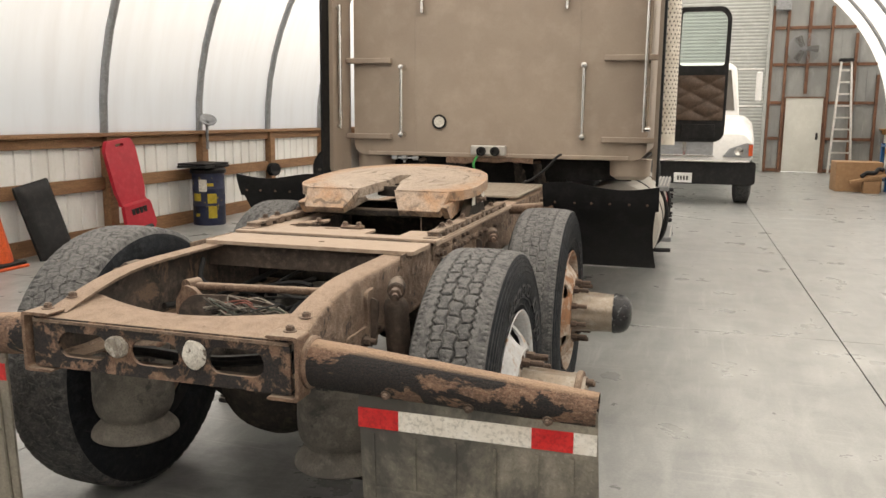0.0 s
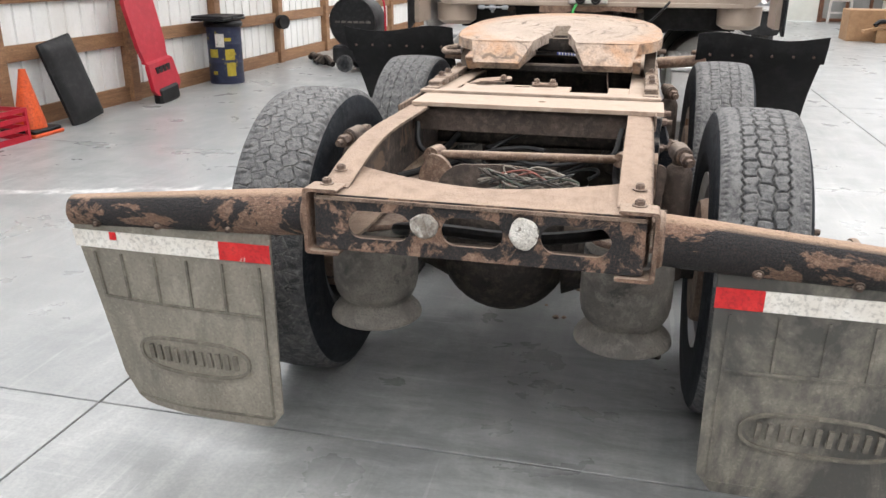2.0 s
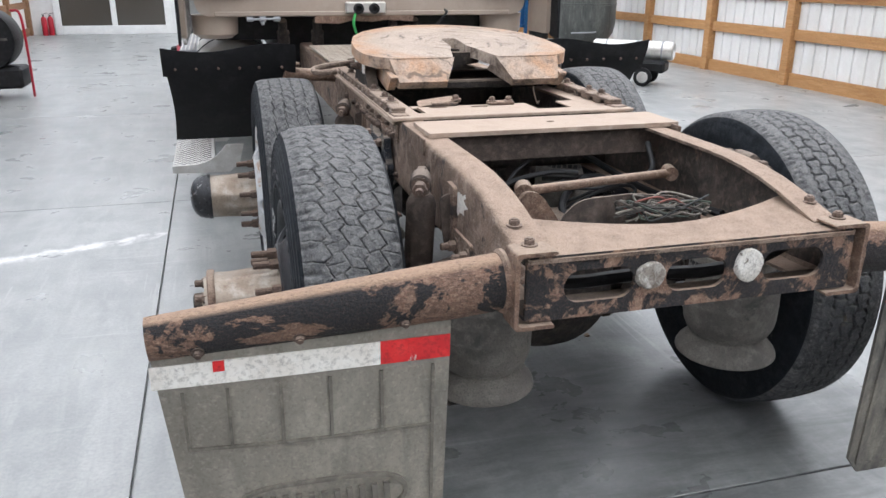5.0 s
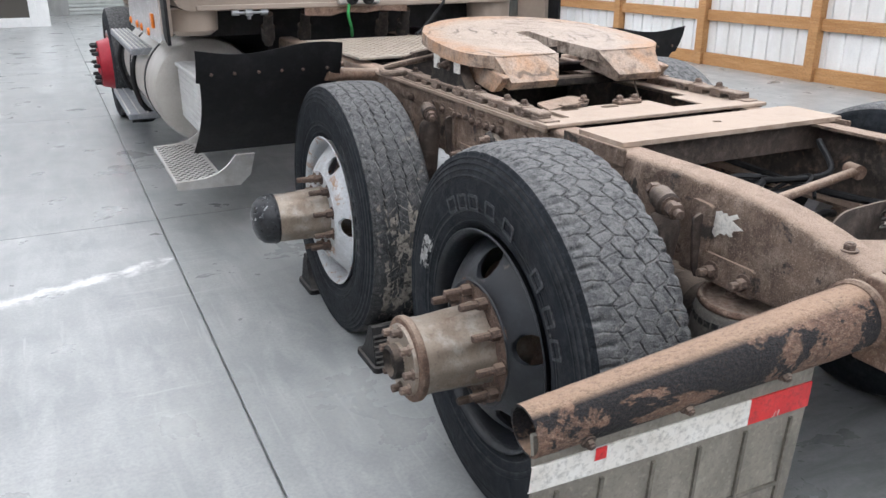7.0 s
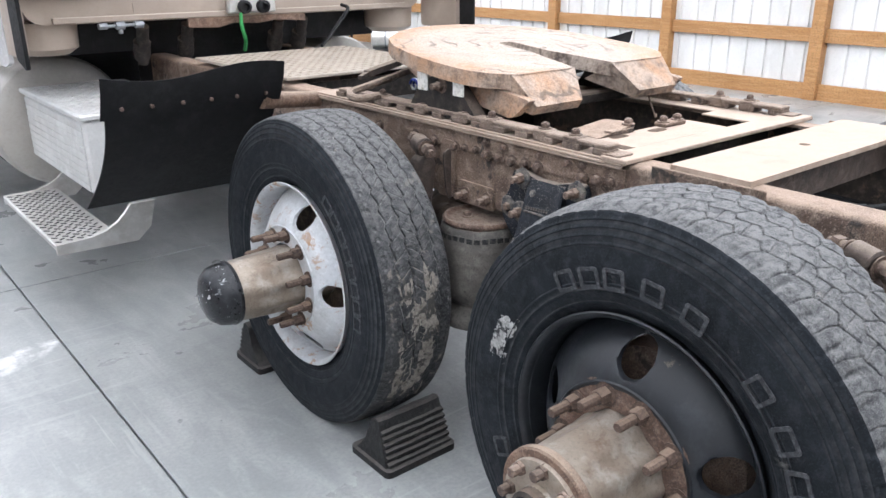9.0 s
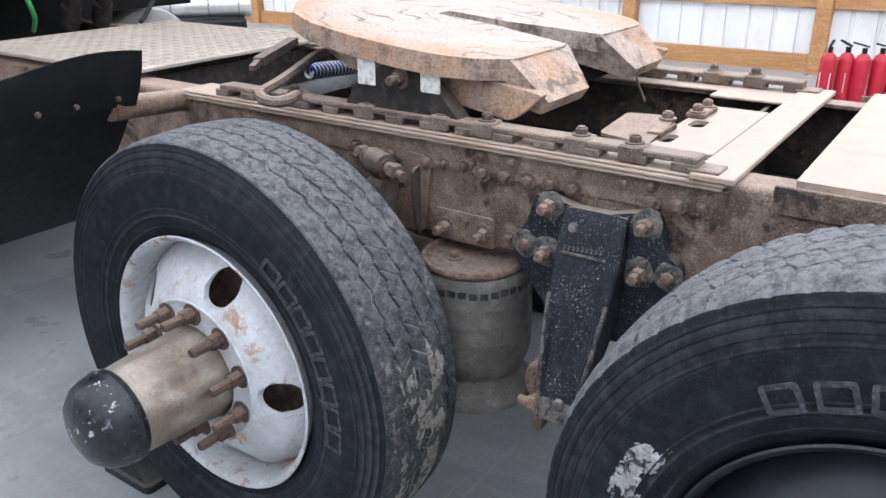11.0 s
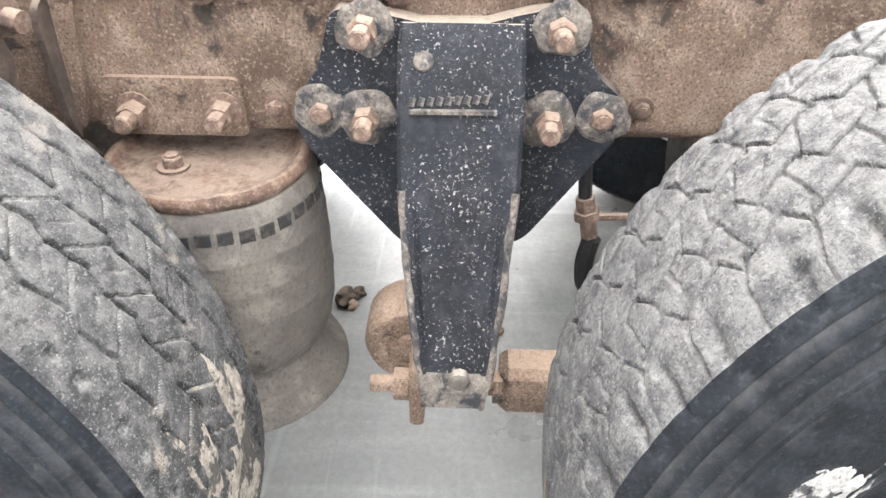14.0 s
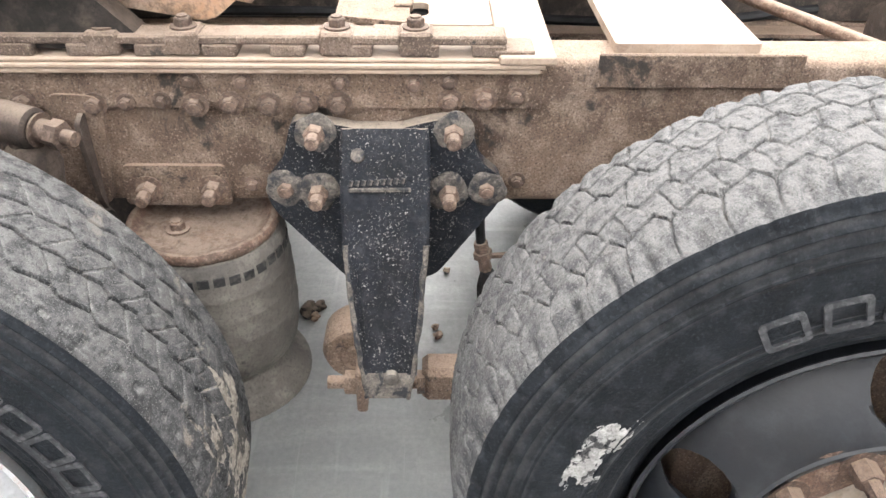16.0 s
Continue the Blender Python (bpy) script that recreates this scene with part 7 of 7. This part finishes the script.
bm = bmesh.new()
for k in range(4):
    box(bm, 0.015, 0.034, -0.13 + 0.07 * k, -0.075 + 0.07 * k, 0.33, 0.40)
part("printed_bars", bm, M_BLACK, creeper)
bm = bmesh.new()
box(bm, -0.03, 0.08, -0.19, 0.19, 0.0, 0.18, 0.025)
part("headrest", bm, M_BLACK, creeper)

drum = thing("oil_drum", "dark blue drum with yellow print and a black lid", "drum", (-4.80, 7.56, 0))
M_DRUM = grime("dark_blue_drum_paint", (0.02, 0.028, 0.07), (0.012, 0.016, 0.04), (0.04, 0.05, 0.10), scale=5, fine=60, bump=0.0006, rough=(0.35, 0.5), patch=(0.35, 0.27, 0.04), patch_at=(0.60, 0.63), patch_scale=6)
bm = bmesh.new()
lathe(bm, (0, 0, 0), (0, 0, 1), [(0, 0), (0, 0.21), (0.02, 0.215), (0.25, 0.212), (0.265, 0.218), (0.28, 0.212), (0.48, 0.212), (0.495, 0.218), (0.51, 0.212), (0.72, 0.215), (0.72, 0)], 36)
part("barrel", bm, M_DRUM, drum)
bm = bmesh.new()
lathe(bm, (0, 0, 0.70), (0, 0, 1), [(0, 0.215), (0.0, 0.235), (0.04, 0.24), (0.07, 0.22), (0.075, 0)], 36)
part("lid", bm, M_BLACK, drum)
bm = bmesh.new()
plate(bm, [roundrect(-0.06, 0.06, 0.46, 0.62, 0.005)], lambda u, v, d: (0.05 + u, -0.212 - d, v), 0.004)
part("paper_label", bm, M_TAPE_WHITE, drum)
M_YELLOW = grime("faded_yellow_print", (0.50, 0.38, 0.03), (0.36, 0.27, 0.03), (0.58, 0.46, 0.08), scale=8, bump=0.0002)
for a0, a1, z0, z1 in ((-118, -86, 0.33, 0.43), (-62, -30, 0.30, 0.43), (-66, -40, 0.53, 0.57), (-110, -92, 0.12, 0.16), (-60, -30, 0.10, 0.27)):
    bm = bmesh.new()
    grid_mesh(bm, [[bm.verts.new(((0.2165 + k) * math.cos(radians(a0 + (a1 - a0) * i / 8)), (0.2165 + k) * math.sin(radians(a0 + (a1 - a0) * i / 8)), z)) for i in range(9)] for z, k in ((z0, -0.004), (z0, 0.0), (z1, 0.0), (z1, -0.004))])
    part("printed_patch", bm, M_YELLOW, drum)

case = thing("tool_case", "flat black plastic tool case lying on a drum", "tool case", (-4.80, 7.56, 0.776))
for z0, z1, g in ((0.0, 0.032, 0.0), (0.036, 0.062, 0.006)):
    bm = bmesh.new()
    box(bm, -0.24 + g, 0.20 - g, -0.36 + g, 0.22 - g, z0, z1, 0.008)
    part("half_shell", bm, M_BLACK, case)
bm = bmesh.new()
box(bm, 0.20, 0.215, -0.14, 0.0, 0.015, 0.045, 0.004)
part("handle", bm, M_BLACK, case)

# clamp lamp on the wall cap
lamp = thing("clamp_lamp", "dusty metal clamp lamp fixed on the wall cap", "lamp", (-4.98, 7.85, 1.0))
bm = bmesh.new()
lathe(bm, (0.0, 0, 0.33), (0.5, -0.4, 0.75), [(0, 0.03), (0.04, 0.05), (0.09, 0.11), (0.11, 0.115), (0.11, 0.10), (0.06, 0.03)], 20)
part("reflector", bm, M_GALV, lamp)
bm = bmesh.new()
rod(bm, (0, 0, 0.0), (0, 0, 0.33), 0.02, seg=10)
part("arm", bm, M_GALV, lamp)

heater = thing("barrel_fan", "black round barrel fan on a two-wheeled cart", "fan", (-3.58, 9.15, 0))
bm = bmesh.new()
lathe(bm, (0, -0.18, 0.68), (0, 1, 0), [(0, 0), (0.0, 0.33), (-0.02, 0.34), (0.0, 0.35), (0.4, 0.35), (0.42, 0.34), (0.40, 0.3), (0.40, 0)], 40)
part("barrel", bm, M_BLACK, heater)
bm = bmesh.new()
for k in range(6):
    box(bm, -0.26 + 0.09 * k, -0.19 + 0.09 * k, -0.189, -0.182, 0.67, 0.70)
part("plain_bars", bm, M_BAG, heater)
bm = bmesh.new()
box(bm, -0.32, 0.36, -0.2, 0.3, 0.12, 0.36, 0.03)
part("cart", bm, M_BLACK, heater)
for y in (-0.27, 0.30):
    bm = bmesh.new()
    lathe(bm, (-0.12, y, 0.12), (0, 1, 0), [(0, 0), (0, 0.06), (0.01, 0.12), (0.06, 0.12), (0.07, 0.06), (0.07, 0)], 24)
    part("wheel", bm, M_TYRE, heater)
bm = bmesh.new()
tube_along(bm, [(0.42, 0.0, 0.0), (0.42, 0.0, 0.5), (0.40, 0.0, 0.95), (0.3, 0, 1.0)], 0.015, 8)
part("handle", bm, M_RED, heater)

crate = thing("plastic_crate", "red plastic crate by the wall post", "crate", (-4.86, 3.66, 0))
for x0, x1, y0, y1 in ((-0.17, 0.17, -0.2, -0.185), (-0.17, 0.17, 0.185, 0.2), (-0.17, -0.155, -0.185, 0.185), (0.155, 0.17, -0.185, 0.185)):
    for z0, z1 in ((0.0, 0.05), (0.09, 0.13), (0.17, 0.21), (0.245, 0.28)):
        bm = bmesh.new()
        box(bm, x0, x1, y0, y1, z0, z1)
        part("slat", bm, M_RED, crate)
for x in (-0.16, 0.16):
    for y in (-0.19, 0.19):
        bm = bmesh.new()
        box(bm, x - 0.014, x + 0.014, y - 0.014, y + 0.014, 0, 0.282)
        part("corner_post", bm, M_RED, crate)

reel = thing("hose_reel", "black round hose reel fixed on a wall post", "hose reel", (-4.98, 9.62, 0.62))
bm = bmesh.new()
lathe(bm, (0, 0, 0), (1, -0.4, 0), [(0, 0), (0, 0.10), (0.02, 0.105), (0.03, 0.07), (0.08, 0.07), (0.09, 0.105), (0.11, 0.10), (0.11, 0)], 24)
part("drum", bm, M_BLACK, reel)
random.seed(11)
for k in range(5):
    bm = bmesh.new()
    tube_along(bm, [(-4.75 + 0.12 * k, 10.2 - 0.2 * k + random.uniform(-0.1, 0.1), 0.05), (-4.6 + 0.1 * k, 9.95 - 0.12 * k, 0.09 + 0.05 * random.random()), (-4.45 + 0.1 * k, 9.75 - 0.1 * k, 0.05)], 0.045, 10)
    solo("pipe_offcut", bm, M_DARK, "dark dirty pipe offcut lying on the floor", "pipe", group="pipes on the floor")

# ---------------------------------------------------------------- east side
kero = thing("kerosene_heater", "silver torpedo heater on a black wheeled cart", "heater", (4.55, 8.53, 0))
kero.rotation_euler = (0, 0, radians(-41))
bm = bmesh.new()
lathe(bm, (-0.60, 0, 0.46), (1, 0, 0), [(0, 0.105), (0.02, 0.125), (1.08, 0.125), (1.10, 0.105), (1.08, 0.098), (0.02, 0.098)], 32)
part("barrel", bm, M_ALU, kero)
for x in (-0.42, 0.0, 0.34):
    bm = bmesh.new()
    lathe(bm, (x, 0, 0.46), (1, 0, 0), [(0, 0.1255), (0.004, 0.129), (0.018, 0.129), (0.022, 0.1255)], 32, True)
    part("seam_band", bm, M_GALV, kero)
bm = bmesh.new()
lathe(bm, (-0.575, 0, 0.46), (1, 0, 0), [(0, 0), (0, 0.03), (0.012, 0.095), (0.02, 0.095), (0.02, 0)], 24)
part("nose_cone", bm, M_DARK, kero)
bm = bmesh.new()
box(bm, -0.60, 0.42, -0.17, 0.17, 0.175, 0.325, 0.03)
part("fuel_tank", bm, M_BLACK, kero)
bm = bmesh.new()
lathe(bm, (-0.24, -0.171, 0.265), (0, -1, 0), [(0, 0), (0, 0.035), (0.02, 0.032), (0.022, 0)], 16)
part("filler_cap", bm, M_RED, kero)
bm = bmesh.new()
tube_along(bm, [(-0.52, -0.14, 0.18), (-0.60, -0.15, 0.012), (-0.60, 0.15, 0.012), (-0.52, 0.14, 0.18)], 0.012, 8)
part("stand", bm, M_BLACK, kero)
for y in (-0.25, 0.21):
    bm = bmesh.new()
    lathe(bm, (0.15, y, 0.122), (0, 1, 0), [(0, 0), (0, 0.07), (0.01, 0.122), (0.035, 0.122), (0.045, 0.07), (0.045, 0)], 24)
    wh = part("wheel", bm, M_BLACK, kero)
    bm = bmesh.new()
    lathe(bm, (0.15, y - 0.004 if y < 0 else y + 0.049, 0.122), (0, -1 if y < 0 else 1, 0), [(0, 0), (0, 0.075), (0.006, 0.07), (0.012, 0.03), (0.014, 0)], 20)
    part("rim", bm, M_ALU, wh)

machine = thing("shop_machine", "dark grey-green round bellied machine beside the east wall", "machine", (5.50, 12.3, 0))
M_MACHINE = grime("scuffed_grey_green_paint", (0.105, 0.112, 0.104), (0.06, 0.064, 0.06), (0.165, 0.17, 0.16), scale=3, fine=60, bump=0.0006, rough=(0.3, 0.5), stretch=(2, 2, 0.4))
bm = bmesh.new()
lathe(bm, (0, 0, 0), (0, 0, 1), [(0.11, 0), (0.11, 0.18), (0.16, 0.30), (0.27, 0.44), (0.42, 0.54), (0.58, 0.575), (1.45, 0.575), (1.55, 0.52), (1.58, 0.40), (1.58, 0)], 48)
part("body", bm, M_MACHINE, machine)
bm = bmesh.new()
lathe(bm, (0, 0, 0.9), (0, 0, 1), [(0, 0.5755), (0.006, 0.585), (0.034, 0.585), (0.04, 0.5755)], 48, True)
part("seam_band", bm, M_MACHINE, machine)
bm = bmesh.new()
tube_along(bm, [(-0.42, -0.44, 0.44), (-0.40, -0.60, 0.45), (-0.08, -0.66, 0.46), (-0.06, -0.55, 0.46)], 0.014, 8)
part("handle", bm, M_GALV, machine)
for a in (40, 130, 220, 310):
    c, w = 0.40 * math.cos(radians(a)), 0.40 * math.sin(radians(a))
    bm = bmesh.new()
    rod(bm, (c, w, 0.05), (c, w, 0.40), 0.02, seg=8)
    part("leg", bm, M_BLACK, machine)
    bm = bmesh.new()
    lathe(bm, (c - 0.015, w, 0.045), (1, 0, 0), [(0, 0), (0, 0.035), (0.005, 0.045), (0.025, 0.045), (0.03, 0.035), (0.03, 0)], 16)
    part("caster", bm, M_BLACK, machine)

waste = thing("waste_bin", "tall black plastic bin beside the blue shelf", "bin", (6.13, 15.95, 0))
bm = bmesh.new()
lathe(bm, (0, 0, 0), (0, 0, 1), [(0, 0), (0, 0.20), (0.02, 0.215), (0.86, 0.265), (0.86, 0.255), (0.05, 0.205), (0.05, 0)], 36)
part("body", bm, M_BLACK, waste)
bm = bmesh.new()
lathe(bm, (0, 0, 0.85), (0, 0, 1), [(0, 0.266), (0.01, 0.285), (0.03, 0.285), (0.035, 0.266)], 36, True)
part("rim", bm, M_BLACK, waste)

shelf = thing("blue_shelf", "blue steel shelf frame", "shelf", (5.755, 16.98, 0))
M_BLUE = grime("blue_steel_paint", (0.03, 0.14, 0.33), (0.02, 0.10, 0.25), (0.05, 0.19, 0.42), scale=5, fine=60, bump=0.0004, rough=(0.35, 0.5))
for x in (-0.335, 0.335):
    for y in (-0.3, 0.3):
        bm = bmesh.new()
        box(bm, x - 0.035, x + 0.035, y - 0.035, y + 0.035, 0, 1.0)
        part("leg", bm, M_BLUE, shelf)
for z in (0.22, 0.92):
    bm = bmesh.new()
    box(bm, -0.37, 0.37, -0.34, 0.34, z, z + 0.05)
    part("shelf_board", bm, M_BLUE, shelf)
bm = bmesh.new()
bar(bm, (-0.31, -0.345, 0.30), (0.31, -0.345, 0.88), 0.05, 0.02)
part("brace", bm, M_BLUE, shelf)
bm = bmesh.new()
box(bm, -0.30, 0.30, -0.28, -0.26, 0.272, 0.918)
part("front_panel", bm, M_BLUE, shelf)
chest = thing("toolbox", "red metal toolbox standing on a shelf", "toolbox", (5.72, 16.98, 0.972))
bm = bmesh.new()
box(bm, -0.24, 0.24, -0.12, 0.12, 0.0, 0.16, 0.01)
part("body", bm, M_RED, chest)
bm = bmesh.new()
box(bm, -0.245, 0.245, -0.125, 0.125, 0.164, 0.20, 0.012)
part("lid", bm, M_RED, chest)
bm = bmesh.new()
tube_along(bm, [(-0.07, 0, 0.20), (-0.06, 0, 0.235), (0.06, 0, 0.235), (0.07, 0, 0.20)], 0.009, 8)
part("handle", bm, M_BLACK, chest)
bm = bmesh.new()
box(bm, 4.42, 5.3, 16.5, 17.2, 0.0, 0.62, 0.01)
M_CARD = grime("brown_cardboard", (0.36, 0.21, 0.11), (0.29, 0.165, 0.085), (0.42, 0.26, 0.145), scale=3, fine=60, bump=0.0005)
solo("cardboard_box", bm, M_CARD, "large brown cardboard box", "box")
bm = bmesh.new()
bar(bm, (4.65, 16.25, 0.22), (5.5, 16.3, 0.42), 0.2, 0.05)
solo("timber_offcut", bm, M_CARD, "pale timber offcut leaning on a wood block", "timber")
bm = bmesh.new()
bar(bm, (5.05, 16.28, 0.0), (5.05, 16.28, 0.245), 0.3, 0.2, (0, 1, 0))
solo("wood_block", bm, M_CARD, "short pale wood block on the floor", "timber")

bm = bmesh.new()
tube_along(bm, [(-0.22, 0.0, 0.0), (-0.1, 0.03, 0.05), (0.02, -0.03, 0.03), (0.12, 0.04, 0.08), (0.2, 0.0, 0.05)], 0.045, 10)
rag = solo("work_glove", bm, M_BLACK, "crumpled black glove lying on a timber offcut", "glove")
rag.matrix_world = Matrix.Translation((5.08, 16.27, 0.385)) @ Matrix.Rotation(radians(-13), 4, "Y")

ladder = thing("step_ladder", "tall aluminium step ladder standing against the end wall", "ladder", (5.5, 22.2, 0))
for x in (-1, 1):
    bm = bmesh.new()
    bar(bm, (-0.075 + x * 0.285, 0, 0.0), (-0.075 + x * 0.125, 0.28, 3.05), 0.05, 0.08, (0, 1, 0))
    part("side_rail", bm, M_ALU, ladder)
for k in range(9):
    t = (k + 0.8) / 9.6
    w, m = 0.285 - 0.16 * t, -0.075
    bm = bmesh.new()
    box(bm, m - w, m + w, 0.28 * t - 0.05, 0.28 * t + 0.05, 3.05 * t, 3.05 * t + 0.045)
    part("rung", bm, M_ALU, ladder)
bm = bmesh.new()
box(bm, -0.25, 0.10, 0.18, 0.42, 3.05, 3.13, 0.01)
part("top_cap", bm, M_BLACK, ladder)

fan = thing("wall_fan", "large grey three-blade wall fan", "fan", (4.357, 22.65, 3.42))
bm = bmesh.new()
lathe(bm, (0, -0.1, 0), (0, 1, 0), [(0, 0.40), (0.01, 0.415), (0.02, 0.40)], 40, True)
for r in (0.08, 0.12, 0.16, 0.20, 0.24, 0.28, 0.32, 0.36):
    lathe(bm, (0, -0.12, 0), (0, 1, 0), [(0, r), (0.008, r + 0.008), (0.016, r)], 32, True)
for k in range(8):
    a = math.pi * k / 8
    rod(bm, (-0.41 * math.cos(a), -0.11, -0.41 * math.sin(a)), (0.41 * math.cos(a), -0.11, 0.41 * math.sin(a)), 0.006, seg=6)
part("guard", bm, M_GALV, fan)
for k in range(3):
    a = math.radians(120 * k + 5)
    bm = bmesh.new()
    plate(bm, [soften([(0.05, -0.06), (0.35, -0.14), (0.385, 0.06), (0.06, 0.06)], 0.03)], lambda u, v, d: (u * math.cos(a) - v * math.sin(a), d + 0.3 * v, u * math.sin(a) + v * math.cos(a)), 0.006)
    part("blade", bm, M_BAG, fan)
bm = bmesh.new()
lathe(bm, (0, -0.06, 0), (0, 1, 0), [(0, 0), (0, 0.07), (0.2, 0.07), (0.25, 0.03), (0.25, 0)], 20)
part("motor", bm, M_GALV, fan)

# extinguishers waiting by the east wall
ext = None
for k in range(12):
    x, y = 5.05 + 0.05 * k + 0.03 * math.sin(k * 2.1), 1.9 - 0.115 * k
    if ext is None:
        ext = thing("fire_extinguisher", "red fire extinguisher with a black handle", "fire extinguisher", (x, y, 0), "extinguishers on the floor")
        bm = bmesh.new()
        lathe(bm, (0, 0, 0), (0, 0, 1), [(0, 0), (0, 0.058), (0.015, 0.062), (0.36, 0.062), (0.40, 0.045), (0.42, 0.02), (0.42, 0)], 20)
        part("cylinder", bm, M_RED, ext)
        bm = bmesh.new()
        rod(bm, (0, 0, 0.42), (0, 0, 0.46), 0.02, seg=10)
        bar(bm, (-0.03, 0, 0.47), (0.09, 0, 0.50), 0.02, 0.012)
        part("handle", bm, M_BLACK, ext)
        bm = bmesh.new()
        plate(bm, [roundrect(-0.04, 0.04, 0.12, 0.27, 0.004)], lambda u, v, d: (-0.0625 - d + 0.8 * u * u * 10, u, v), 0.002)
        part("paper_label", bm, M_TAPE_WHITE, ext)
    else:
        copy_thing(ext, Matrix.Translation((x, y, 0)) @ Matrix.Rotation(k * 0.9, 4, "Z"))
copy_thing(ext, Matrix.Translation((-4.75, 19.25, 0)))
copy_thing(ext, Matrix.Translation((-4.62, 19.3, 0)))

# ---------------------------------------------------------------- white lorry beyond
lorry = thing("white_lorry", "white lorry parked facing the camera", "truck", (1.45, 12.6, 0))


def loft(bm, secs):
    rows = [[bm.verts.new(p) for p in sec] for sec in secs]
    for a, b in zip(rows, rows[1:]):
        for i in range(len(a)):
            j = (i + 1) % len(a)
            bm.faces.new((a[i], a[j], b[j], b[i]))
    bm.faces.new(rows[0])
    bm.faces.new(rows[-1])


bm = bmesh.new()
secs = []
for y, hw, z0, z1 in ((0.05, 0.98, 0.78, 1.02), (0.12, 1.03, 0.76, 1.22), (0.45, 1.06, 0.76, 1.36), (1.0, 1.08, 0.8, 1.46), (1.5, 1.10, 0.9, 1.55)):
    secs.append([(x, y, z) for x, z in soften([(-hw, z0), (hw, z0), (hw, z1 - 0.16), (hw - 0.16, z1), (-hw + 0.16, z1), (-hw, z1 - 0.16)], 0.08)])
loft(bm, secs)
part("hood", bm, M_WHITE, lorry)
bm = bmesh.new()
secs = []
for y, hw, z1 in ((1.5, 0.86, 1.6), (1.9, 0.80, 2.45), (2.1, 0.80, 2.55), (3.4, 0.82, 2.6)):
    secs.append([(x, y, z) for x, z in soften([(-hw, 0.8), (hw, 0.8), (hw, z1 - 0.1), (hw - 0.15, z1), (-hw + 0.15, z1), (-hw, z1 - 0.1)], 0.08)])
loft(bm, secs)
part("cab", bm, M_WHITE, lorry)
bm = bmesh.new()
v = [bm.verts.new(p) for p in ((-0.76, 1.495, 1.64), (0.76, 1.495, 1.64), (0.68, 1.87, 2.40), (-0.68, 1.87, 2.40))]
bm.faces.new(v)
part("windscreen", bm, M_GLASS, lorry)
bm = bmesh.new()
plate(bm, [roundrect(-1.09, 1.09, 0.36, 0.76, 0.06)], lambda u, v, d: (u, 0.0 + d + 0.08 * (abs(u) / 1.09) ** 4, v), 0.2)
bp = part("bumper", bm, M_BLACK, lorry)
bm = bmesh.new()
box(bm, -0.24, 0.06, -0.012, -0.002, 0.385, 0.555, 0.003)
part("number_plate", bm, M_WHITE, bp)
bm = bmesh.new()
for k in range(4):
    box(bm, -0.185 + 0.05 * k, -0.155 + 0.05 * k, -0.017, -0.012, 0.43, 0.50)
part("plain_bars", bm, M_BLACK, bp)
bm = bmesh.new()
plate(bm, [roundrect(-0.6, 0.38, 0.86, 1.10, 0.03)], lambda u, v, d: (u, 0.03 - d, v), 0.01)
grl = part("grille", bm, M_GALV, lorry, "dull silver grille")
for k in range(2):
    bm = bmesh.new()
    box(bm, -0.62, 0.40, 0.0, 0.022, 0.84 + 0.25 * k, 0.865 + 0.25 * k, 0.004)
    part("grille_trim", bm, M_CHROME, grl)
bm = bmesh.new()
box(bm, -0.12, -0.06, 0.0, 0.021, 0.87, 1.085, 0.004)
part("grille_post", bm, M_CHROME, grl)
bm = bmesh.new()
box(bm, -0.98, 0.98, -0.004, 0.06, 0.745, 0.775, 0.008)
part("bumper_lip", bm, M_CHROME, bp)
for s in (-1, 1):
    bm = bmesh.new()
    plate(bm, [soften([(0.54, 0.84), (1.00, 0.83), (1.02, 1.06), (0.92, 1.08), (0.64, 0.98)], 0.03)], lambda u, v, d: (s * u, 0.022 - d + 0.16 * max(0, u - 0.8), v), 0.02)
    hl = part("headlight", bm, M_GALV, lorry, "clear headlight with a silver reflector")
    bm = bmesh.new()
    lathe(bm, (s * 0.80, 0.012, 0.935), (0, -1, 0), [(0, 0.07), (0.012, 0.075), (0.012, 0.062), (0.002, 0.03), (0.002, 0)], 24)
    part("reflector", bm, M_CHROME, hl)
    bm = bmesh.new()
    box(bm, s * 0.955, s * 1.02, 0.005, 0.06, 0.86, 1.05)
    part("indicator", bm, M_ORANGE, lorry)
    bm = bmesh.new()
    lathe(bm, (s * 0.78, 0.75, 0.45), (s, 0, 0), [(0, 0), (0, 0.36), (0.03, 0.45), (0.25, 0.45), (0.28, 0.36), (0.28, 0)], 32)
    part("wheel", bm, M_TYRE, lorry)
    bm = bmesh.new()
    box(bm, s * 1.12, s * 1.23, 1.7, 1.8, 1.80, 2.36, 0.03)
    mr = part("mirror", bm, M_WHITE, lorry)
    for z in (1.72, 2.4):
        bm = bmesh.new()
        rod(bm, (s * 0.80, 1.75, z), (s * 1.24, 1.75, z), 0.011, seg=8)
        part("mirror_arm", bm, M_CHROME, mr)
bm = bmesh.new()
box(bm, -0.9, 0.9, 3.5, 9.0, 0.95, 1.6, 0.03)
part("body_box", bm, M_WHITE, lorry)

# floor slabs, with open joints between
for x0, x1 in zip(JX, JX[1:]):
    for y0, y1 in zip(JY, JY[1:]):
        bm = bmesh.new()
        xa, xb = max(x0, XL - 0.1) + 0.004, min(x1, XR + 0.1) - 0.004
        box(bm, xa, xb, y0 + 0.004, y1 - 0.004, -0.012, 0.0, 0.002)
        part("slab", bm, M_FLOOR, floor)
